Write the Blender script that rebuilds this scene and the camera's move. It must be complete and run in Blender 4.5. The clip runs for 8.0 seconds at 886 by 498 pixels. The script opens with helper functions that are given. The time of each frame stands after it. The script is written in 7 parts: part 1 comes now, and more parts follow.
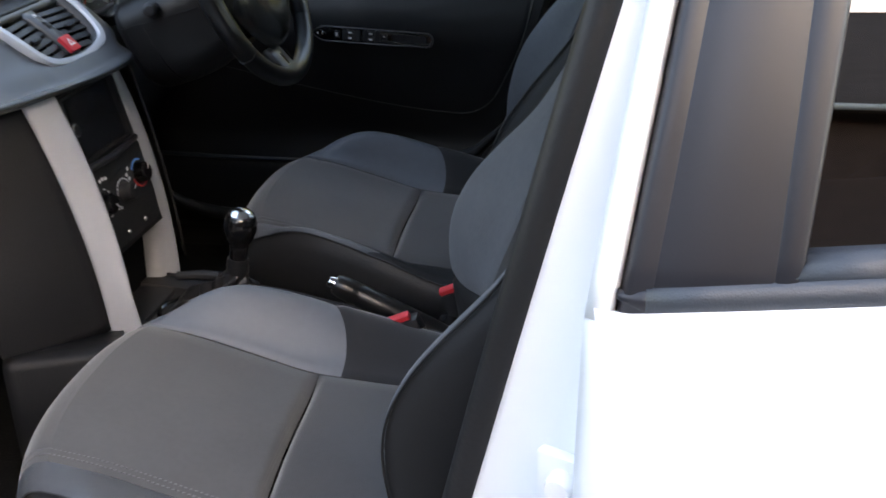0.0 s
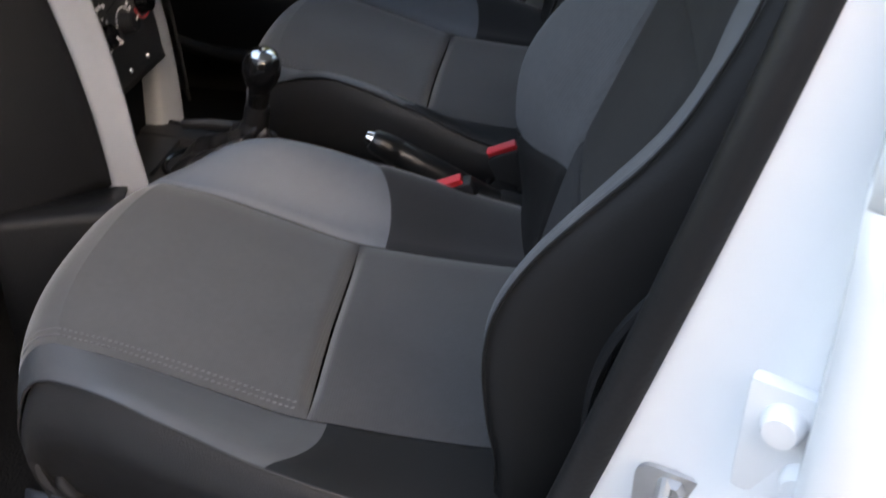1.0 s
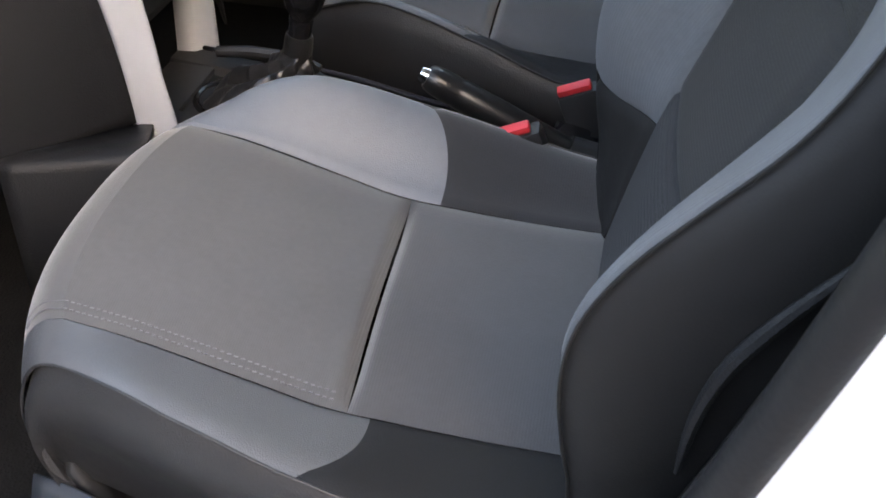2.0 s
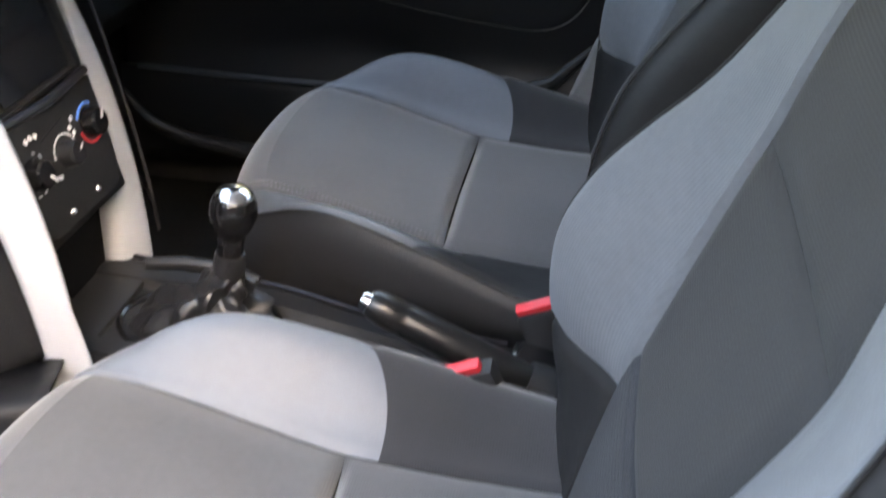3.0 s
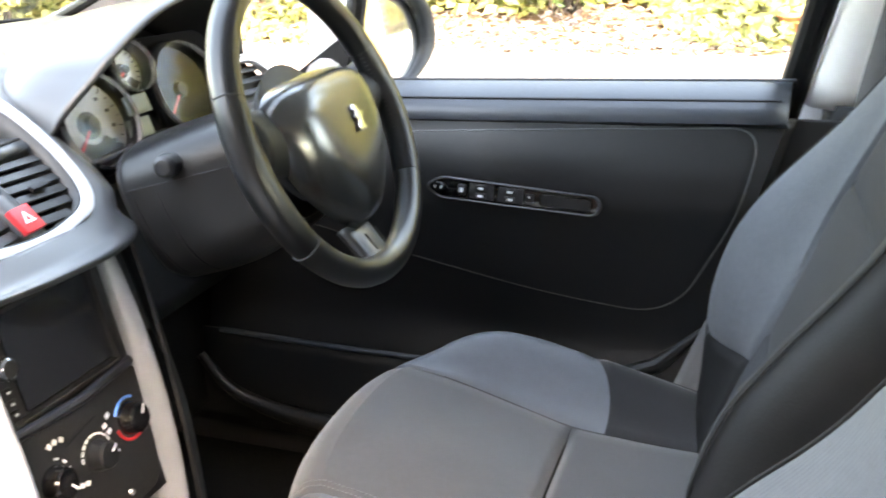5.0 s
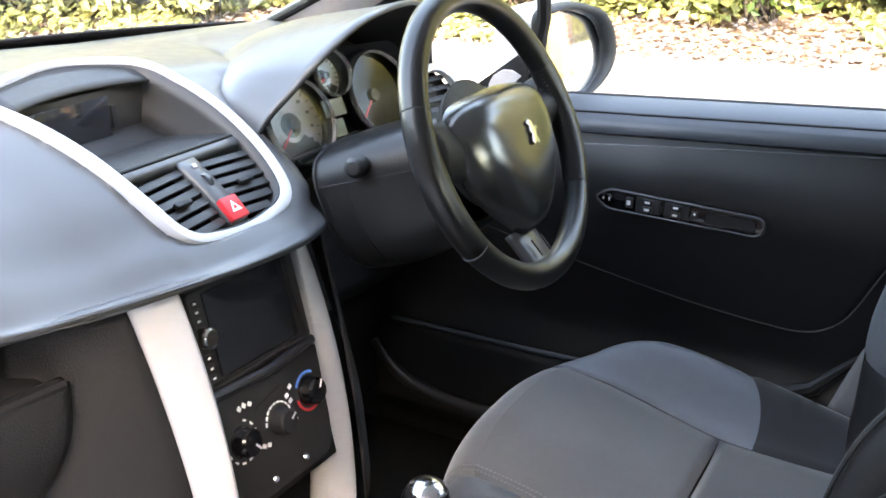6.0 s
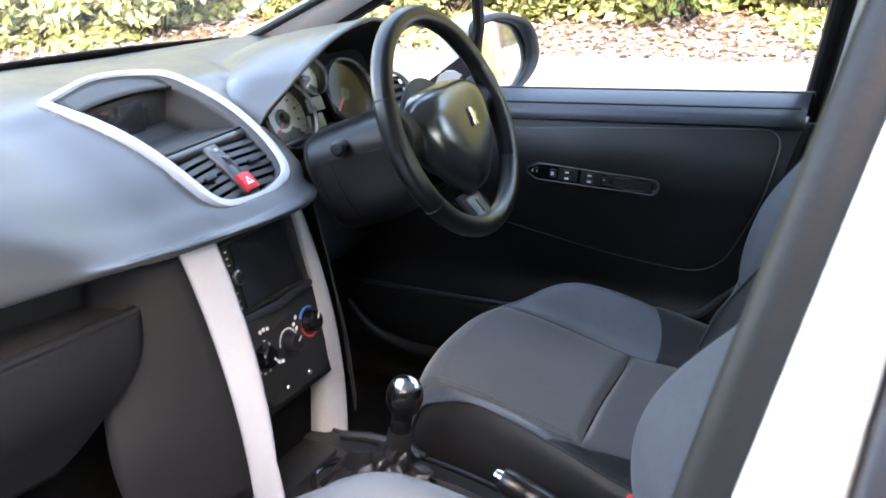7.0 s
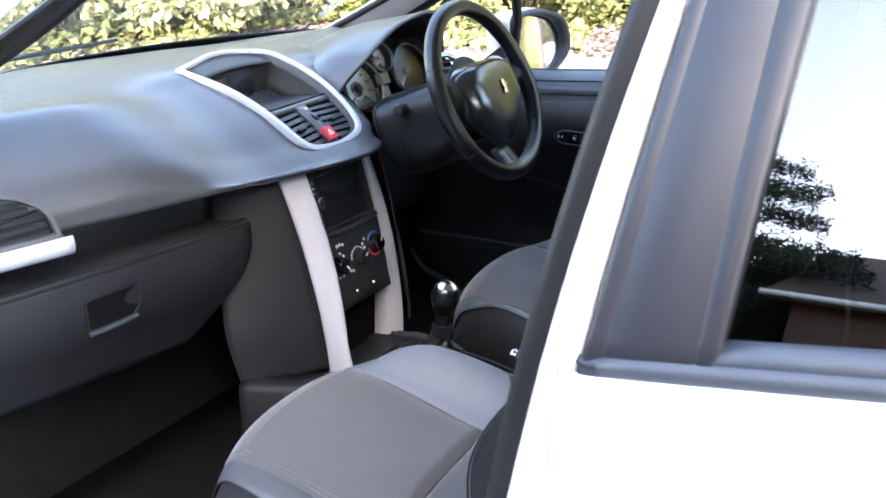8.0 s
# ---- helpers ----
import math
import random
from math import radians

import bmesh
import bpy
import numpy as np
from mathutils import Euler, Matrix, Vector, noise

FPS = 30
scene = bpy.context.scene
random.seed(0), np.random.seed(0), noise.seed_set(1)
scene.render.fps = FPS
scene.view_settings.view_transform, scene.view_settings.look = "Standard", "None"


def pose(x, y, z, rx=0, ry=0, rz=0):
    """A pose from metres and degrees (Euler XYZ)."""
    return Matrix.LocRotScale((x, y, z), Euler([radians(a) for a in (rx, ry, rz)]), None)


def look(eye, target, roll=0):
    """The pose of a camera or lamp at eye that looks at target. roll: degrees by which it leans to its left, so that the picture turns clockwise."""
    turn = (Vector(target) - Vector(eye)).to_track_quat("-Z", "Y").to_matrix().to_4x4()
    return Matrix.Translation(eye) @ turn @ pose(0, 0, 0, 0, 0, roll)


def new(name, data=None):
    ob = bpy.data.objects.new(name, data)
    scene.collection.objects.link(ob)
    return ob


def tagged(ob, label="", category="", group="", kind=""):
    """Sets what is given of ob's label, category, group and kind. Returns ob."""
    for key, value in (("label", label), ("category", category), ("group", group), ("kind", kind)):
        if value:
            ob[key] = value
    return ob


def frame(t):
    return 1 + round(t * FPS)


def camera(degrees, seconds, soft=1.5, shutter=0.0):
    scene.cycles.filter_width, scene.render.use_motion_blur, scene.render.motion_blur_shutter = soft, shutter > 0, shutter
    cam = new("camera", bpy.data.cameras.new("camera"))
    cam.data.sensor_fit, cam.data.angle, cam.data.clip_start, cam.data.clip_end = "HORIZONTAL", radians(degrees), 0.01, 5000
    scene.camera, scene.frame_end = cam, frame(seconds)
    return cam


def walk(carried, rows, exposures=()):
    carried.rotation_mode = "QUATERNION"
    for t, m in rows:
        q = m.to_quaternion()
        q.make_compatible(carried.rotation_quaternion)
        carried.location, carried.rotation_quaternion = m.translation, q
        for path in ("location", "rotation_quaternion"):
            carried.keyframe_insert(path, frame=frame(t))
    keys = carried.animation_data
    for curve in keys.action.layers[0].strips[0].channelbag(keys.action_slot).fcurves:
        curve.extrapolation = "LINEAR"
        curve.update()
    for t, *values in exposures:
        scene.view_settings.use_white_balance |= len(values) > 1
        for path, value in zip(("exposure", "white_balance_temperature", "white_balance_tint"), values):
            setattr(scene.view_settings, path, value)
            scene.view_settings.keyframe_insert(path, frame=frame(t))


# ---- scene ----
cam = camera(45.4, 8.0, 1.7, 0.3)
PATH = [
    (0, (0.669, -1.468, 1.303), (0.264, 0.303, 0.467), -2.5),
    (0.5, (0.579, -1.371, 1.275), (0.303, 0.38, 0.348), -2.5),
    (1, (0.496, -1.309, 1.22), (0.194, 0.347, 0.139), 0.4),
    (1.2, (0.488, -1.269, 1.203), (0.138, 0.335, 0.061), 0.2),
    (2.3, (0.44, -1.102, 1.178), (0.07, 0.435, -0.047), -0.0),
    (2.5, (0.439, -1.064, 1.193), (0.07, 0.492, -0.009), 0.1),
    (3, (0.466, -0.946, 1.214), (0.068, 0.708, 0.163), -0.8),
    (3.5, (0.447, -0.86, 1.242), (0.155, 0.914, 0.367), 0.1),
    (4, (0.446, -0.797, 1.251), (0.164, 1.034, 0.498), -2.2),
    (4.5, (0.475, -0.766, 1.234), (-0.006, 1.052, 0.554), -1.7),
    (5, (0.479, -0.762, 1.233), (-0.19, 0.999, 0.56), -2.2),
    (5.2, (0.475, -0.774, 1.242), (-0.294, 0.944, 0.567), -2.2),
    (6.3, (0.562, -0.881, 1.297), (-0.414, 0.731, 0.627), -1.4),
    (6.5, (0.592, -0.938, 1.32), (-0.37, 0.679, 0.642), -1.6),
    (7, (0.691, -1.179, 1.332), (-0.186, 0.492, 0.67), -2.8),
    (7.5, (0.796, -1.389, 1.338), (-0.15, 0.253, 0.7), -3.2),
    (8, (0.976, -1.579, 1.355), (-0.021, 0.032, 0.714), -3.1),
]
walk(cam, [(t, look(eye, target, roll)) for t, eye, target, roll in PATH],
     exposures=[(0.0, 3.55, 8700, 14), (1.2, 3.38, 9000, 14), (2.5, 4.85, 9100, 14), (3.0, 5.1, 9300, 14), (3.5, 5.55, 10300, 14), (4.0, 5.75, 10900, 14), (4.5, 5.68, 10800, 14), (5.2, 5.58, 10200, 14), (6.5, 4.92, 8600, 15), (7.0, 4.78, 8100, 15), (8.0, 4.48, 7500, 15)])

# ---- world and sun ----
world = bpy.data.worlds.new("world")
scene.world = world
world.use_nodes = True
wn = world.node_tree
bg = wn.nodes["Background"]
sky = wn.nodes.new("ShaderNodeTexSky")
sky.sky_type = "NISHITA"
sky.sun_disc = False
sky.sun_elevation, sky.sun_rotation = radians(28), radians(149)
sky.dust_density, sky.air_density, sky.ozone_density = 1.2, 1.0, 1.2
wn.links.new(sky.outputs[0], bg.inputs[0])
bg.inputs[1].default_value = 0.15
sun_data = bpy.data.lights.new("sun", "SUN")
sun_data.energy, sun_data.angle, sun_data.color = 1.25, radians(0.8), (1.0, 0.98, 0.965)
sun = new("sun", sun_data)
sun.matrix_world = look((5.15, -8.57, 5.32), (0, 0, 0))


# ---- materials ----
def mat(name, color, rough=0.5, metal=0.0, vary=0.12, scale=6.0, bump=0.0, bump_scale=300.0, spec=0.5, coat=0.0, sheen=0.0, color2=None, detail=4.0):
    """A principled surface with variation of tone at two sizes and fine relief."""
    m = bpy.data.materials.new(name)
    m.use_nodes = True
    nt = m.node_tree
    p = nt.nodes["Principled BSDF"]
    tc = nt.nodes.new("ShaderNodeTexCoord")
    big = nt.nodes.new("ShaderNodeTexNoise")
    big.inputs["Scale"].default_value, big.inputs["Detail"].default_value = scale, detail
    nt.links.new(tc.outputs["Object"], big.inputs["Vector"])
    fine = nt.nodes.new("ShaderNodeTexNoise")
    fine.inputs["Scale"].default_value, fine.inputs["Detail"].default_value = scale * 14, 3
    nt.links.new(tc.outputs["Object"], fine.inputs["Vector"])
    add = nt.nodes.new("ShaderNodeMix")
    add.data_type = "FLOAT"
    add.inputs[0].default_value = 0.4
    nt.links.new(big.outputs[0], add.inputs[2])
    nt.links.new(fine.outputs[0], add.inputs[3])
    ramp = nt.nodes.new("ShaderNodeValToRGB")
    c = Vector(color)
    d = Vector(color2) if color2 else c * (1 + vary)
    if not color2:
        c = c * (1 - vary)
    ramp.color_ramp.elements[0].position, ramp.color_ramp.elements[1].position = 0.32, 0.68
    ramp.color_ramp.elements[0].color, ramp.color_ramp.elements[1].color = (*c, 1), (*d, 1)
    nt.links.new(add.outputs[0], ramp.inputs[0])
    nt.links.new(ramp.outputs[0], p.inputs["Base Color"])
    rr = nt.nodes.new("ShaderNodeMapRange")
    rr.inputs[3].default_value, rr.inputs[4].default_value = max(0.02, rough - 0.06), min(1, rough + 0.08)
    nt.links.new(fine.outputs[0], rr.inputs[0])
    nt.links.new(rr.outputs[0], p.inputs["Roughness"])
    p.inputs["Metallic"].default_value = metal
    p.inputs["Specular IOR Level"].default_value = spec
    p.inputs["Coat Weight"].default_value = coat
    p.inputs["Coat Roughness"].default_value = 0.05
    p.inputs["Sheen Weight"].default_value = sheen
    if bump:
        grain = nt.nodes.new("ShaderNodeTexVoronoi")
        grain.inputs["Scale"].default_value = bump_scale
        nt.links.new(tc.outputs["Object"], grain.inputs["Vector"])
        b = nt.nodes.new("ShaderNodeBump")
        b.inputs["Strength"].default_value, b.inputs["Distance"].default_value = bump, 0.001
        nt.links.new(grain.outputs[0], b.inputs["Height"])
        nt.links.new(b.outputs[0], p.inputs["Normal"])
    return m


def cloth(name, color, pitch, strength=0.6, direction="Z", vary=0.12, rough=0.9, sheen=0.35):
    """Woven upholstery: fine ribs along one axis, crossed by a finer thread."""
    m = mat(name, color, rough, vary=vary, scale=9, sheen=sheen, spec=0.25)
    nt = m.node_tree
    p = nt.nodes["Principled BSDF"]
    tc = nt.nodes["Texture Coordinate"]
    ribs = nt.nodes.new("ShaderNodeTexWave")
    ribs.wave_type, ribs.bands_direction = "BANDS", direction
    ribs.inputs["Scale"].default_value = pitch
    ribs.inputs["Distortion"].default_value = 0.6
    ribs.inputs["Detail Scale"].default_value = 3
    nt.links.new(tc.outputs["Object"], ribs.inputs["Vector"])
    thread = nt.nodes.new("ShaderNodeTexVoronoi")
    thread.inputs["Scale"].default_value = 520
    nt.links.new(tc.outputs["Object"], thread.inputs["Vector"])
    mix = nt.nodes.new("ShaderNodeMath")
    mix.operation = "ADD"
    nt.links.new(ribs.outputs["Fac"], mix.inputs[0])
    nt.links.new(thread.outputs["Distance"], mix.inputs[1])
    b = nt.nodes.new("ShaderNodeBump")
    b.inputs["Strength"].default_value, b.inputs["Distance"].default_value = strength, 0.0012
    nt.links.new(mix.outputs[0], b.inputs["Height"])
    nt.links.new(b.outputs[0], p.inputs["Normal"])
    return m


def glass(name, tint=(1, 1, 1), rough=0.0, ior=1.5):
    m = bpy.data.materials.new(name)
    m.use_nodes = True
    nt = m.node_tree
    nt.nodes.remove(nt.nodes["Principled BSDF"])
    out = nt.nodes["Material Output"]
    tr = nt.nodes.new("ShaderNodeBsdfTransparent")
    tr.inputs[0].default_value = (*tint, 1)
    gl = nt.nodes.new("ShaderNodeBsdfGlossy")
    gl.inputs["Roughness"].default_value = rough
    fr = nt.nodes.new("ShaderNodeFresnel")
    fr.inputs[0].default_value = ior
    mx = nt.nodes.new("ShaderNodeMixShader")
    nt.links.new(fr.outputs[0], mx.inputs[0])
    nt.links.new(tr.outputs[0], mx.inputs[1])
    nt.links.new(gl.outputs[0], mx.inputs[2])
    nt.links.new(mx.outputs[0], out.inputs[0])
    return m


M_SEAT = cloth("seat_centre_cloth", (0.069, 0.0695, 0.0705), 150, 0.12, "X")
# Rear cushion panel: about a quarter darker than the front panel.
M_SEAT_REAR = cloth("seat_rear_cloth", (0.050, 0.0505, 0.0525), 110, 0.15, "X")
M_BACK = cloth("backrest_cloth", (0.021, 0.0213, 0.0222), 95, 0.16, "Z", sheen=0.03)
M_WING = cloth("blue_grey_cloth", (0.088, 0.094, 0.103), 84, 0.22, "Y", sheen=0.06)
M_RIB = cloth("ribbed_cloth", (0.0150, 0.0168, 0.0200), 42, 0.6, "Z", sheen=0.05)
M_SIDE = mat("black_leatherette", (0.0150, 0.0150, 0.0155), 0.58, spec=0.16, bump=0.12, bump_scale=420, vary=0.1)
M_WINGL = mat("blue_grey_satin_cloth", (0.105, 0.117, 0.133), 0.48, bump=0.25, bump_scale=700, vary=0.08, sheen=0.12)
# Toned for light: greyed near bolsters, and the door bead's highlight.
M_EDGE = mat("light_toned_edge_satin", (0.080, 0.083, 0.087), 0.34, bump=0.25, bump_scale=700, vary=0.08)
M_SKIRT = mat("charcoal_seat_leatherette", (0.018, 0.018, 0.0192), 0.5, spec=0.4, bump=0.3, bump_scale=520, vary=0.12)
M_SEAT_DARK = cloth("seat_black_cloth", (0.021, 0.021, 0.023), 110, 0.15, "X")
M_DASH = mat("slate_soft_plastic", (0.047, 0.0505, 0.056), 0.32, bump=0.04, bump_scale=800, vary=0.05, scale=3)
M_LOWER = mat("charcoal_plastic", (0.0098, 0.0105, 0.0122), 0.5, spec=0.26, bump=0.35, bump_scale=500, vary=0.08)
M_BLACK = mat("black_plastic", (0.0145, 0.0148, 0.0160), 0.45, spec=0.38, bump=0.2, bump_scale=500)
M_DOOR = mat("door_black_vinyl", (0.0115, 0.0120, 0.0132), 0.40, spec=0.34, bump=0.12, bump_scale=480)
M_SLATE = mat("slate_sill_plastic", (0.032, 0.038, 0.047), 0.38, bump=0.2, bump_scale=600, vary=0.05)
M_GLOSS = mat("gloss_black", (0.008, 0.008, 0.009), 0.12, vary=0.05)
M_SILVER = mat("satin_silver_paint", (0.435, 0.455, 0.490), 0.38, 0.2, vary=0.03, bump=0.05, bump_scale=900)
M_RING = mat("polished_ring", (0.93, 0.93, 0.92), 0.16, 0.75, vary=0.02)
# Near-black for hollows: their shade is put into the colour.
M_VOID = mat("hollow_shade_black", (0.0035, 0.0035, 0.004), 0.9, spec=0.08)
M_CHROME = mat("chrome", (0.85, 0.85, 0.85), 0.16, 1.0, vary=0.03)
M_LEATHER = mat("wheel_leather", (0.008, 0.008, 0.0085), 0.32, spec=0.5, scale=2.0, vary=0.06)
M_AIRBAG = mat("airbag_cover", (0.022, 0.0225, 0.022), 0.205, scale=1.5, bump=0.04, bump_scale=700, vary=0.06, spec=1.0)
M_SPOKE = mat("satin_graphite", (0.075, 0.075, 0.078), 0.32, 0.4, vary=0.04)
M_RUBBER = mat("rubber_seal", (0.009, 0.009, 0.010), 0.5, spec=0.3, vary=0.15, bump=0.2, bump_scale=200)
M_FILM = mat("satin_black_film", (0.010, 0.010, 0.014), 0.38, vary=0.05, scale=1.5, spec=0.5)
M_PAINT = mat("white_car_paint", (0.74, 0.75, 0.76), 0.3, vary=0.015, coat=0.6, scale=2)
M_RED = mat("red_plastic", (0.62, 0.03, 0.04), 0.4, vary=0.08)
M_BLUE = mat("blue_print", (0.05, 0.2, 0.6), 0.5, vary=0.05)
M_WHITE = mat("white_print", (0.75, 0.75, 0.75), 0.5, vary=0.05)
M_SCREEN = mat("screen_glass", (0.012, 0.014, 0.018), 0.08, vary=0.05)
M_DIAL = mat("dial_face", (0.50, 0.50, 0.48), 0.45, vary=0.06)
M_LENS = mat("clear_gauge_lens", (1.0, 1.0, 1.0), 0.02, vary=0.0)
M_LENS.node_tree.nodes["Principled BSDF"].inputs["Transmission Weight"].default_value = 1.0
M_LENS.node_tree.nodes["Principled BSDF"].inputs["IOR"].default_value = 1.18
M_DIAL_DARK = mat("dial_dark", (0.008, 0.008, 0.008), 0.4)
M_LCD = mat("lcd_green", (0.1, 0.12, 0.09), 0.3, vary=0.05)
M_CARPET = mat("black_carpet", (0.0065, 0.0064, 0.0064), 0.98, spec=0.1, bump=1.0, bump_scale=260, vary=0.3, scale=20)
M_BELT = mat("grey_belt_webbing", (0.15, 0.15, 0.152), 0.75, bump=0.6, bump_scale=900)
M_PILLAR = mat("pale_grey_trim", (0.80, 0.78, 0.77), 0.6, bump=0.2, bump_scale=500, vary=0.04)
M_STITCH = mat("grey_thread", (0.13, 0.13, 0.135), 0.8)
M_HEAD = mat("headlining", (0.55, 0.55, 0.54), 0.9, bump=0.3, bump_scale=400)
M_STEEL = mat("zinc_steel", (0.5, 0.5, 0.5), 0.35, 0.8)
M_SEAM = mat("dark_thread", (0.03, 0.03, 0.031), 0.7)
M_MIRROR = mat("mirror_glass", (0.7, 0.72, 0.73), 0.02, 1.0, vary=0.01)
M_REAR = glass("lightly_tinted_glass", (0.62, 0.65, 0.63))
M_CLEAR = glass("clear_glass", (0.95, 0.97, 0.96))
M_PRIVACY = glass("dark_tinted_glass", (0.10, 0.11, 0.11), 0.0, 2.3)
M_GAITER = mat("gaiter_leather", (0.015, 0.015, 0.0165), 0.3, bump=0.4, bump_scale=260, vary=0.15, spec=0.5)


# ---- mesh helpers ----
def thing(name, at, label, category, group="", kind=""):
    e = new(name)
    e.empty_display_size = 0.05
    e.location = at
    return tagged(e, label, category, group, kind)


def place(ob, parent):
    """Hang a mesh made in world coordinates under its parent."""
    ob.parent = parent
    p = Matrix.Identity(4)
    chain = parent
    while chain is not None:
        p = chain.matrix_parent_inverse @ chain.matrix_basis @ p if chain.parent else chain.matrix_basis @ p
        chain = chain.parent
    ob.matrix_parent_inverse = p.inverted()


def part(name, bm, material, parent=None, label="", smooth=True, sharp=35, solid=0.0, offset=-1.0, keep=False):
    me = bpy.data.meshes.new(name)
    if solid == 0 and not keep:
        bmesh.ops.recalc_face_normals(bm, faces=bm.faces)
    if smooth:
        for f in bm.faces:
            f.smooth = True
        for e in bm.edges:
            if len(e.link_faces) == 2 and e.calc_face_angle(0) > radians(sharp):
                e.smooth = False
    bm.to_mesh(me)
    bm.free()
    me.materials.append(material)
    ob = new(name, me)
    if parent is not None:
        place(ob, parent)
    if label:
        ob["label"] = label
    if solid:
        s = ob.modifiers.new("solid", "SOLIDIFY")
        s.thickness, s.offset = solid, offset
    return ob


def upward(bm, out):
    """Turn the faces so that they look along the given direction."""
    bm.normal_update()
    if sum(f.normal.dot(out) * f.calc_area() for f in bm.faces) < 0:
        bmesh.ops.reverse_faces(bm, faces=bm.faces)
    bm.normal_update()
    return bm


def lerp(a, b, t):
    return a + (b - a) * t


def curve(pts, x):
    """Smooth interpolation through (x, value...) rows, ascending in x."""
    n = len(pts)
    if x <= pts[0][0]:
        return pts[0][1]
    if x >= pts[-1][0]:
        return pts[-1][1]
    for i in range(n - 1):
        if pts[i][0] <= x <= pts[i + 1][0]:
            break
    x0, y0 = pts[i]
    x1, y1 = pts[i + 1]

    def slope(k):
        if 0 < k < n - 1:
            a = (pts[k][1] - pts[k - 1][1]) / (pts[k][0] - pts[k - 1][0])
            b = (pts[k + 1][1] - pts[k][1]) / (pts[k + 1][0] - pts[k][0])
            return 0 if a * b < 0 else (a + b) / 2
        k = max(1, k)
        return (pts[k][1] - pts[k - 1][1]) / (pts[k][0] - pts[k - 1][0])
    h = x1 - x0
    t = (x - x0) / h
    m0, m1 = slope(i) * h, slope(i + 1) * h
    return (2 * t**3 - 3 * t**2 + 1) * y0 + (t**3 - 2 * t**2 + t) * m0 + (-2 * t**3 + 3 * t**2) * y1 + (t**3 - t**2) * m1


def surf(fn, nu, nv, loop_u=False, loop_v=False, bm=None):
    """A grid of faces over fn(u, v), u and v in 0..1."""
    bm = bm or bmesh.new()
    ru = nu if loop_u else nu + 1
    rv = nv if loop_v else nv + 1
    vs = [[bm.verts.new(fn(i / nu, j / nv)) for j in range(rv)] for i in range(ru)]
    for i in range(nu):
        for j in range(nv):
            a, b = (i + 1) % ru, (j + 1) % rv
            bm.faces.new((vs[i][j], vs[a][j], vs[a][b], vs[i][b]))
    return bm


def rows_loft(rows, loop_v=False, caps=False, bm=None):
    """Skin through rows of equally many points."""
    bm = bm or bmesh.new()
    vs = [[bm.verts.new(p) for p in r] for r in rows]
    n = len(rows[0])
    for a, b in zip(vs, vs[1:]):
        for j in range(n if loop_v else n - 1):
            k = (j + 1) % n
            bm.faces.new((a[j], b[j], b[k], a[k]))
    if caps:
        bm.faces.new(vs[0])
        bm.faces.new(list(reversed(vs[-1])))
    return bm


def box(size, m=None, bevel=0.003, bm=None, segs=2):
    bm = bm or bmesh.new()
    r = bmesh.ops.create_cube(bm, size=1.0, matrix=(m or Matrix.Identity(4)) @ Matrix.Diagonal((*size, 1)))
    if bevel:
        es = list({e for v in r["verts"] for e in v.link_edges})
        bmesh.ops.bevel(bm, geom=es, offset=bevel, segments=segs, profile=0.6, affect="EDGES")
    return bm


def lathe(profile, m=None, n=32, bm=None, squash=1.0):
    """Turn (radius, height) rows round z, ends closed, placed by m."""
    bm = bm or bmesh.new()
    m = m or Matrix.Identity(4)
    rings = []
    for r, h in profile:
        if r < 1e-6:
            rings.append([bm.verts.new(m @ Vector((0, 0, h)))])
        else:
            rings.append([bm.verts.new(m @ Vector((r * math.cos(2 * math.pi * k / n), squash * r * math.sin(2 * math.pi * k / n), h))) for k in range(n)])
    for a, b in zip(rings, rings[1:]):
        for k in range(n):
            j = (k + 1) % n
            if len(a) == 1 and len(b) > 1:
                bm.faces.new((a[0], b[k], b[j]))
            elif len(b) == 1 and len(a) > 1:
                bm.faces.new((a[k], a[j], b[0]))
            elif len(a) > 1:
                bm.faces.new((a[k], a[j], b[j], b[k]))
    return bm


def tube(pts, radius, n=10, bm=None, closed=False, caps=True):
    """A round bar along points; radius is a number or one for each point."""
    bm = bm or bmesh.new()
    pts = [Vector(p) for p in pts]
    rad = radius if isinstance(radius, (list, tuple)) else [radius] * len(pts)
    rows, up = [], None
    for i, p in enumerate(pts):
        a = pts[(i - 1) % len(pts)] if closed or i else pts[0]
        b = pts[(i + 1) % len(pts)] if closed or i < len(pts) - 1 else pts[-1]
        d = (b - a).normalized()
        if up is None:
            up = d.orthogonal().normalized()
        up = (up - d * up.dot(d)).normalized()
        side = d.cross(up)
        rows.append([p + rad[i] * (math.cos(2 * math.pi * k / n) * up + math.sin(2 * math.pi * k / n) * side) for k in range(n)])
    if closed:
        rows.append(rows[0])
    rows_loft(rows, loop_v=True, caps=caps and not closed, bm=bm)
    if closed:
        bmesh.ops.remove_doubles(bm, verts=bm.verts, dist=1e-5)
    return bm


def slab(outline, thick, m, bevel=0.0, bm=None):
    """A flat plate from a 2D outline, thick along its local +z, placed by m."""
    bm = bm or bmesh.new()
    vs = [bm.verts.new(m @ Vector((x, y, 0))) for x, y in outline]
    f = bm.faces.new(vs)
    r = bmesh.ops.extrude_face_region(bm, geom=[f])
    top = [e for e in r["geom"] if isinstance(e, bmesh.types.BMVert)]
    z = (m.to_3x3() @ Vector((0, 0, 1))).normalized() * thick
    bmesh.ops.translate(bm, vec=z, verts=top)
    if bevel:
        es = [e for e in r["geom"] if isinstance(e, bmesh.types.BMEdge)]
        bmesh.ops.bevel(bm, geom=es, offset=bevel, segments=2, profile=0.6, affect="EDGES")
    return bm


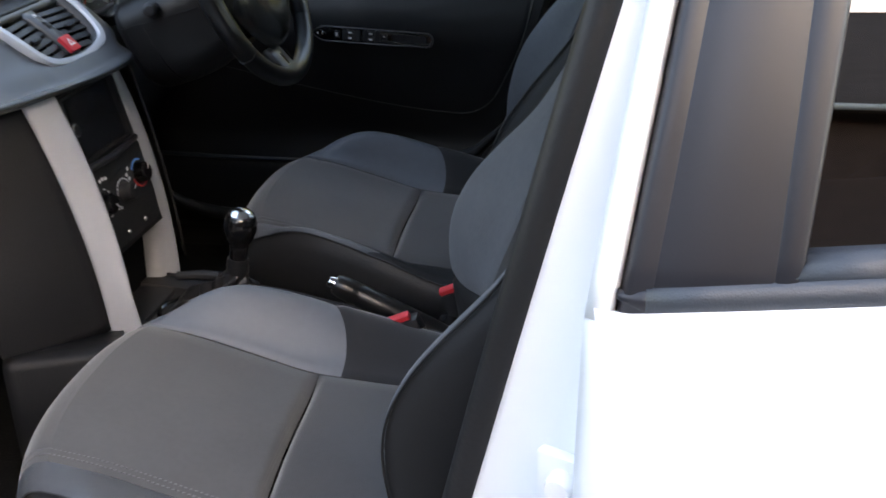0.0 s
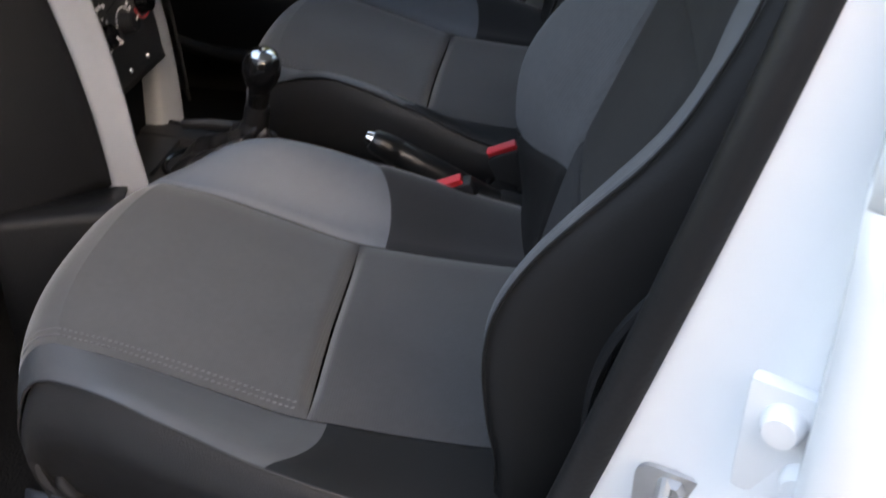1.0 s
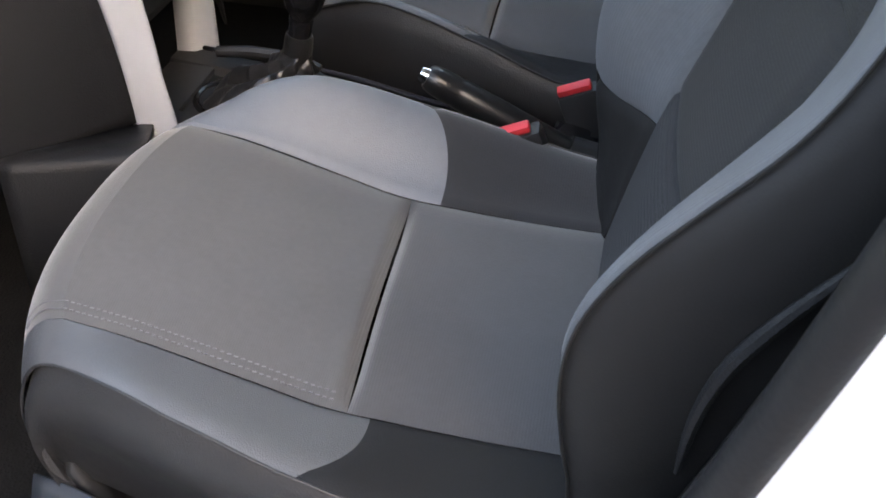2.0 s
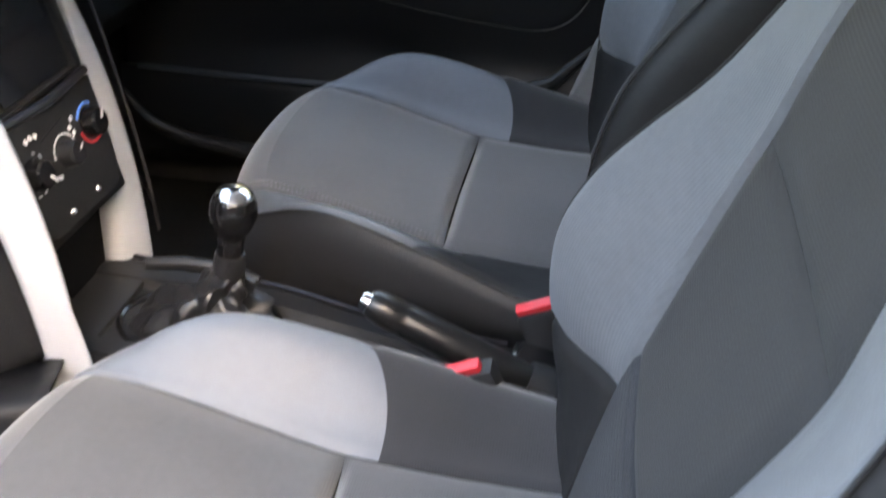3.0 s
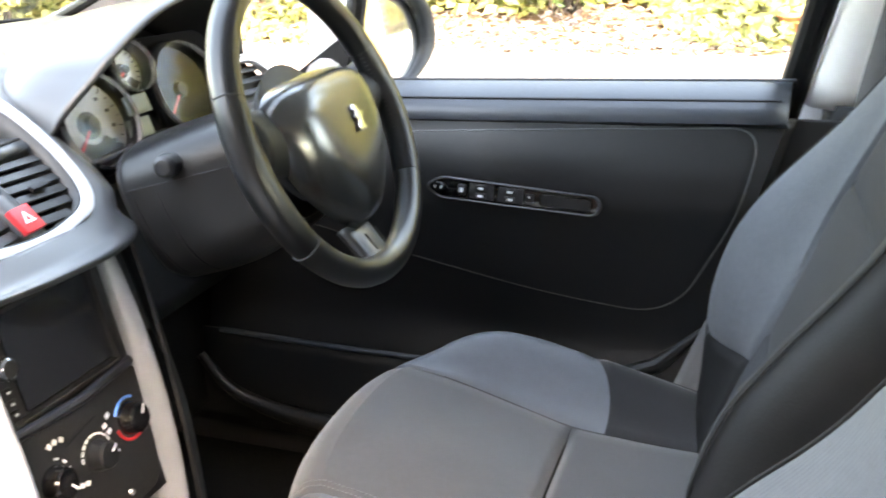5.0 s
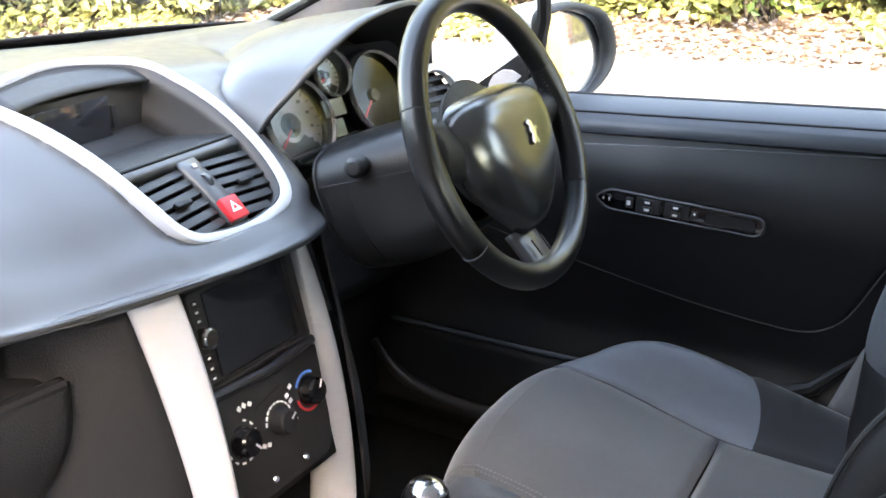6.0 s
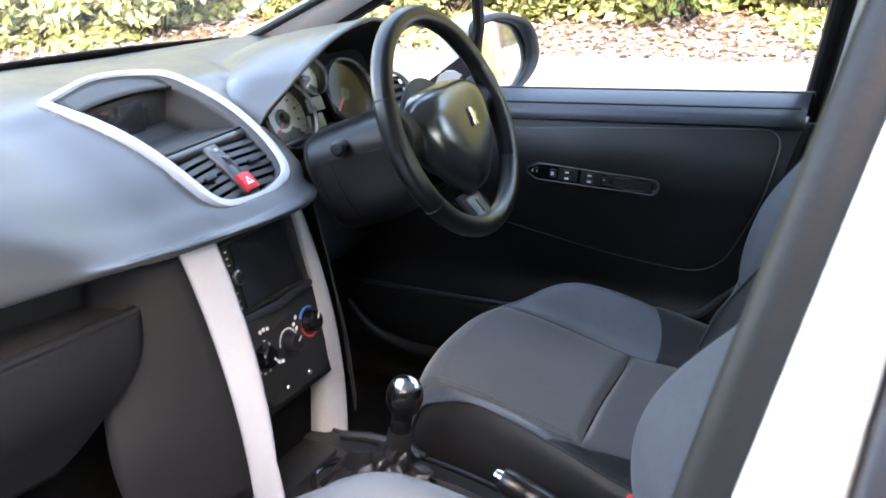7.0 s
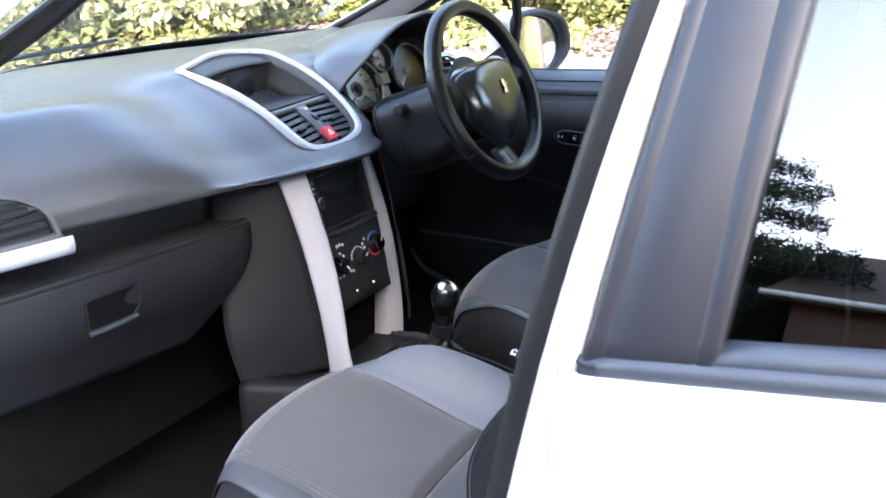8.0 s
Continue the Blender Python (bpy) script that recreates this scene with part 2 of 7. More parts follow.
def rounded(points, r, n=5):
    """A closed outline with rounded corners; r is one radius or one for each corner."""
    out = []
    k = len(points)
    for i, p in enumerate(points):
        p = Vector(p)
        a, b = Vector(points[i - 1]), Vector(points[(i + 1) % k])
        ri = r[i] if isinstance(r, (list, tuple)) else r
        da, db = (a - p), (b - p)
        ri = min(ri, da.length * 0.49, db.length * 0.49)
        s, e = p + da.normalized() * ri, p + db.normalized() * ri
        for j in range(n + 1):
            t = j / n
            out.append(tuple((1 - t) ** 2 * s + 2 * t * (1 - t) * p + t * t * e))
    return out


def ring_band(outer, inner, m, thick, bm=None):
    """A raised band between two outlines of equally many points, domed."""
    bm = bm or bmesh.new()
    rows = []
    for f, h in ((0.0, 0.0), (0.04, 0.6), (0.2, 0.95), (0.5, 1.0), (0.8, 0.95), (0.96, 0.6), (1.0, 0.0)):
        rows.append([m @ Vector((lerp(o[0], i[0], f), lerp(o[1], i[1], f), h * thick)) for o, i in zip(outer, inner)])
    return rows_loft(rows, loop_v=True, bm=bm)


def facing(at, x_axis, z_axis):
    """A pose at a point with the given local x and z directions."""
    z = Vector(z_axis).normalized()
    x = Vector(x_axis)
    x = (x - z * x.dot(z)).normalized()
    y = z.cross(x)
    return Matrix.Translation(at) @ Matrix((x, y, z)).transposed().to_4x4()


def text_on(words, size, m, material, parent, name="lettering"):
    c = bpy.data.curves.new(name, "FONT")
    c.body, c.size, c.extrude, c.align_x, c.align_y = words, size, 0.0003, "CENTER", "CENTER"
    tmp = bpy.data.objects.new(name, c)
    scene.collection.objects.link(tmp)
    bpy.context.view_layer.update()
    me = bpy.data.meshes.new_from_object(tmp.evaluated_get(bpy.context.evaluated_depsgraph_get()))
    bpy.data.objects.remove(tmp)
    me.transform(m)
    me.materials.clear()
    me.materials.append(material)
    ob = new(name, me)
    place(ob, parent)
    return ob


# ---- ground, road and verge ----
M_ROAD = mat("pale_asphalt", (0.23, 0.222, 0.212), 0.9, vary=0.15, scale=1.5, bump=0.8, bump_scale=90)
M_SOIL = mat("leaf_mould_soil", (0.16, 0.10, 0.06), 0.95, vary=0.35, scale=4, bump=1.0, bump_scale=30)
M_KERB = mat("kerb_stone", (0.3, 0.29, 0.28), 0.9, vary=0.15)


def bend(x):
    """The verge swings in towards the car ahead of its bonnet."""
    k = np.clip((-4.2 - np.asarray(x, dtype=float)) / 3.6, 0.0, 1.0)
    return -2.3 * k * k * (3 - 2 * k)


def ground_height(x, y):
    rise = max(0.0, y - float(bend(x)) - 6.2)
    return 0.12 * min(1, rise) + 0.05 * min(rise, 6) + 0.04 * noise.noise((x * 0.9, y * 0.9, 0)) * min(1, rise)


def span(a, b, n):
    return [a + (b - a) * i / n for i in range(n + 1)]


gx = [-3000, -300, -60] + span(-24, 20, 66) + [60, 300, 3000]
gy = [-3000, -300, -60, -20, 0, 2.5, 3.4] + span(3.7, 14, 42) + [60, 300, 3000]
ground = part("ground", rows_loft([[(x, y, ground_height(x, y) - 0.02) for y in gy] for x in gx]), M_SOIL)
tagged(ground, "brown earth verge under the hedge", "ground", kind="structure")
road = part("road", rows_loft([[(x, y, 0.0) for y in (-9, -3, 0, 3, 5.4, 5.75)] for x in span(-60, 60, 40)]), M_ROAD)
tagged(road, "pale dry asphalt road with worn surface", "road", kind="structure")

M_FOOTWAY = mat("pinkish_tarmac", (0.19, 0.17, 0.165), 0.9, vary=0.12, scale=1.5, bump=0.8, bump_scale=90)
footway = part("pavement", rows_loft([[(x, y + float(bend(x)), z) for y, z in ((5.62, -0.01), (5.63, 0.045), (5.66, 0.055), (5.9, 0.058), (6.18 + 0.05 * math.sin(x * 1.1), 0.055), (6.22 + 0.05 * math.sin(x * 1.1), 0.0))] for x in span(-60, 60, 160)]), M_FOOTWAY)
tagged(footway, "narrow pinkish tarmac footway along the verge", "pavement", kind="structure")

# ---- car body ----
body = thing("hatchback_car", (0.3, 0, 0), "white hatchback car with open front passenger doorway", "car")


def door_edge(z):
    """Rear edge of the open front doorway, leaning back as it rises."""
    d = z - 0.9
    return 0.5545 + 0.268 * d + 0.02 * d * d


def side_y(z):
    """Outer half width of the body at height z."""
    return curve([(0.2, 0.80), (0.45, 0.845), (0.7, 0.862), (0.9, 0.85), (0.97, 0.831), (1.1, 0.782), (1.2, 0.736), (1.3, 0.683), (1.4, 0.61), (1.46, 0.5)], z)


# floor, tunnel and roof
part("floor_pan", box((2.9, 1.5, 0.04), pose(0.35, 0, 0.24), 0.005), M_CARPET, body, "black carpeted car floor")


def roof_fn(u, v):
    x = lerp(-0.09, 1.9, u)
    y = lerp(-0.6, 0.6, v)
    return (x, y, 1.455 - 0.06 * (y / 0.6) ** 2 - 0.05 * ((x - 0.7) / 1.1) ** 2)


part("roof", surf(roof_fn, 24, 16), M_PAINT, body, "white painted roof", solid=0.03)
part("headlining", surf(lambda u, v: Vector(roof_fn(u, v)) - Vector((0, 0, 0.034)), 12, 12), M_HEAD, body, "pale cloth headlining")
for s in (-1, 1):
    part("roof_rail", tube([(x, s * lerp(0.60, 0.6, 0), 1.40 - 0.05 * ((x - 0.7) / 1.1) ** 2) for x in span(0.05, 1.9, 20)], 0.03), M_PAINT, body)
# windscreen pillars: the screen's edge and the door frame's edge, trim between them
A_SCREEN = [(-0.88, 0.680, 0.975), (-0.74, 0.655, 1.018), (-0.52, 0.620, 1.108), (-0.20, 0.600, 1.250), (0.06, 0.580, 1.400)]
A_DOOR = [(-0.76, 0.745, 0.955), (-0.62, 0.722, 1.005), (-0.455, 0.700, 1.085), (-0.15, 0.655, 1.235), (0.09, 0.620, 1.395)]


def along(pts, t):
    k = t * (len(pts) - 1)
    return Vector([curve([(i, p[c]) for i, p in enumerate(pts)], k) for c in range(3)])


for s in (-1, 1):
    flip = Vector((1, s, 1))
    # Driver's side trim is set pale, the passenger's side charcoal.
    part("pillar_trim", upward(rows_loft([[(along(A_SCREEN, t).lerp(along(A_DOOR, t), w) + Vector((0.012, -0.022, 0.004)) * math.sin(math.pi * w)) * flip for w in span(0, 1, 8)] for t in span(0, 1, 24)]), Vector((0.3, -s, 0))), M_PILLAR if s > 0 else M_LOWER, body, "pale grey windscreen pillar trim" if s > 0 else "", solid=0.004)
    part("windscreen_pillar", upward(rows_loft([[(along(A_SCREEN, t).lerp(along(A_DOOR, t), w) + Vector((-0.02, 0.045, 0.012)) + Vector((-0.012, 0.03, 0.01)) * math.sin(math.pi * w)) * flip for w in span(0, 1, 8)] for t in span(0, 1, 24)]), Vector((-0.3, s, 0.2))), M_PAINT, body, "white windscreen pillar", solid=0.01)
    part("pillar_seal", tube([along(A_SCREEN, t) * flip for t in span(0, 1, 24)], 0.009), M_RUBBER, body, "black windscreen seal")
    part("door_frame_seal", tube([along(A_DOOR, t) * flip for t in span(0, 1, 24)], 0.013), M_RUBBER, body, "black door frame seal")


def screen_fn(u, v):
    y = lerp(-0.70, 0.70, v)
    k = (y / 0.7) ** 2
    low = Vector((-1.02 + 0.17 * k, y, 1.030 - 0.02 * k))
    top = Vector((0.02 + 0.04 * k, y * 0.85, 1.43 - 0.02 * k))
    p = low.lerp(top, u)
    p.z += 0.02 * math.sin(math.pi * u)
    return p


ws = part("windscreen", upward(surf(screen_fn, 10, 14), Vector((1, 0, -1))), M_CLEAR, body, "clear laminated windscreen", keep=True)
ws.visible_shadow = False
part("windscreen_band", surf(lambda u, v: Vector(screen_fn(u * 0.07 - 0.02, v)) + Vector((0.008, 0, -0.008)), 2, 20), M_RUBBER, body, "black band along the windscreen foot", solid=0.004)


def bonnet_fn(u, v):
    y = lerp(-0.72, 0.72, v)
    x = lerp(-1.08, -1.95, u)
    return (x, y, 0.885 - 0.22 * u**1.2 - 0.10 * (y / 0.72) ** 4)


part("bonnet", surf(bonnet_fn, 14, 16), M_PAINT, body, "white bonnet", solid=0.02)
for s in (-1, 1):
    part("front_wing", surf(lambda u, v, s=s: (lerp(-0.80, -1.95, u), s * (lerp(0.72, 0.86, v**0.6) - 0.08 * u * u), lerp(0.90, 0.45, v**1.4) + 0.06 * (1 - v) - 0.18 * u * (1 - v)), 14, 8), M_PAINT, body, solid=0.012)
wiper = part("wiper_arm", tube([(-1.03, -0.60, 1.035), (-1.055, -0.2, 1.052), (-1.06, 0.25, 1.050)], [0.008, 0.007, 0.005]), M_BLACK, body)

# wheels and nose
part("front_bumper", box((0.30, 1.50, 0.42), pose(-1.90, 0, 0.47), 0.09, segs=4), M_PAINT, body, "white front bumper")
for wx in (-1.28, 1.27):
    for s in (-1, 1):
        wheel_m = facing((wx, s * 0.70, 0.298), (1, 0, 0), (0, s, 0))
        tyre = part("tyre", lathe([(0.19, -0.09), (0.26, -0.095), (0.292, -0.075), (0.298, -0.03), (0.298, 0.03), (0.292, 0.075), (0.26, 0.095), (0.19, 0.09)], wheel_m, 36), M_RUBBER, body, "black tyre")
        part("rim", lathe([(0.195, 0.088), (0.185, 0.07), (0.12, 0.06), (0.05, 0.078), (0, 0.08)], wheel_m, 30), M_STEEL, tyre, "silver wheel")

# doorway seal, centre pillar and sill on the open side
zs = span(0.36, 1.36, 28)


def bp(z, dx, y):
    return Vector((door_edge(z) + dx, y, z))


def inner_y(z):
    d = z - 0.9
    return -0.757 + (0.46 if d > 0 else 0.22) * d * d


def pillar_at(z, dx, f):
    """Across the centre pillar: f runs from the doorway seal out to the body side."""
    return bp(z, dx, lerp(inner_y(z) - 0.008, -(side_y(z) - 0.030), f))


part("door_seal", tube([bp(z, 0.0, inner_y(z) - 0.004) for z in zs], 0.0145, 12), M_RUBBER, body, "black rubber doorway seal")
part("pillar_inner_trim", rows_loft([[bp(z, 0.13, inner_y(z) + 0.05), bp(z, 0.06, inner_y(z) + 0.045), bp(z, 0.02, inner_y(z) + 0.025), bp(z, 0.004, inner_y(z) + 0.004)] for z in zs]), M_LOWER, body, "charcoal trim inside the centre pillar", solid=0.006)
part("centre_pillar", rows_loft([[pillar_at(z, dx, f) for dx, f in ((0.008, 0.0), (0.018, 0.06), (0.030, 0.10), (0.050, 0.30), (0.056, 0.36), (0.062, 0.40), (0.075, 0.72), (0.088, 0.92), (0.13, 1.0))] for z in zs]), M_PAINT, body, "white painted centre pillar with latch hardware", solid=0.004)
part("sill", box((1.9, 0.10, 0.12), pose(-0.1, -0.77, 0.33), 0.02), M_PAINT, body, "white door sill")
part("sill_far", box((2.9, 0.10, 0.14), pose(0.3, 0.80, 0.30), 0.02), M_PAINT, body)
part("far_flank", rows_loft([[(x, side_y(z), z) for x in (-0.85, -0.3, 0.3, 0.9, 1.5, 2.0)] for z in span(0.3, 0.90, 8)]), M_PAINT, body, "white outer panels of the closed side", solid=0.01)
part("tailgate", box((0.06, 1.3, 0.75), pose(2.0, 0, 0.66), 0.02), M_PAINT, body)
part("bulkhead", box((0.03, 1.45, 0.75), pose(-0.98, 0, 0.62), 0.004), M_CARPET, body)
for sgn in (-1, 1):
    part("rear_quarter", rows_loft([[(x, sgn * side_y(z), z) for x in (1.55, 1.75, 2.0)] for z in span(0.3, 1.36, 12)]), M_PAINT, body, solid=0.03)
part("rear_screen", rows_loft([[(2.0, y, 1.0), (1.9, y * 0.9, 1.38)] for y in span(-0.62, 0.62, 6)]), M_REAR, body, keep=True)

# door latch striker and rear door hinge on the centre pillar
striker = part("latch_striker", slab(rounded([(-0.026, -0.036), (0.026, -0.036), (0.026, 0.036), (-0.026, 0.036)], 0.014), 0.004, facing((0.556, -0.786, 0.690), (1, -0.35, 0), (-0.35, -1, 0)), 0.001), M_STEEL, body, "zinc steel striker plate")
part("striker_loop", tube([Vector((0.551, -0.784, 0.715)) + Vector(p) for p in ((0, 0, 0), (-0.004, -0.028, 0.002), (0.006, -0.037, -0.004), (0.03, -0.037, -0.02), (0.034, -0.03, -0.026), (0.034, -0.002, -0.028))], 0.0055, 10), M_STEEL, striker, "steel striker loop")
for dz in (-0.024, 0.024):
    part("striker_bolt", lathe([(0, 0.005), (0.006, 0.005), (0.0085, 0.0), (0.0085, -0.004), (0, -0.004)], facing((0.556, -0.792, 0.690 + dz), (1, -0.35, 0), (-0.35, -1, 0)), 6), M_STEEL, striker)
hinge = part("door_hinge", box((0.056, 0.012, 0.085), pose(0.612, -0.824, 0.793, 0, 0, -24), 0.004), M_PAINT, body, "white painted rear door hinge")
part("knuckle", lathe([(0, -0.04), (0.012, -0.04), (0.012, 0.04), (0, 0.04)], pose(0.636, -0.838, 0.793), 16), M_PAINT, hinge)
for bx, bz in ((0.606, 0.813), (0.622, 0.776)):
    part("bolt", lathe([(0, 0.011), (0.010, 0.011), (0.0125, 0.006), (0.0135, 0.0), (0.0135, -0.004), (0, -0.004)], facing((bx, -0.829 - 0.4 * (bx - 0.606), bz), (1, -0.4, 0), (-0.4, -1, 0)), 18), M_PAINT, hinge, "painted bolt head")

# rear door on the open side
rdoor = thing("rear_door", (1.05, -0.82, 0.3), "closed white rear door with dark tinted window", "car door")


def rd_front(z):
    return 0.626 + 0.158 * max(0, z - 0.96) + 0.03 * (z - 0.8)


zl = span(0.33, 0.964, 16)
def waist(x, z):
    """Lift the upper door rows so that the waistline climbs to the rear."""
    return z + 0.095 * max(0, x - 0.66) * max(0, (z - 0.6) / 0.364)


part("door_skin", rows_loft([[(rd_front(z) + 0.006, -side_y(z) + 0.03, z), (rd_front(z), -side_y(z) + 0.008, z), (rd_front(z) + 0.006, -side_y(z) + 0.001, z)] + [(x, -side_y(waist(x, z)), waist(x, z)) for x in span(rd_front(z) + 0.02, 1.55, 12)] for z in zl]), M_PAINT, rdoor, "white door skin", solid=0.012)
# window pillar: white edge, satin film panel, rubber channel, glass
zu = span(0.962, 1.36, 12)


def up_x(z, a, b):
    """A line leaning back from a at the waist to b under the roof."""
    return a + (b - a) * (z - 0.978) / (1.26 - 0.978)


part("frame_edge", rows_loft([[(up_x(z, 0.634, 0.679) + 0.006, -side_y(z) + 0.03, z), (up_x(z, 0.634, 0.679), -side_y(z) + 0.008, z), (up_x(z, 0.643, 0.688), -side_y(z) + 0.001, z)] for z in span(0.955, 1.36, 14)]), M_PAINT, rdoor, "white window frame edge", solid=0.012)
part("film_panel", rows_loft([[(lerp(up_x(z, 0.648, 0.694), up_x(z, 0.742, 0.765), w), -side_y(z) - d, z) for w, d in ((-0.02, -0.003), (0.0, 0.002), (0.006, 0.0032), (0.03, 0.0034), (0.15, 0.0034), (0.158, 0.0030), (0.164, 0.0014), (0.176, 0.0014), (0.182, 0.0028), (0.19, 0.0031), (0.5, 0.0032), (0.955, 0.0031), (0.965, 0.0028), (0.972, 0.001), (1.0, 0.0005), (1.03, -0.004))] for z in zu]), M_FILM, rdoor, "satin black pillar panel", solid=0.004)
part("window_channel", rows_loft([[(lerp(up_x(z, 0.741, 0.764), up_x(z, 0.754, 0.787), w), -side_y(z) - d, z) for w, d in ((-0.05, -0.006), (0.0, 0.002), (0.03, 0.0040), (0.08, 0.0045), (0.5, 0.0047), (0.90, 0.0044), (0.96, 0.0038), (1.0, 0.001), (1.03, -0.006))] for z in span(0.972, 1.36, 12)]), M_FILM, rdoor, "black window channel rubber", solid=0.003)
part("window_glass", upward(rows_loft([[(x, -side_y(z) + 0.004, z) for x in span(up_x(z, 0.74, 0.775), 1.5, 8)] for z in span(0.96, 1.36, 14)]), Vector((0, -1, 0))), M_PRIVACY, rdoor, "dark tinted side glass", keep=True)
def sill_z(x):
    return 0.966 + 0.095 * (x - 0.66)


part("waist_seal", rows_loft([[(x, -side_y(sill_z(x) + h) - d, sill_z(x) + h) for d, h in ((-0.004, -0.004), (0.006, -0.002), (0.010, 0.003), (0.011, 0.010), (0.009, 0.015), (0.006, 0.0175), (-0.004, 0.019))] for x in span(0.660, 1.5, 20)]), M_SLATE, rdoor, "black waist seal along the window foot", solid=0.003)
part("seal_tip", rows_loft([[(0.641 + 0.021 * k, -side_y(sill_z(0.66) + h) - d * lerp(0.5, 1.0, k), lerp(0.978, sill_z(0.66) + h, lerp(0.25, 1.0, k))) for d, h in ((-0.003, -0.004), (0.006, -0.002), (0.010, 0.003), (0.011, 0.010), (0.009, 0.015), (-0.003, 0.018))] for k in span(0, 1, 5)]), M_FILM, rdoor, "moulded end of the waist seal", solid=0.003)
part("glass_lip", rows_loft([[(x, -side_y(sill_z(x) + h) - d, sill_z(x) + h) for d, h in ((0.006, 0.014), (0.0075, 0.019), (0.006, 0.026), (0.002, 0.031), (-0.004, 0.033))] for x in span(0.752, 1.5, 16)]), M_SLATE, rdoor, "raised inner lip of the waist seal", solid=0.003)
part("inner_trim", box((0.9, 0.05, 0.6), pose(1.1, -0.76, 0.64), 0.02), M_DOOR, rdoor)

# far rear door, seen past the driver's seat
fdoor = thing("far_rear_door", (1.05, 0.8, 0.3), "closed rear door with black inner trim", "car door")
part("inner_trim", rows_loft([[(x, curve([(0.3, 0.74), (0.6, 0.72), (0.85, 0.73), (0.93, 0.755), (0.96, 0.79)], z), z) for x in span(0.60, 1.55, 6)] for z in span(0.3, 0.96, 12)]), M_DOOR, fdoor, solid=0.01)
part("waist_ledge", tube([(x, 0.765, 0.95 + 0.08 * (x - 0.6)) for x in span(0.58, 1.55, 8)], 0.018), M_SLATE, fdoor)
part("window_glass", upward(rows_loft([[(0.66 + 0.1 * (z - 0.96), side_y(z) - 0.01, z), (1.5, side_y(z) - 0.01, z)] for z in span(0.97, 1.36, 8)]), Vector((0, -1, 0))), M_CLEAR, fdoor, keep=True)

# centre pillar on the driver's side
pil = thing("far_centre_pillar", (0.53, 0.72, 0.3), "pale grey pillar trim above charcoal lower cover", "pillar trim")


def far_y(z):
    return side_y(z) - 0.075


part("upper_trim", rows_loft([[(up_x(z, 0.462, 0.535), far_y(z) + 0.03, z), (up_x(z, 0.470, 0.545), far_y(z), z), (up_x(z, 0.50, 0.58), far_y(z) - 0.012, z), (up_x(z, 0.545, 0.63), far_y(z) - 0.012, z), (up_x(z, 0.575, 0.66), far_y(z) + 0.03, z)] for z in span(0.905, 1.38, 12)]), M_PILLAR, pil, "pale grey upper pillar trim", solid=0.004)
part("lower_cover", rows_loft([[(0.44 + 0.1 * (z - 0.6), far_y(z) + 0.02, z), (0.445 + 0.12 * (z - 0.6), far_y(z) - 0.012, z), (0.47 + 0.12 * (z - 0.6), far_y(z) - 0.022, z), (0.55 + 0.12 * (z - 0.6), far_y(z) - 0.022, z), (0.59 + 0.12 * (z - 0.6), far_y(z) + 0.02, z)] for z in span(0.3, 0.912, 12)]), M_LOWER, pil, "charcoal lower pillar cover", solid=0.004)
part("pillar_edge_seal", tube([(up_x(z, 0.447, 0.515), far_y(z) + 0.018, z) for z in span(0.42, 1.38, 20)], 0.011), M_RUBBER, pil)
# Added black sheet: hides white skin and stands in for the gap's shade.
part("gap_shade", box((0.36, 0.012, 0.68), pose(0.41, 0.716, 0.56), 0.004), M_BLACK, pil, "added black panel painting shade in the door gap")
part("outer_pillar", rows_loft([[(up_x(z, 0.43, 0.5), side_y(z) - 0.015, z), (up_x(z, 0.62, 0.70), side_y(z) - 0.015, z)] for z in span(0.3, 1.38, 14)]), M_PAINT, pil, solid=0.01)

# ---- front seats ----
SEAT_Y = 0.345
SEAM = 0.156
SKEW = 0.0
CREASE = 0.185
P_ROWS = [(-0.065, 0.576), (0.0, 0.563), (0.05, 0.549), (0.12, 0.527), (0.185, 0.507), (0.25, 0.499), (0.33, 0.492), (0.42, 0.488)]
NOSE = [(0.0, (-0.105, 0.395)), (0.2, (-0.123, 0.44)), (0.4, (-0.129, 0.485)), (0.6, (-0.121, 0.527)), (0.75, (-0.107, 0.553)), (0.88, (-0.088, 0.570)), (1.0, (-0.065, 0.576))]
HUMP = [(-0.12, 0.0), (-0.065, 0.004), (-0.03, 0.026), (0.03, 0.052), (0.1, 0.066), (0.19, 0.066), (0.28, 0.050), (0.36, 0.032), (0.43, 0.018)]
HUMP_T = [(0.0, 0.0), (0.2, 0.20), (0.5, 0.66), (0.72, 0.93), (0.86, 1.0), (0.95, 0.96), (1.0, 0.86)]
ROLL_T = [(0.0, 0.0), (0.25, 0.30), (0.5, 0.62), (0.75, 0.90), (0.9, 1.0), (1.0, 0.93)]
HALF = [(-0.14, 0.195), (-0.06, 0.212), (0.0, 0.228), (0.1, 0.246), (0.2, 0.260), (0.3, 0.264), (0.42, 0.264)]


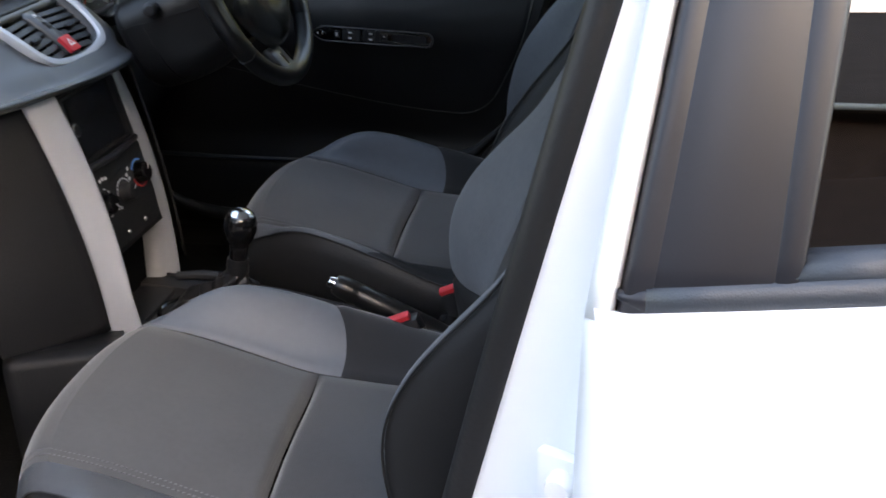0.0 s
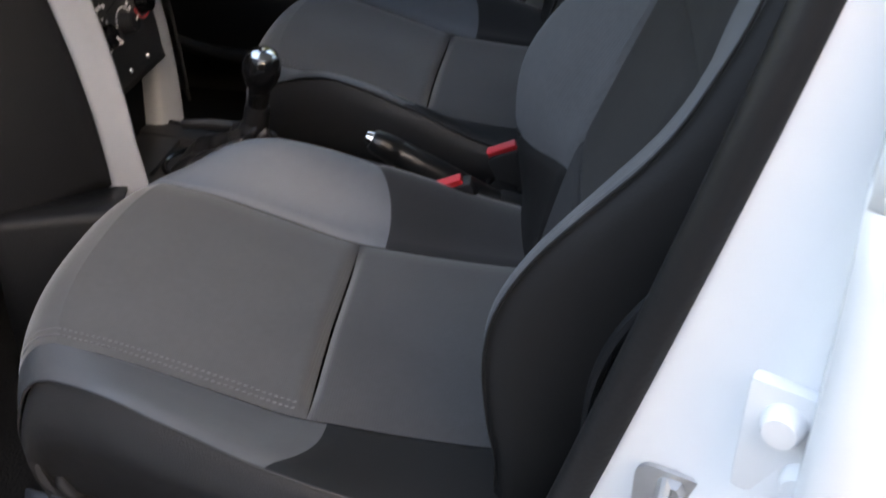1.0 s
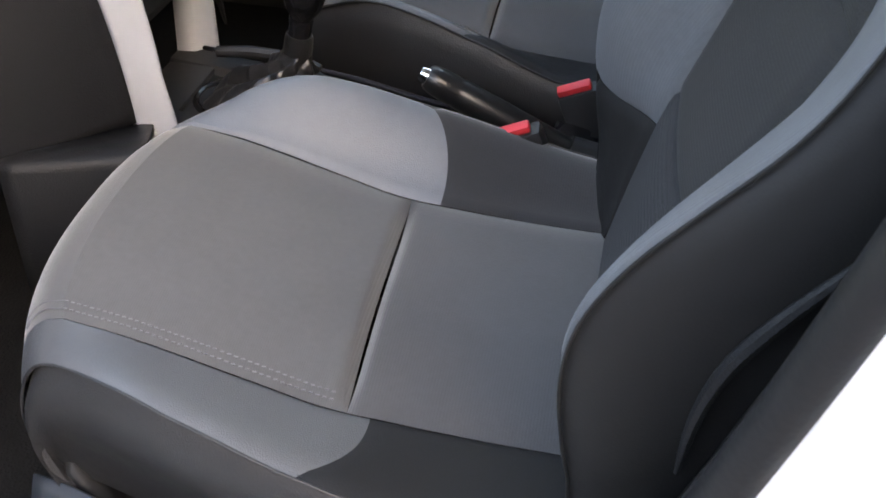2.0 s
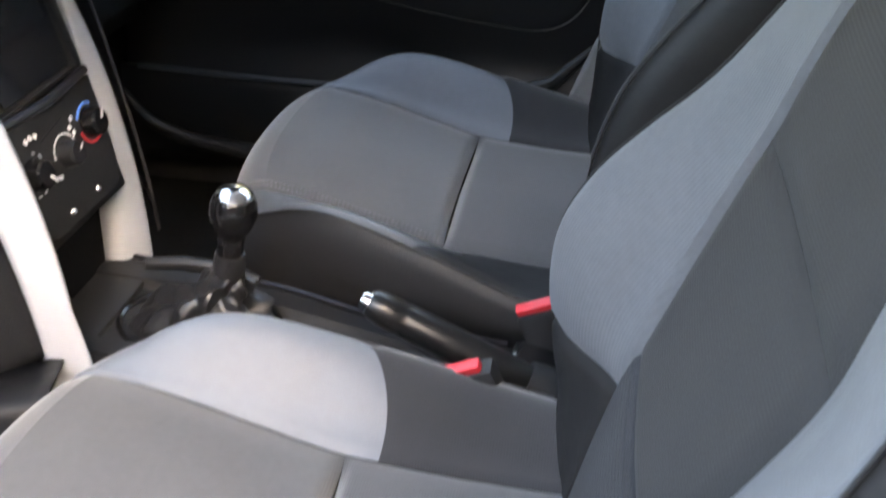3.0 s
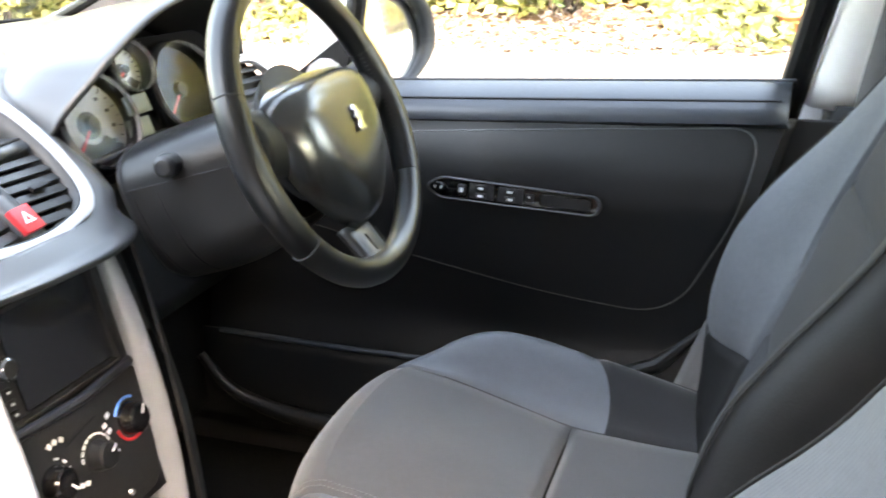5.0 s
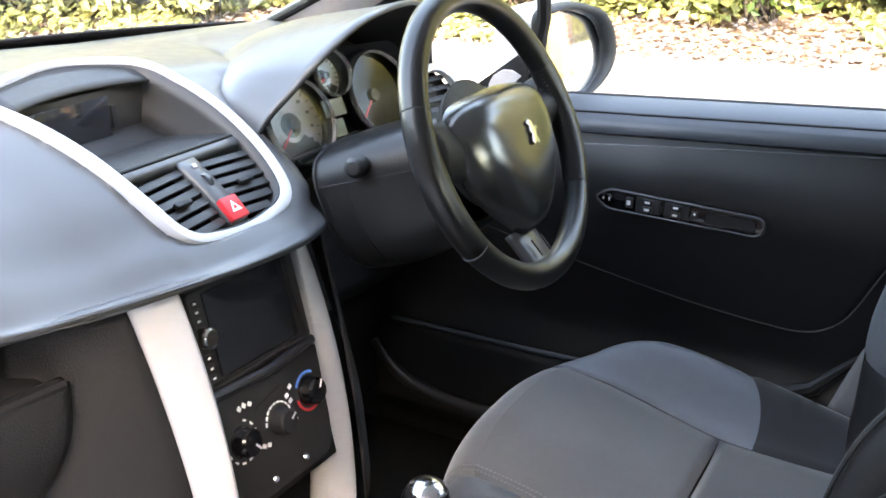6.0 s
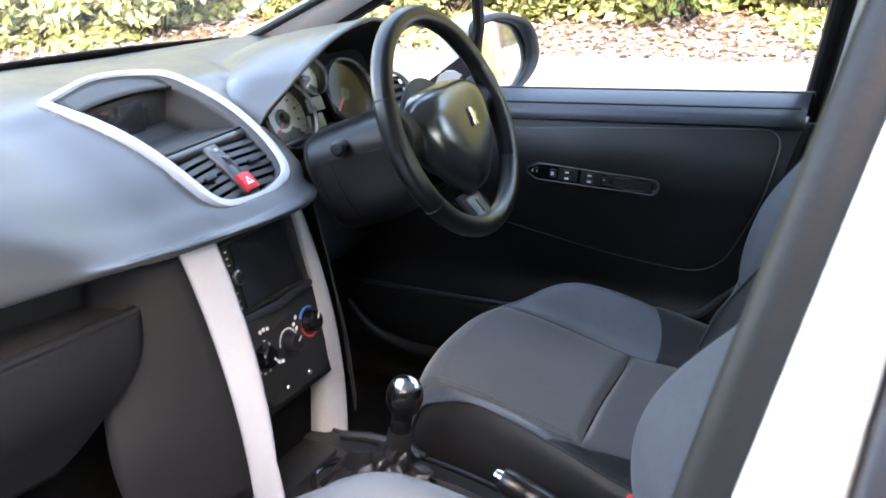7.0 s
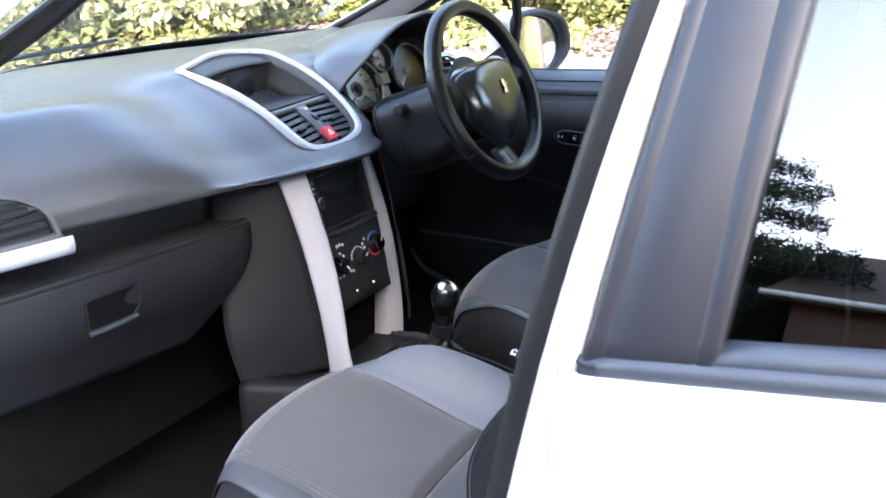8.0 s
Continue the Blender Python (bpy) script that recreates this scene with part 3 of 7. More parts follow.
def cushion(s, q):
    """Seat top: s runs from the nose's foot (-1) over the front (0) to the back (1); q across, seams at 1, edges at 2."""
    if s < 0:
        t = s + 1
        x = curve([(k, p[0]) for k, p in NOSE], t)
        z = curve([(k, p[1]) for k, p in NOSE], t)
    else:
        x = lerp(-0.065, 0.42, s)
        z = curve(P_ROWS, x)
    b = abs(q)
    a = b * SEAM if b <= 1 else SEAM + (b - 1) * (curve(HALF, x) - SEAM)
    if q > 1:
        z += curve(HUMP, x) * curve(HUMP_T, b - 1)
    elif q < -1:
        z += curve(HUMP, x) * (0.85 if SEAT_Y > 0 else 0.42) * curve(ROLL_T, b - 1) * (1 - 0.45 * min(1.0, max(0.0, (x - 0.2) / 0.09)))
    else:
        z += 0.006 * math.cos(b * math.pi / 2) - 0.004 * math.exp(-((x - CREASE - SKEW * (1 - q) / 2) / 0.012) ** 2) * (1 - b ** 6)
    z -= 0.014 * min(1.0, max(0.0, -q)) ** 2
    front = max(0.0, min(1.0, (0.08 - x) / 0.20))
    x += 0.058 * front * (a / 0.22) ** 3
    z -= 0.012 * front * (a / 0.22) ** 3
    return Vector((x, SEAT_Y + math.copysign(a, q), z))


def patch(fn, nu, nv, groove=0.006, edges=(1, 1, 1, 1), reach=0.09):
    """A padded patch: its named edges (u0, u1, v0, v1) sink into a seam."""
    bm = surf(fn, nu, nv)
    bm.verts.ensure_lookup_table()
    bm.normal_update()
    c = sum((v.normal for v in bm.verts), Vector())
    nv1 = nv + 1
    moves = []
    for i in range(nu + 1):
        for j in range(nv1):
            u, v = i / nu, j / nv
            d = 0.0
            for flag, k in zip(edges, (u, 1 - u, v, 1 - v)):
                if flag and k < reach:
                    d = max(d, (1 - k / reach) ** 2 * (1 if flag == 1 else 1 + (flag - 1) * (1 - abs(2 * v - 1) ** 6)))
            moves.append(d * groove)
    sign = 1
    for vert, d in zip(bm.verts, moves):
        if d:
            vert.co -= vert.normal * d * sign
    return bm


def padded(fn, nu, nv, out, groove=0.006, edges=(1, 1, 1, 1), reach=0.09):
    flip = upward(surf(fn, 4, 4), out)
    probe = surf(fn, 4, 4)
    probe.normal_update()
    bad = sum(f.normal.dot(out) for f in probe.faces) < 0
    flip.free()
    probe.free()
    g = (lambda u, v: fn(1 - u, v)) if bad else fn
    e = (edges[1], edges[0], edges[2], edges[3]) if bad else edges
    return patch(g, nu, nv, groove, e, reach)


# backrest sections
BC_DRIVER = [(0.47, 0.355), (0.60, 0.400), (0.69, 0.437), (0.765, 0.470), (0.84, 0.500), (0.885, 0.520), (0.93, 0.540), (1.0, 0.569), (1.05, 0.590), (1.078, 0.612), (1.09, 0.640)]
BC_PASSENGER = [(0.47, 0.412), (0.60, 0.442), (0.69, 0.467), (0.765, 0.498), (0.84, 0.530), (0.885, 0.548), (0.93, 0.561), (1.0, 0.586), (1.05, 0.612), (1.078, 0.636), (1.09, 0.662)]
BB_DRIVER = [(0.47, 0.012), (0.55, 0.028), (0.60, 0.043), (0.69, 0.073), (0.765, 0.083), (0.84, 0.064), (0.885, 0.045), (0.93, 0.028), (1.0, 0.012), (1.08, 0.004)]
BB_PASSENGER = [(0.47, 0.012), (0.55, 0.030), (0.60, 0.050), (0.69, 0.080), (0.735, 0.087), (0.78, 0.080), (0.823, 0.061), (0.861, 0.040), (0.912, 0.021), (0.957, 0.010), (1.0, 0.006), (1.08, 0.003)]
B_W = [(0.47, 0.225), (0.55, 0.25), (0.65, 0.266), (0.75, 0.270), (0.85, 0.264), (0.93, 0.244), (0.97, 0.228), (1.0, 0.208), (1.03, 0.180), (1.06, 0.145), (1.09, 0.10)]
B_S = [(0.47, 0.140), (0.64, 0.130), (0.69, 0.122), (0.78, 0.138), (0.83, 0.146), (0.873, 0.150), (0.93, 0.144), (1.0, 0.132), (1.05, 0.105), (1.09, 0.055)]


def half_width(z):
    """Half width of a backrest at a height."""
    return curve(B_W, z)


B_T = [(0.0, 0.0), (0.2, 0.20), (0.5, 0.64), (0.75, 0.90), (0.92, 1.0), (1.0, 0.97)]


def back(z, v):
    a = abs(v)
    s, w = curve(B_S, z), half_width(z)
    t = max(0, (a - s) / (w - s))
    x = curve(B_C, z) - curve(B_B, z) * curve(B_T, min(1, t))
    if t <= 0:
        x -= 0.006 * math.cos(a / s * math.pi / 2)
    x -= 0.025 * v
    return Vector((x, SEAT_Y + v, z))


UP, FWD = Vector((0, 0, 1)), Vector((-1, 0, 0.5))
for who, SEAT_Y, B_C, B_B in (("driver's", 0.345, BC_DRIVER, BB_DRIVER), ("front passenger", -0.378, BC_PASSENGER, BB_PASSENGER)):
    seat = thing("front_seat", (0.12, SEAT_Y, 0.26), "grey and blue-grey cloth %s seat with black side panels" % who, "car seat", "front seats")
    SKEW, CREASE = (0.008, 0.198) if SEAT_Y < 0 else (0.0, 0.185)
    cr = (CREASE + 0.065) / 0.485

    def crease(v):
        return cr + SKEW * (1 - v) / 0.485
    part("cushion_nose", padded(lambda u, v: cushion(lerp(-1, 0, u), lerp(-1, 1, v)), 24, 22, UP + FWD, 0.003, (0, 0, 1, 1), 0.04), M_SEAT, seat, "dark grey cloth cushion front edge")
    part("cushion_front", padded(lambda u, v: cushion(lerp(0, crease(v), u), lerp(-1, 1, v)), 64, 22, UP, 0.003, (0, 5, 1, 1), 0.06), M_SEAT, seat, "dark grey cloth cushion front panel")
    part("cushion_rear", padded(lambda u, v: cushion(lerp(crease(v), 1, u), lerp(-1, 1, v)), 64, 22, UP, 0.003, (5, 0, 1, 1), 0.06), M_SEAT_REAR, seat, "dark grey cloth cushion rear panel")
    for s in (-1, 1):
        def edge(t):
            a, b = (0.230, 0.198) if s > 0 else ((0.212, 0.165) if SEAT_Y > 0 else (0.228, 0.192))
            return (lerp(a, b, t) + 0.014 * math.sin(math.pi * t) + 0.065) / 0.485
        # Both bolsters are one cloth; the near one is greyed for its shade.
        part("cushion_bolster", padded(lambda u, v: cushion(lerp(-1, edge(v), u), s * (1 + v)), 50, 18, UP, 0.003, (0, 1, 1, 0), 0.04), M_WINGL if s > 0 else M_EDGE, seat, "blue-blue-grey side bolster, greyed for its turned-away side" if s > 0 else "blue-grey side bolster, greyed for its turned-away side")
        part("rear_bolster", padded(lambda u, v: cushion(lerp(edge(v), 1, u), s * (1 + v)), 18, 18, UP, 0.003, (1, 0, 1, 0), 0.05), M_SEAT_DARK if s > 0 else M_SIDE, seat, "black cloth rear bolster")
        bm = bmesh.new()
        for row in (0.05, 0.10) if s < 0 else ():
            for k in range(64):
                p = cushion(lerp(-0.3, cr - 0.02, k / 63), s * (1 - row))
                p2 = cushion(lerp(-0.3, cr - 0.02, (k + 0.6) / 63), s * (1 - row))
                d = p2 - p
                box((d.length, 0.0011, 0.0011), facing((p + p2) / 2 + Vector((0, 0, 0.0004)), d, UP), 0, bm)
        if s < 0:
            part("stitching", bm, M_STITCH, seat, "double row of grey stitches", smooth=False)

        def skirt(u, v):
            p = cushion(lerp(-1, 1, u), s * 2)
            q = Vector((p.x + 0.0, p.y, lerp(p.z, min(p.z - 0.02, 0.375), v)))
            q.y += s * (0.010 * math.sin(math.pi * min(1, v * 1.6)) - 0.018 * v * v)
            q.x += 0.02 * v * (1 - u)
            return q
        part("side_panel", padded(skirt, 44, 12, Vector((0, s, 0)), 0.005, (0, 0, 1, 0), 0.1), M_SKIRT, seat, "charcoal grained side panel")
        part("piping", tube([skirt(u, 0.0) + Vector((0, s * 0.0015, 0.0)) for u in span(0.12, 0.97, 50)], 0.0016, 8), M_SKIRT, seat)

        def trim(u, v):
            x = lerp(-0.10, 0.40, u)
            low = 0.30 + 0.04 * u
            top = 0.385 + 0.012 * math.sin(u * 6) - 0.03 * max(0, u - 0.3)
            return Vector((x, SEAT_Y + s * (curve(HALF, x) - 0.006 + 0.02 * math.sin(math.pi * v) + 0.006 * min(1, u * 6)), lerp(top, low, v)))
        part("base_trim", upward(surf(trim, 24, 8), Vector((0, s, 0))), M_SLATE, seat, "slate plastic base trim", solid=0.004)
    part("front_foot", upward(surf(lambda u, v: Vector((lerp(-0.112, -0.06, u) + 0.05 * abs(2 * v - 1) ** 3, SEAT_Y + lerp(-0.20, 0.20, v), lerp(0.395, 0.30, u))), 4, 10), Vector((-1, 0, 0))), M_SIDE, seat, solid=0.01)
    for s in (-1, 1):
        part("slide_rail", box((0.55, 0.04, 0.05), pose(0.12, SEAT_Y + s * 0.2, 0.275), 0.006), M_BLACK, seat)

    ZT = 0.872
    ZB = 0.64
    ZL = 0.69
    part("backrest_upper", padded(lambda u, v: back(lerp(ZT + 0.012 * math.cos((v - 0.5) * math.pi), 1.09, u), lerp(-1, 1, v) * curve(B_S, lerp(ZT, 1.09, u))), 16, 18, FWD, 0.006, (1, 0, 1, 1), 0.1), M_BACK, seat, "grey cloth upper backrest panel")
    part("backrest_centre", padded(lambda u, v: back(lerp(ZL, ZT + 0.012 * math.cos((v - 0.5) * math.pi), u), lerp(-1, 1, v) * curve(B_S, lerp(ZL, ZT, u))), 28, 18, FWD, 0.006, (1, 1, 1, 1), 0.06), M_BACK, seat, "grey cloth backrest centre panel")
    part("lumbar_panel", padded(lambda u, v: back(lerp(0.47, ZL, u), lerp(-1, 1, v) * curve(B_S, lerp(0.47, ZL, u))), 28, 18, FWD, 0.006, (0, 1, 0, 0), 0.06), M_RIB, seat, "ribbed slate cloth lumbar panel")
    for s in (-1, 1):
        def wing(z, t):
            a, b = curve(B_S, z), half_width(z)
            return back(z, s * lerp(a, b, t))

        def split(t):
            return lerp(ZB, 0.620, t) if s > 0 else lerp(ZB, 0.668, t)
        # Driver's inner wing: blue-grey cloth coloured darker to dim the light on it.
        part("backrest_wing", padded(lambda u, v: wing(lerp(split(v), 1.09, u), v), 36, 18, FWD, 0.006, (1, 0, 1, 1), 0.05), M_BACK if SEAT_Y > 0 > s else M_WING, seat, "blue-grey backrest wing, darkened to dim its light" if SEAT_Y > 0 > s else "blue-blue-grey backrest wing, darkened to dim its light")
        part("lower_wing", padded(lambda u, v: wing(lerp(0.47, split(v), u), v), 22, 16, FWD, 0.005, (0, 1, 1, 1), 0.06), M_SIDE, seat, "black lower wing")

        def flank(u, v):
            z = lerp(0.47, 1.09, u)
            p = wing(z, 1.0)
            xb = curve(B_C, z) + curve([(0.47, 0.10), (0.7, 0.15), (0.95, 0.14), (1.05, 0.10), (1.09, 0.05)], z)
            q = Vector((lerp(p.x, xb, v), p.y, z))
            q.y += s * ((0.012 * math.sin(math.pi * v ** 0.7) if SEAT_Y < 0 else 0.028 * math.sin(math.pi * v ** 0.62)) - 0.03 * v ** 3)
            return q
        part("backrest_side", padded(flank, 34, 14, Vector((0, s, 0)), 0.004, (0, 0, 1, 0), 0.08), M_SIDE, seat, "black backrest side")
        near = SEAT_Y < 0 and s < 0
        if near:
            part("side_shield", upward(surf(lambda u, v: flank(lerp(0.02, 0.52, v), lerp(0.50 + 0.10 * v, 0.98, u)) + Vector((0, s * (0.004 + 0.008 * math.sin(math.pi * min(1.0, 2.5 * u + 0.15)) * (1 - 0.5 * v)), 0)), 10, 16), Vector((0, s, 0))), M_BLACK, seat, "black plastic side shield", solid=0.004)
        if near:
            part("shield_edge", tube([flank(u, 0.47 + 0.05 * math.cos(u * 9)) + Vector((0, s * 0.006, 0)) for u in span(0.22, 0.60, 16)], [0.002 + 0.004 * math.sin(math.pi * k / 16) for k in range(17)], 8), M_LOWER, seat)
        part("wing_piping", tube([flank(u, 0.0) + Vector((0, 0, 0)) for u in span(0.05, 0.98, 44)], 0.0015, 8), M_SIDE, seat)


    def rear_fn(u, v):
        z = lerp(0.47, 1.09, u)
        w = curve(B_W, z) - 0.03
        xb = curve(B_C, z) + curve([(0.47, 0.10), (0.7, 0.15), (0.95, 0.14), (1.05, 0.10), (1.09, 0.05)], z)
        return Vector((xb + 0.012 * math.cos((v - 0.5) * math.pi), SEAT_Y + lerp(-w, w, v), z))


    part("backrest_rear", upward(surf(rear_fn, 24, 10), Vector((1, 0, 0))), M_SIDE, seat, "black seat back", solid=0.004)
    part("backrest_top", upward(rows_loft([[back(1.09, v * 0.10) for v in span(-1, 1, 8)], [Vector((curve(B_C, 1.09) + 0.025, SEAT_Y + v * 0.09, 1.094)) for v in span(-1, 1, 8)], [rear_fn(1, (v + 1) / 2) for v in span(-1, 1, 8)]]), UP), M_BACK, seat, solid=0.004)
    for s in (-1, 1):
        part("headrest_post", tube([(curve(B_C, 1.09) + 0.02, SEAT_Y + s * 0.07, 1.06), (curve(B_C, 1.09) + 0.04, SEAT_Y + s * 0.07, 1.18)], 0.0055, 10), M_CHROME, seat, "chrome headrest post")
        part("post_collar", lathe([(0, -0.01), (0.014, -0.01), (0.014, 0.004), (0.010, 0.010), (0, 0.010)], pose(curve(B_C, 1.09) + 0.025, SEAT_Y + s * 0.07, 1.09), 16), M_CHROME, seat)


    def head_fn(u, v):
        a = 2 * math.pi * v
        t = math.pi * (u - 0.5)
        c = max(0.0, math.cos(t)) ** 0.45
        zz = 1.225 + 0.085 * math.sin(t)
        return Vector((curve(B_C, 1.09) + 0.035 + 0.05 * c * math.copysign(abs(math.cos(a)) ** 0.7, math.cos(a)) + 0.25 * (zz - 1.14) * 0.3, SEAT_Y + 0.13 * c * math.copysign(abs(math.sin(a)) ** 0.6, math.sin(a)), zz))


    hb = surf(head_fn, 18, 28, loop_v=True)
    bmesh.ops.remove_doubles(hb, verts=hb.verts, dist=1e-4)
    part("headrest", hb, M_SIDE, seat, "black padded headrest")
    seat.rotation_euler = (0, 0, radians(2.6))


# ---- passenger's door, standing wide open ----
# Stays out of view; added so that it shades glovebox and footwell.
odoor = thing("passenger_door", (-0.78, -0.82, 0.30), "white front passenger door with black lining, standing wide open", "car door")
OD, ON = Vector((math.cos(radians(75)), -math.sin(radians(75)), 0)), Vector((-math.sin(radians(75)), -math.cos(radians(75)), 0))


def leaf(a, w, z):
    return Vector((-0.78, -0.83, z)) + OD * a + ON * w


part("outer_skin", rows_loft([[leaf(lerp(0.0, 1.10 + 0.10 * (z - 0.3), u), 0.055 + 0.03 * math.sin(math.pi * (z - 0.2) / 0.9), z) for u in span(0, 1, 12)] for z in span(0.28, 0.945, 14)]), M_PAINT, odoor, "white painted door skin", solid=0.01)
part("door_lining", rows_loft([[leaf(lerp(0.03, 1.08 + 0.10 * (z - 0.3), u), -0.045 - 0.02 * math.sin(math.pi * (z - 0.25) / 0.7), z) for u in span(0, 1, 12)] for z in span(0.29, 0.935, 14)]), M_DOOR, odoor, "black vinyl door lining", solid=0.02)
part("door_rim", rows_loft([[leaf(a, w, z) for w in (0.05, 0.0, -0.045)] for a, z in ((0.0, 0.94), (0.0, 0.28), (0.4, 0.275), (0.8, 0.275), (1.10, 0.285), (1.13, 0.6), (1.165, 0.94))]), M_PAINT, odoor, solid=0.008)
part("armrest", rows_loft([[leaf(lerp(0.35, 0.95, t), w, z) for w, z in ((-0.05, 0.66), (-0.105, 0.655), (-0.115, 0.635), (-0.10, 0.61), (-0.05, 0.59))] for t in span(0, 1, 10)], caps=True), M_LOWER, odoor, "charcoal armrest")
part("window_frame", tube([leaf(0.02, 0.0, 0.95), leaf(0.20, -0.02, 1.05), leaf(0.48, -0.05, 1.18), leaf(0.72, -0.075, 1.29), leaf(0.86, -0.09, 1.345), leaf(1.00, -0.095, 1.37), leaf(1.15, -0.095, 1.365), leaf(1.20, -0.08, 1.30), leaf(1.18, -0.03, 1.10), leaf(1.165, 0.0, 0.945)], 0.018, 10), M_RUBBER, odoor, "black window frame")
oglass = part("window_glass", rows_loft([[leaf(lerp(0.02 + 2.05 * (z - 0.945), 1.165 + 0.07 * (z - 0.94), u), -0.22 * (z - 0.94), z) for u in span(0, 1, 8)] for z in span(0.945, 1.34, 8)]), M_CLEAR, odoor, "clear window glass", keep=True)
oglass.visible_shadow = False

# ---- driver's door ----
door = thing("driver_door", (0.0, 0.72, 0.3), "closed driver's door with black vinyl trim and slate sill", "car door")
D_Y = [(0.28, 0.70), (0.42, 0.66), (0.50, 0.672), (0.56, 0.69), (0.64, 0.682), (0.72, 0.667), (0.79, 0.655), (0.84, 0.664), (0.88, 0.684), (0.90, 0.69)]


def door_rear(z):
    return curve([(0.28, 0.20), (0.45, 0.27), (0.55, 0.315), (0.65, 0.35), (0.75, 0.38), (0.85, 0.408), (0.95, 0.44)], z)


def door_y(x, z):
    return curve(D_Y, z) + 0.012 * max(0, -x - 0.2)


part("door_card", upward(rows_loft([[(lerp(-0.80, door_rear(z), u), door_y(lerp(-0.80, door_rear(z), u), z), z) for u in span(0, 1, 30)] + [(door_rear(z) + 0.012, door_y(0.4, z) + 0.02, z)] for z in span(0.215, 0.90, 42)]), Vector((0, -1, 0))), M_DOOR, door, "black vinyl door card", solid=0.01)
ins = rounded([(-0.60, 0.835), (-0.12, 0.868), (0.395, 0.893), (0.372, 0.78), (0.283, 0.607), (0.10, 0.625), (-0.11, 0.668), (-0.60, 0.79)], [0.01, 0.3, 0.045, 0.2, 0.07, 0.2, 0.3, 0.02], 8)


def insert_bm(inset, lift):
    bm = bmesh.new()
    cx = sum(p[0] for p in ins) / len(ins)
    cz = sum(p[1] for p in ins) / len(ins)
    rings = []
    for f, l in ((1.0, -0.004), (1.0, lift * 0.5), (0.992, lift), (0.97, lift), (0.75, lift), (0.5, lift), (0.25, lift), (0.02, lift)):
        ring = []
        for x, z in ins:
            px_, pz = cx + (x - cx) * f, cz + (z - cz) * f
            ring.append((px_, door_y(px_, pz) - l, pz))
        rings.append(ring)
    rows_loft(rings, loop_v=True, bm=bm)
    bm.faces.new([v for v in bm.verts][-len(ins):])
    return bm


part("door_insert", insert_bm(0, 0.004), M_DOOR, door, "black padded door insert")
# Lighter than the vinyl: the insert edge's highlight put into the bead's colour.
part("insert_bead", tube([(x, door_y(x, z) - 0.003, z) for x, z in ins], 0.0012, 8, closed=True), M_EDGE, door, "fine bead round the door insert, lightened as its highlight")
# slate sill with a step
part("door_sill", upward(rows_loft([[(x, 0.686 + dy + 0.012 * max(0, -x - 0.2), lerp(0.876, 0.903, (x + 0.6) / 1.02) + dz) for x in span(-0.72, 0.425, 24)] for dy, dz in ((0.004, -0.012), (-0.004, -0.004), (-0.003, 0.006), (0.004, 0.016), (0.016, 0.022), (0.018, 0.024), (0.019, 0.024), (0.024, 0.028), (0.05, 0.040), (0.062, 0.042), (0.066, 0.036))]), Vector((0, -1, 1))), M_SLATE, door, "slate plastic window sill", solid=0.004)
part("sill_groove", tube([(x, 0.7035 + 0.012 * max(0, -x - 0.2), lerp(0.9005, 0.9265, (x + 0.6) / 1.02)) for x in span(-0.5, 0.415, 20)], 0.0018, 6), M_BLACK, door)
part("glass_seal", tube([(x, 0.752, lerp(0.915, 0.942, (x + 0.6) / 1.02)) for x in span(-0.75, 0.43, 16)], 0.006, 8), M_RUBBER, door)
part("rear_frame", tube([(up_x(z, 0.432, 0.498), side_y(z) - 0.055, z) for z in span(0.90, 1.38, 16)], 0.016, 10), M_RUBBER, door, "black window frame")
part("mirror_post", tube([(-0.245, 0.745, 0.915), (-0.205, 0.725, 1.05), (-0.19, 0.69, 1.15), (-0.175, 0.665, 1.225)], [0.014, 0.012, 0.012, 0.012], 8), M_RUBBER, door, "black post of the quarter light")
dg = part("window_glass", upward(rows_loft([[(-0.22 + 0.66 * (z - 0.93), side_y(z) - 0.05, z), (0.2, side_y(z) - 0.05, z), (up_x(z, 0.43, 0.495), side_y(z) - 0.05, z)] for z in span(0.93, 1.38, 10)]), Vector((0, -1, 0))), M_CLEAR, door, "clear window glass", keep=True)
dg.visible_shadow = False
# switch panel
swm = facing((0.050, door_y(0.05, 0.785) - 0.006, 0.787), (1, -0.02, -0.055), (0, -1, 0.16)) @ Matrix.Diagonal((0.95, 0.75, 1, 1))
sw = part("switch_panel", slab(rounded([(-0.135, 0.0), (-0.11, 0.02), (0.135, 0.017), (0.142, 0.0), (0.135, -0.019), (-0.11, -0.02)], [0.014, 0.01, 0.012, 0.01, 0.012, 0.01]), 0.008, swm, 0.003), M_GLOSS, door, "gloss black window switch panel")
rim = rounded([(-0.138, 0.0), (-0.112, 0.022), (0.137, 0.019), (0.145, 0.0), (0.137, -0.021), (-0.112, -0.022)], [0.014, 0.01, 0.012, 0.01, 0.012, 0.01])
part("panel_rim", ring_band(rim, [(x * 0.97, y * 0.84) for x, y in rim], swm @ pose(0, 0, 0.004), 0.0075), M_SPOKE, sw, "satin rim")
well = rounded([(0.048, 0.013), (0.13, 0.012), (0.13, -0.013), (0.048, -0.013)], 0.008)
part("pull_well", ring_band(well, [(lerp(0.089, x, 0.94), y * 0.8) for x, y in well], swm @ pose(0, 0, 0.007), 0.004), M_GLOSS, sw, "recessed pull cup")
part("well_floor", slab([(lerp(0.089, x, 0.93), y * 0.78) for x, y in well], 0.0012, swm @ pose(0, 0, 0.0079)), M_BLACK, sw)
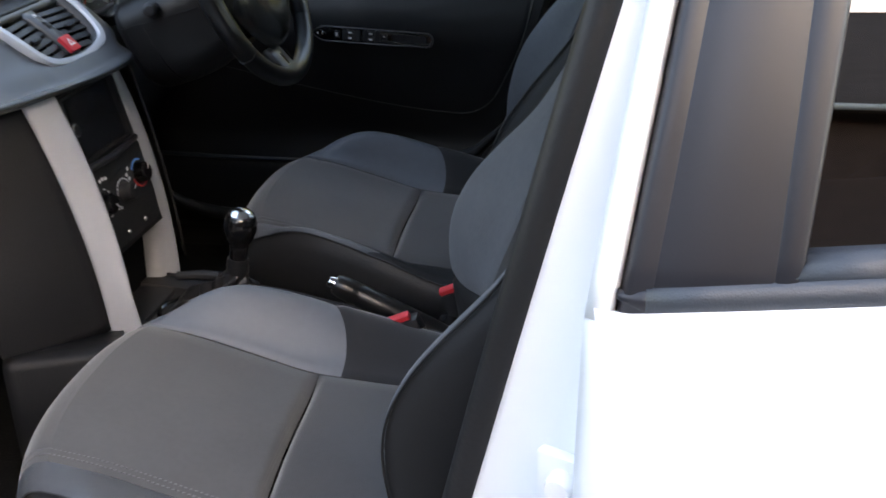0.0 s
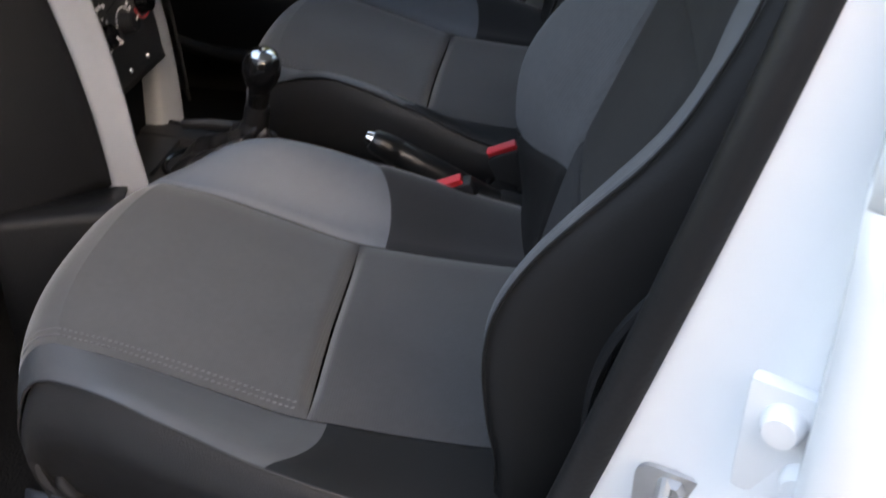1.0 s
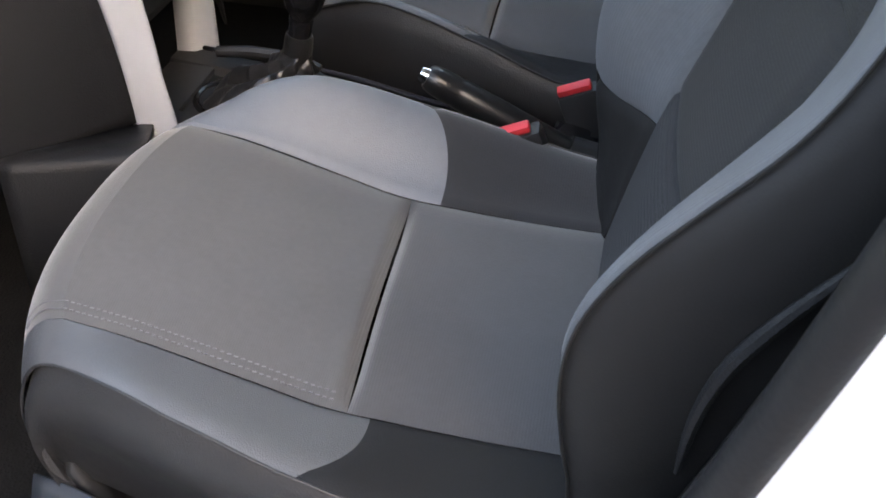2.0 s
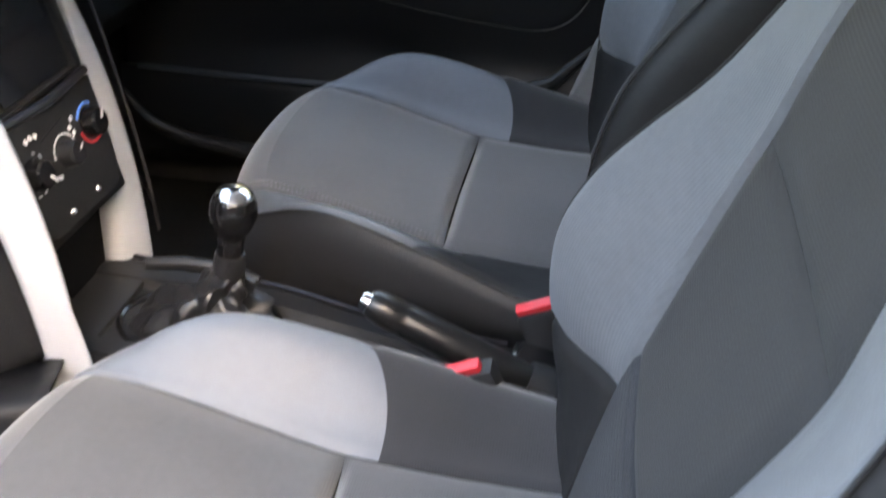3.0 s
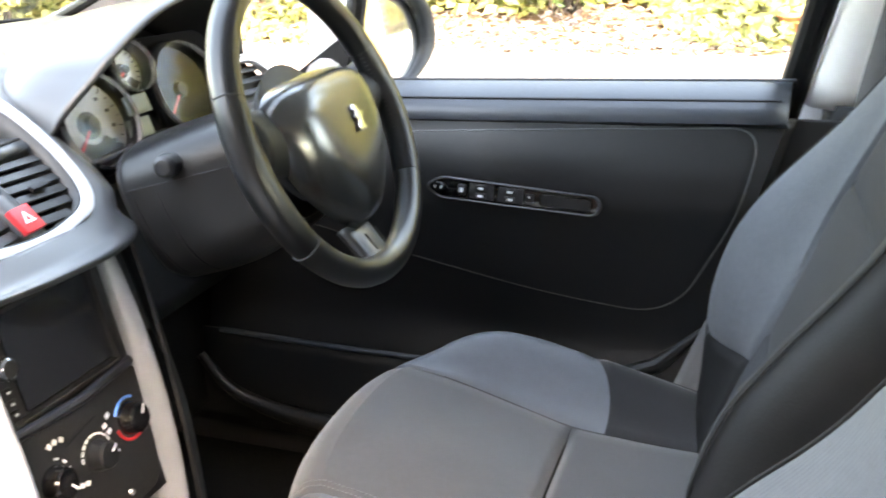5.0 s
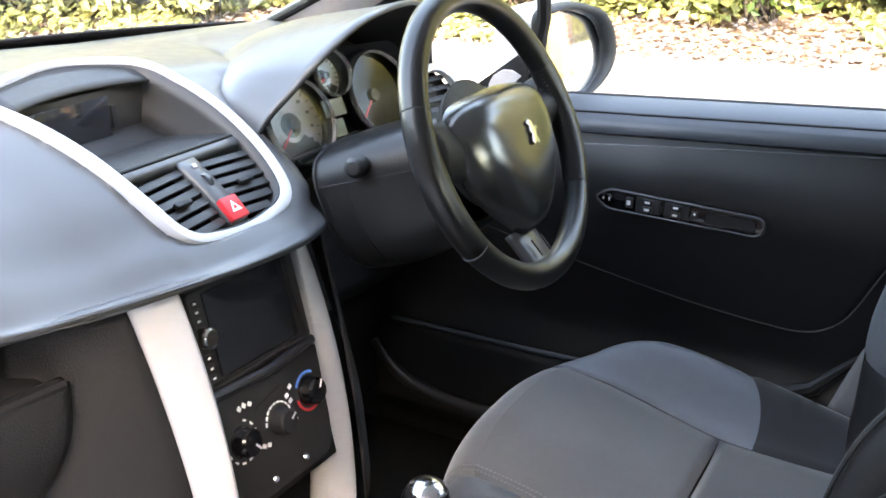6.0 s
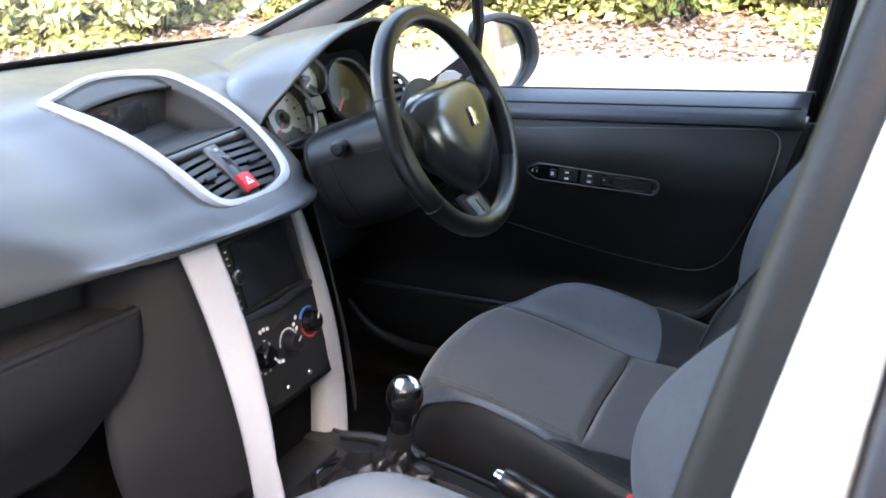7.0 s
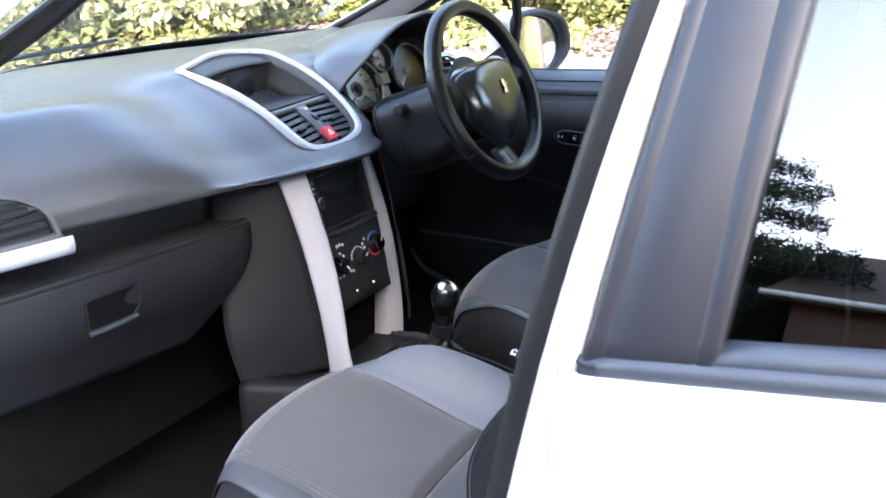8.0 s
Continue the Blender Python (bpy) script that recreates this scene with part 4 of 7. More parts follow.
part("mirror_knob", lathe([(0, 0.006), (0.008, 0.006), (0.0105, 0.003), (0.0105, 0), (0, 0)], swm @ pose(-0.112, 0.001, 0.008), 20), M_GLOSS, sw)
for bx in (-0.112 - 0.005, -0.112 + 0.005):
    part("mark", box((0.002, 0.006, 0.0006), swm @ pose(bx, 0.001, 0.0142), 0), M_WHITE, sw, smooth=False)
part("lock_rocker", box((0.013, 0.022, 0.008), swm @ pose(-0.074, 0.0, 0.010), 0.003), M_BLACK, sw)
part("mark", box((0.006, 0.009, 0.0006), swm @ pose(-0.074, 0.0, 0.0142), 0), M_WHITE, sw, smooth=False)
for bx in (-0.043, 0.004):
    part("switch_base", box((0.040, 0.030, 0.004), swm @ pose(bx, 0, 0.0085), 0.0015), M_BLACK, sw)
    for by in (-0.0075, 0.0075):
        part("window_switch", box((0.017, 0.012, 0.007), swm @ pose(bx, by, 0.011, 8 if by > 0 else -8), 0.002), M_BLACK, sw)
        part("mark", box((0.008, 0.0042, 0.0006), swm @ pose(bx, by, 0.0149), 0), M_WHITE, sw, smooth=False)
part("lock_button", box((0.013, 0.016, 0.004), swm @ pose(0.034, 0, 0.010), 0.002), M_BLACK, sw)
part("mark", box((0.003, 0.004, 0.0006), swm @ pose(0.034, 0.002, 0.0122), 0), M_WHITE, sw, smooth=False)
# map pocket
part("map_pocket", upward(rows_loft([[(x, 0.652 - 0.014 * math.sin(math.pi * k) + 0.02 * max(0, -x - 0.3), lerp(0.505 + 0.02 * max(0, -x - 0.2), 0.33, k)) for x in span(-0.62, 0.12, 16)] for k in span(0, 1, 8)]), Vector((0, -1, 0))), M_DOOR, door, "black map pocket", solid=0.006)
# Lip coloured lighter than the pocket, painting the gloss along its edge.
part("pocket_lip", tube([(x, 0.650 + 0.02 * max(0, -x - 0.3), 0.505 + 0.02 * max(0, -x - 0.2) + 0.03 * max(0, (x - 0.05)) ) for x in span(-0.47, 0.12, 14)], 0.005, 10), M_SLATE, door, "lip of the door pocket, lightened as its gloss")
part("rear_swell", tube([(x, 0.655, z) for x, z in ((0.02, 0.47), (0.12, 0.485), (0.2, 0.51), (0.27, 0.54), (0.33, 0.60))], [0.006, 0.012, 0.014, 0.012, 0.006], 10), M_DOOR, door)
part("speaker_bulge", tube([(lerp(-0.50, 0.0, t), 0.632 + 0.004 * t, curve([(0, 0.47), (0.08, 0.42), (0.2, 0.39), (0.4, 0.372), (1.0, 0.37)], t)) for t in span(0, 1, 28)], [0.004 + 0.012 * math.sin(math.pi * min(1.0, 0.1 + 0.8 * k / 28)) for k in range(29)], 14), M_DOOR, door)

# door mirror
mir = thing("door_mirror", (-0.2, 0.78, 0.93), "door mirror with black rim and white shell", "door mirror")
MC = Vector((-0.220, 0.853, 0.976))
mm = facing(MC, (0.22, 1, 0), (1, -0.22, 0.03))
mo = rounded([(0.140, -0.028), (0.118, 0.058), (0.0, 0.092), (-0.100, 0.082), (-0.098, -0.070), (0.055, -0.086)], [0.09, 0.09, 0.09, 0.025, 0.03, 0.07], 8)
mg = [(x * 0.80 - 0.014, y * 0.86 - 0.002) for x, y in mo]
rows = []
for f, d in ((0.0, 0.002), (0.06, 0.014), (0.25, 0.024), (0.6, 0.022), (0.9, 0.012), (1.0, 0.0)):
    rows.append([mm @ Vector((lerp(g[0], o[0], f), lerp(g[1], o[1], f), d)) for g, o in zip(mg, mo)])
part("rim", rows_loft(rows, loop_v=True), M_LOWER, mir, "charcoal plastic mirror rim", solid=0.003)
rows = []
for f, d in ((1.0, 0.0), (1.03, -0.03), (0.96, -0.07), (0.75, -0.10), (0.4, -0.115), (0.02, -0.118)):
    rows.append([mm @ Vector((x * f, y * f, d)) for x, y in mo])
part("shell", rows_loft(rows, loop_v=True), M_PAINT, mir, "white painted mirror shell")
gcx, gcy = sum(p[0] for p in mg) / len(mg), sum(p[1] for p in mg) / len(mg)
glass_m = mm @ pose(gcx, gcy, 0.006, -4.6, 0.8, 0)
rows = [[glass_m @ Vector(((x - gcx) * f, (y - gcy) * f, -((x - gcx) ** 2 + (y - gcy) ** 2) * f * f / 2.6)) for x, y in mg] for f in (1.02, 0.85, 0.7, 0.55, 0.4, 0.25, 0.1, 0.01)]
part("mirror_glass", upward(rows_loft(rows, loop_v=True), Vector((1, -0.22, 0.03))), M_MIRROR, mir, "convex mirror glass", keep=True)
part("mirror_foot", tube([(-0.285, 0.755, 0.925), (-0.295, 0.80, 0.935), (-0.295, 0.85, 0.945)], [0.035, 0.028, 0.026], 12), M_PAINT, mir, "white mirror foot")
part("corner_plate", slab(rounded([(-0.36, 0.92), (-0.235, 0.92), (-0.215, 1.02)], 0.01), 0.01, Matrix.Translation((0, 0.765, 0)) @ pose(0, 0, 0, 90, 0, 0)), M_BLACK, mir)

# driver's seat belt
belt = thing("seat_belt", (0.39, 0.68, 0.5), "grey seat belt webbing down the pillar", "seat belt")
part("webbing", upward(rows_loft([[Vector(p) + Vector((w, 0.006 * math.sin(p[2] * 60), 0.35 * w)) for w in (-0.026, -0.012, 0.0, 0.012, 0.026)] for p in ((0.298, 0.632, 0.470), (0.316, 0.630, 0.518), (0.334, 0.632, 0.565), (0.36, 0.640, 0.63), (0.41, 0.655, 0.72))]), Vector((0, -1, 0))), M_BELT, belt, solid=0.002)
part("anchor", box((0.03, 0.012, 0.06), pose(0.292, 0.634, 0.455, 0, 25, 0), 0.004), M_STEEL, belt)
belt2 = thing("shoulder_belt", (0.57, 0.70, 0.6), "black seat belt webbing hanging on the pillar", "seat belt")
part("webbing", upward(rows_loft([[Vector((lerp(0.505, 0.585, k), lerp(0.735, 0.655, k), lerp(0.80, 1.25, k))) + Vector((w, -0.02, 0)) for w in (-0.023, 0.023)] for k in span(0, 1, 6)]), Vector((0, -1, 0))), M_BELT, belt2, solid=0.002)

# ---- dashboard ----
dash = thing("dashboard", (-0.6, 0, 0.6), "slate soft-plastic dashboard with silver trim", "dashboard")
LIP_X = [(-0.80, -0.40), (-0.563, -0.321), (-0.40, -0.262), (-0.2, -0.212), (0.0, -0.200), (0.12, -0.212), (0.17, -0.240), (0.205, -0.290), (0.3, -0.32), (0.5, -0.34), (0.75, -0.36)]
LIP_Z = [(-0.80, 0.905), (-0.563, 0.898), (-0.3, 0.897), (-0.15, 0.890), (0.0, 0.878), (0.13, 0.872), (0.75, 0.87)]


def dash_fn(u, v):
    """Upper dashboard: u from the lower lip over the front to the windscreen, v across."""
    y = lerp(-0.76, 0.76, v)
    lx, lz = curve(LIP_X, y), curve(LIP_Z, y)
    far = -1.03 + 0.17 * (y / 0.72) ** 2
    rows = [(0.0, (lx - 0.022, lz - 0.004)), (0.03, (lx - 0.006, lz - 0.004)), (0.07, (lx, lz + 0.006)), (0.16, (lx - 0.002, lz + 0.034)), (0.3, (lx - 0.032, lz + 0.082)),
            (0.45, (lx - 0.09, lz + 0.128)), (0.6, (lx - 0.17, lz + 0.160)), (0.75, (lx - 0.28, 1.052)), (0.9, (lerp(lx, far, 0.75), 1.050)), (1.0, (far, 1.036))]
    k = min(1.0, max(0.0, (y - 0.165) / 0.08)) if y > 0 else 1.0
    dx = min(0.0, lx + 0.20) * k * k * (3 - 2 * k)
    d2 = dx * min(1.0, max(0.0, (y - 0.28) / 0.1)) if y > 0 else dx
    mid = [(0.0, (lx - 0.022, lz - 0.004)), (0.03, (lx - 0.006, lz - 0.005)), (0.07, (lx, lz + 0.002)), (0.16, (lx - 0.020, 0.887)), (0.3, (-0.272 + dx, 0.911)),
           (0.45, (-0.340 + dx, 0.967)), (0.6, (-0.442 + d2, 1.022)), (0.75, (-0.54 + d2, 1.052)), (0.9, (lerp(lx, far, 0.75), 1.052)), (1.0, (far, 1.036))]
    w = min(1.0, max(0.0, (0.46 - max(0.0, -y)) / 0.30))
    w = w * w * (3 - 2 * w)
    fall = 0.024 * min(1.0, max(0.0, (y + 0.1) / 0.5)) * min(1.0, max(0.0, (u - 0.6) / 0.25))
    a, b = (Vector((curve([(k, p[0]) for k, p in r], u), y, curve([(k, p[1]) for k, p in r], u))) for r in (rows, mid))
    swell = (1.0 if -0.12 < y < 0.0 else (lerp(1.0, 0.35, min(1.0, y / 0.12)) if y >= 0 else 1.0)) * math.exp(-(max(0.0, -0.10 - y) / 0.17 + max(0.0, y - 0.14) / 0.07) ** 2)
    up, down = min(1.0, max(0.0, (u - 0.12) / 0.16)), min(1.0, max(0.0, (0.96 - u) / 0.16))
    swell *= up * up * (3 - 2 * up) * down * down * (3 - 2 * down)
    return a.lerp(b, w) - Vector((0, 0, fall)) + Vector((0.0075, 0, 0.0085)) * swell


# centre pod frame: local x across to the driver, local y up the slope, z out of the arched face
pod_m = facing((-0.3734, 0.028, 0.9837), (-0.049, 0.999, 0), (0.7196, 0.0352, 0.6935))


def pod_at(x, y, z=0.0, rx=0, ry=0, rz=0):
    k = (y + 0.130) / 0.168
    return pod_m @ pose(x, y, 0.0302 * (1 - k * k), math.degrees(math.atan(-0.3595 * k)), 0, 0) @ pose(0, 0, z, rx, ry, rz)


po = rounded([(-0.098, -0.143), (0.0, -0.160), (0.100, -0.143), (0.120, -0.08), (0.134, 0.02), (0.131, 0.135), (0.02, 0.180), (-0.150, 0.142), (-0.122, 0.03), (-0.110, -0.08)], [0.04, 0.06, 0.04, 0.08, 0.1, 0.03, 0.1, 0.012, 0.1, 0.08], 7)
pi_ = [(x * 0.885 + 0.001, y * (0.945 if y > 0 else 0.915)) for x, y in po]


def inside(x, y, outline):
    hit = False
    for (x0, y0), (x1, y1) in zip(outline, outline[1:] + outline[:1]):
        if (y0 > y) != (y1 > y) and x < (x1 - x0) * (y - y0) / (y1 - y0) + x0:
            hit = not hit
    return hit


upper = upward(surf(dash_fn, 90, 150), Vector((0.5, 0, 1)))
inv = pod_m.inverted()
gone = [f for f in upper.faces if inside(*((inv @ f.calc_center_median()).xy * 1.03), po)]
gone += [f for f in upper.faces if 0.205 < f.calc_center_median().y < 0.60 and f.calc_center_median().z < 0.96 and f not in gone]
bmesh.ops.delete(upper, geom=gone, context="FACES")
part("upper_dash", upper, M_DASH, dash, "slate grained upper dashboard", solid=0.006)
part("dash_end_cover", rows_loft([[dash_fn(u, 0) for u in span(0, 1, 24)], [Vector((dash_fn(u, 0).x, -0.757, 0.72)) for u in span(0, 1, 24)]]), M_LOWER, dash, solid=0.006)

# glovebox and shelf
def gb_x(y):
    return curve([(-0.78, -0.37), (-0.55, -0.315), (-0.35, -0.28), (-0.22, -0.262)], y)


gb = thing("glovebox", (-0.33, -0.48, 0.6), "charcoal glovebox lid with recessed latch", "glovebox")
GB_END = [(0.60, -0.36), (0.645, -0.31), (0.70, -0.262), (0.76, -0.232), (0.815, -0.218)]


def gb_fn(u, v):
    z = lerp(0.815, 0.62, u)
    y0, y1 = -0.76, curve(GB_END, z)
    y = lerp(y0, y1, v)
    return Vector((gb_x(y) - 0.05 * u ** 2.2 + 0.012 * math.sin(math.pi * min(1, u * 1.4)) - 0.006 * (v > 0.985), y, z))


part("lid", upward(surf(gb_fn, 22, 40), Vector((1, 0, 0.2))), M_LOWER, gb, "charcoal lid", solid=0.012)
part("lid_top_edge", tube([gb_fn(0.0, v) + Vector((-0.006, 0, 0)) for v in span(0.02, 0.985, 30)], 0.008, 10), M_LOWER, gb)
lm = facing((-0.298, -0.515, 0.757), (0.14, 1, 0), (1, -0.14, -0.02))
lo = rounded([(-0.055, 0.024), (0.052, 0.026), (0.046, -0.014), (0.030, -0.028), (-0.055, -0.03)], 0.008)
part("latch", ring_band(lo, [(x * 0.93, y * 0.88) for x, y in lo], lm @ pose(0, 0, -0.002), 0.0035), M_LOWER, gb)
# Cup blackened for the recess's shade, lip below lightened for its highlight.
part("latch_cup", slab([(x * 0.93, y * 0.88) for x, y in lo], 0.002, lm @ pose(0, 0, -0.003)), M_VOID, gb, "latch cup painted black as recess shade")
part("latch_bar", tube([lm @ Vector((-0.056, -0.029, 0.006)), lm @ Vector((-0.01, -0.0285, 0.008)), lm @ Vector((0.032, -0.026, 0.006))], 0.004, 8), M_SLATE, gb, "lower lip of the latch, lightened as a highlight")
part("shelf_back", upward(rows_loft([[(curve(LIP_X, y) - 0.10, y, 0.90), (curve(LIP_X, y) - 0.12, y, 0.82), (gb_x(y) - 0.006, y, 0.812)] for y in span(-0.76, -0.232, 16)]), Vector((1, 0, 0))), M_BLACK, dash, "dark open shelf under the dashboard", solid=0.004)
part("lower_back", box((0.03, 1.40, 0.5), pose(-0.52, 0, 0.62), 0.004), M_CARPET, dash)
def blade(s, z):
    """A silver blade at height z: x and distance from the middle of its outer and of its inner edge."""
    d = z - 0.9
    if s < 0:
        xo, yo = -0.2467 - 0.3316 * d - 0.3751 * d * d, 0.1624 + 0.0925 * d + 0.1052 * d * d
        xi, yi = -0.2243 - 0.378 * d - 0.3439 * d * d, 0.1165 + 0.043 * d + 0.319 * d * d
    else:
        xo, yo = -0.2611 - 0.3054 * d - 0.3123 * d * d, 0.1263 - 0.1612 * d - 0.3856 * d * d
        xi, yi = -0.2584 - 0.2571 * d - 0.3349 * d * d, 0.1128 - 0.0337 * d - 0.2167 * d * d
    return xo, yo, xi, min(yi, yo - 0.006)


# flank of the centre stack beside the passenger
def stack_flank(u, v):
    z = lerp(0.875, 0.505, v)
    px0, py0 = blade(-1, z)[:2]
    px0, py0 = px0 - 0.004, -py0 + 0.002
    qx, qy = lerp(-0.34, -0.278, v), curve([(0.505, -0.276), (0.6, -0.285), (0.7, -0.27), (0.88, -0.24)], z)
    return Vector((lerp(px0, qx, u), lerp(py0, qy, u) - 0.01 * math.sin(math.pi * u), z))


part("stack_flank", upward(surf(stack_flank, 10, 20), Vector((0.3, -1, 0))), M_LOWER, dash, "charcoal side of the centre stack", solid=0.004)
part("stack_flank_far", upward(surf(lambda u, v: Vector((stack_flank(u, v).x, -stack_flank(u, v).y, stack_flank(u, v).z)), 10, 20), Vector((0.3, 1, 0))), M_BLACK, dash, solid=0.004)

# silver blades each side of the stack
for s in (-1, 1):
    rows = []
    for z in span(0.455, 0.884, 30):
        xo, yo, xi, yi = blade(s, z)
        face = [(xo - 0.012, yo - 0.006)] + [(lerp(xo, xi, k) + 0.004 * math.sin(math.pi * k) ** 0.5, lerp(yo, yi, k)) for k in (0.0, 0.06, 0.3, 0.6, 0.94, 1.0)] + [(xi - 0.030, yi - 0.006)]
        rows.append([(x, s * y, z) for x, y in face])
    part("silver_blade", rows_loft(rows), M_SILVER, dash, "satin silver trim blade", solid=0.002)

# centre pod with display recess and vents
pod = thing("centre_pod", (-0.372, 0, 0.95), "silver-ringed centre pod with display recess and vents", "dash pod")


def band(outer, inner, z0, thick, names, material, label):
    rows = []
    for f, h in ((0.0, -0.6), (0.03, 0.5), (0.15, 0.92), (0.5, 1.0), (0.85, 0.92), (0.97, 0.5), (1.0, -0.6)):
        rows.append([pod_at(lerp(o[0], i[0], f), lerp(o[1], i[1], f), z0 + h * thick).translation for o, i in zip(outer, inner)])
    return part(names, rows_loft(rows, loop_v=True), material, pod, label)


part("pod_collar", rows_loft([[pod_at(x * lerp(0.97, 1.04, k), y * lerp(0.97, 1.03, k), lerp(-0.002, -0.016, k ** 1.4)).translation for x, y in po] for k in span(0, 1, 5)], loop_v=True), M_DASH, pod, "slate edge round the pod")
band(po, pi_, 0.002, 0.008, "pod_ring", M_SILVER, "satin silver pod ring")
# Recess wall, hood and shelf: slate coloured darker to paint the hollow's shade.
part("recess_wall", rows_loft([[pod_at(x * k, y * lerp(1, k, 0.4), d).translation for x, y in pi_] for k, d in ((1.0, 0.004), (0.97, -0.015), (0.88, -0.045), (0.78, -0.075))], loop_v=True), M_BLACK, pod, "recess wall, blackened for shade", solid=0.002)
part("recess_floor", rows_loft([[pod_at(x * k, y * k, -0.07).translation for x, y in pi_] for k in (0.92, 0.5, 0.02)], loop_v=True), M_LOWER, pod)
part("display", box((0.120, 0.004, 0.055), pod_at(-0.022, 0.100, -0.040, -22), 0.002), M_SCREEN, pod, "dark display screen")
part("display_frame", box((0.24, 0.004, 0.075), pod_at(-0.005, 0.106, -0.046, -22), 0.002), M_BLACK, pod)
part("display_slot", box((0.008, 0.004, 0.028), pod_at(0.046, 0.101, -0.040, -22), 0.001), M_LOWER, pod)
part("display_hood", surf(lambda u, v: pod_at(lerp(-0.112, 0.104, v), lerp(0.160, 0.116, u) - 0.05 * (v - 0.5) ** 2, 0.003 - 0.006 * u).translation, 4, 14), M_BLACK, pod, "display hood, blackened for shade", solid=0.005)
part("display_shelf", surf(lambda u, v: pod_at(lerp(-0.096, 0.100, v), lerp(-0.030, 0.10, u), lerp(-0.001, -0.062, min(1, u * 1.5) ** 0.9)).translation, 14, 8), M_LOWER, pod, "shelf before the display, darkened for shade", solid=0.003)
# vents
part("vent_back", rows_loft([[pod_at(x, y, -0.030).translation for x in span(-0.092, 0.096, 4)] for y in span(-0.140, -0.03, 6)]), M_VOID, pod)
part("vent_bar", rows_loft([[pod_at(x, y, z).translation for x in span(-0.098, 0.102, 8)] for y, z in ((-0.026, -0.003), (-0.030, -0.001), (-0.036, -0.001), (-0.041, -0.003), (-0.042, -0.014))]), M_DASH, pod, "slate bar over the vents", solid=0.002)
part("vent_divider", rows_loft([[pod_at(0.003 + x * lerp(1.1, 0.95, k), lerp(-0.040, -0.138, k), z - 0.003).translation for x, z in ((-0.015, -0.02), (-0.015, 0.0), (-0.012, 0.003), (0.012, 0.003), (0.015, 0.0), (0.015, -0.02))] for k in span(0, 1, 8)]), M_DASH, pod, "slate vent divider", solid=0.002)
for side in (-1, 1):
    for k in range(6):
        yy = -0.052 - 0.0150 * k
        xa, xb = 0.017, curve([(-0.130, 0.064), (-0.12, 0.076), (-0.10, 0.090), (-0.05, 0.098)], yy)
        part("vent_slat", box((xb - xa, 0.011, 0.0026), pod_at(0.003 + side * (xa + xb) / 2, yy, -0.007, -14, 0, -side * 4), 0.0008), M_BLACK, pod)
    part("vent_tab", box((0.026, 0.008, 0.006), pod_at(0.003 + side * 0.055, -0.090, -0.002, -14, 0, 0), 0.002), M_LOWER, pod)
part("thumb_wheel", lathe([(0, -0.003), (0.011, -0.003), (0.011, 0.003), (0, 0.003)], pod_at(0.004, -0.074, -0.006) @ pose(0, 0, 0, 0, 90, 0), 18), M_SLATE, pod)
part("thumb_dot", box((0.006, 0.006, 0.003), pod_at(0.004, -0.052, 0.001), 0.001), M_SILVER, pod)
hz = part("hazard_button", box((0.028, 0.030, 0.010), pod_at(0.003, -0.119, 0.0, 2), 0.002), M_RED, pod, "red hazard button")
a3 = [(-0.008, -0.006), (0.008, -0.006), (0.0, 0.008)]
part("triangle_mark", ring_band(a3, [(x * 0.5, y * 0.5) for x, y in a3], pod_at(0.003, -0.119, 0.0052, 2), 0.0006), M_WHITE, hz, smooth=False)

# radio
radio = thing("car_radio", (-0.22, 0, 0.75), "black double-height touch-screen car radio", "radio")
RN = Vector((1, 0, 0.16)).normalized()


def stack(y, z, out=0.0):
    """A point on the sloping face of the centre stack."""
    x = curve([(0.60, -0.182), (0.69, -0.200), (0.75, -0.216), (0.87, -0.243)], z)
    return Vector((x, y, z)) + RN * out


rm = facing(stack(0, 0.805, 0), (0, 1, 0), (1, 0, 0.22))
part("radio_body", slab(rounded([(-0.088, -0.052), (0.088, -0.052), (0.088, 0.055), (-0.088, 0.055)], 0.004), 0.004, rm @ pose(0, 0, -0.006), 0.001), M_BLACK, radio)
part("radio_screen", slab(rounded([(-0.058, -0.046), (0.074, -0.046), (0.074, 0.05), (-0.058, 0.05)], 0.003), 0.002, rm @ pose(0, 0, -0.002)), M_SCREEN, radio, "glossy dark touch screen")
fo = rounded([(-0.088, -0.054), (0.088, -0.054), (0.088, 0.058), (-0.088, 0.058)], 0.005)
part("radio_frame", ring_band(fo, [(x * 0.93, y * 0.9) for x, y in fo], rm @ pose(0, 0, -0.003), 0.010), M_BLACK, radio, "black radio frame")
part("bezel_post", box((0.008, 0.106, 0.012), rm @ pose(0.078, 0, 0.002), 0.002), M_LOWER, radio)
part("volume_knob", lathe([(0, 0.016), (0.0085, 0.016), (0.0105, 0.013), (0.0115, 0.0), (0, 0)], rm @ pose(-0.074, 0.005, 0.0), 22), M_BLACK, radio)
part("knob_ring", lathe([(0.0088, 0.0163), (0.0112, 0.0148), (0.0118, 0.0118), (0.0108, 0.011)], rm @ pose(-0.074, 0.005, 0.0005), 22), M_CHROME, radio, "chrome knob ring")
for k, yy in enumerate((0.044, 0.034, 0.024, -0.018, -0.030, -0.041)):
    part("radio_button", box((0.013, 0.007, 0.005), rm @ pose(-0.074, yy, 0.0005), 0.0015), M_BLACK, radio)
    part("mark", box((0.004, 0.0022, 0.0006), rm @ pose(-0.074, yy, 0.0032), 0), M_WHITE, radio, smooth=False)
part("radio_lip", tube([stack(-0.088, 0.748, 0.004), stack(0, 0.745, 0.010), stack(0.088, 0.748, 0.004)], 0.006, 10), M_FILM, radio, "satin lip under the radio")

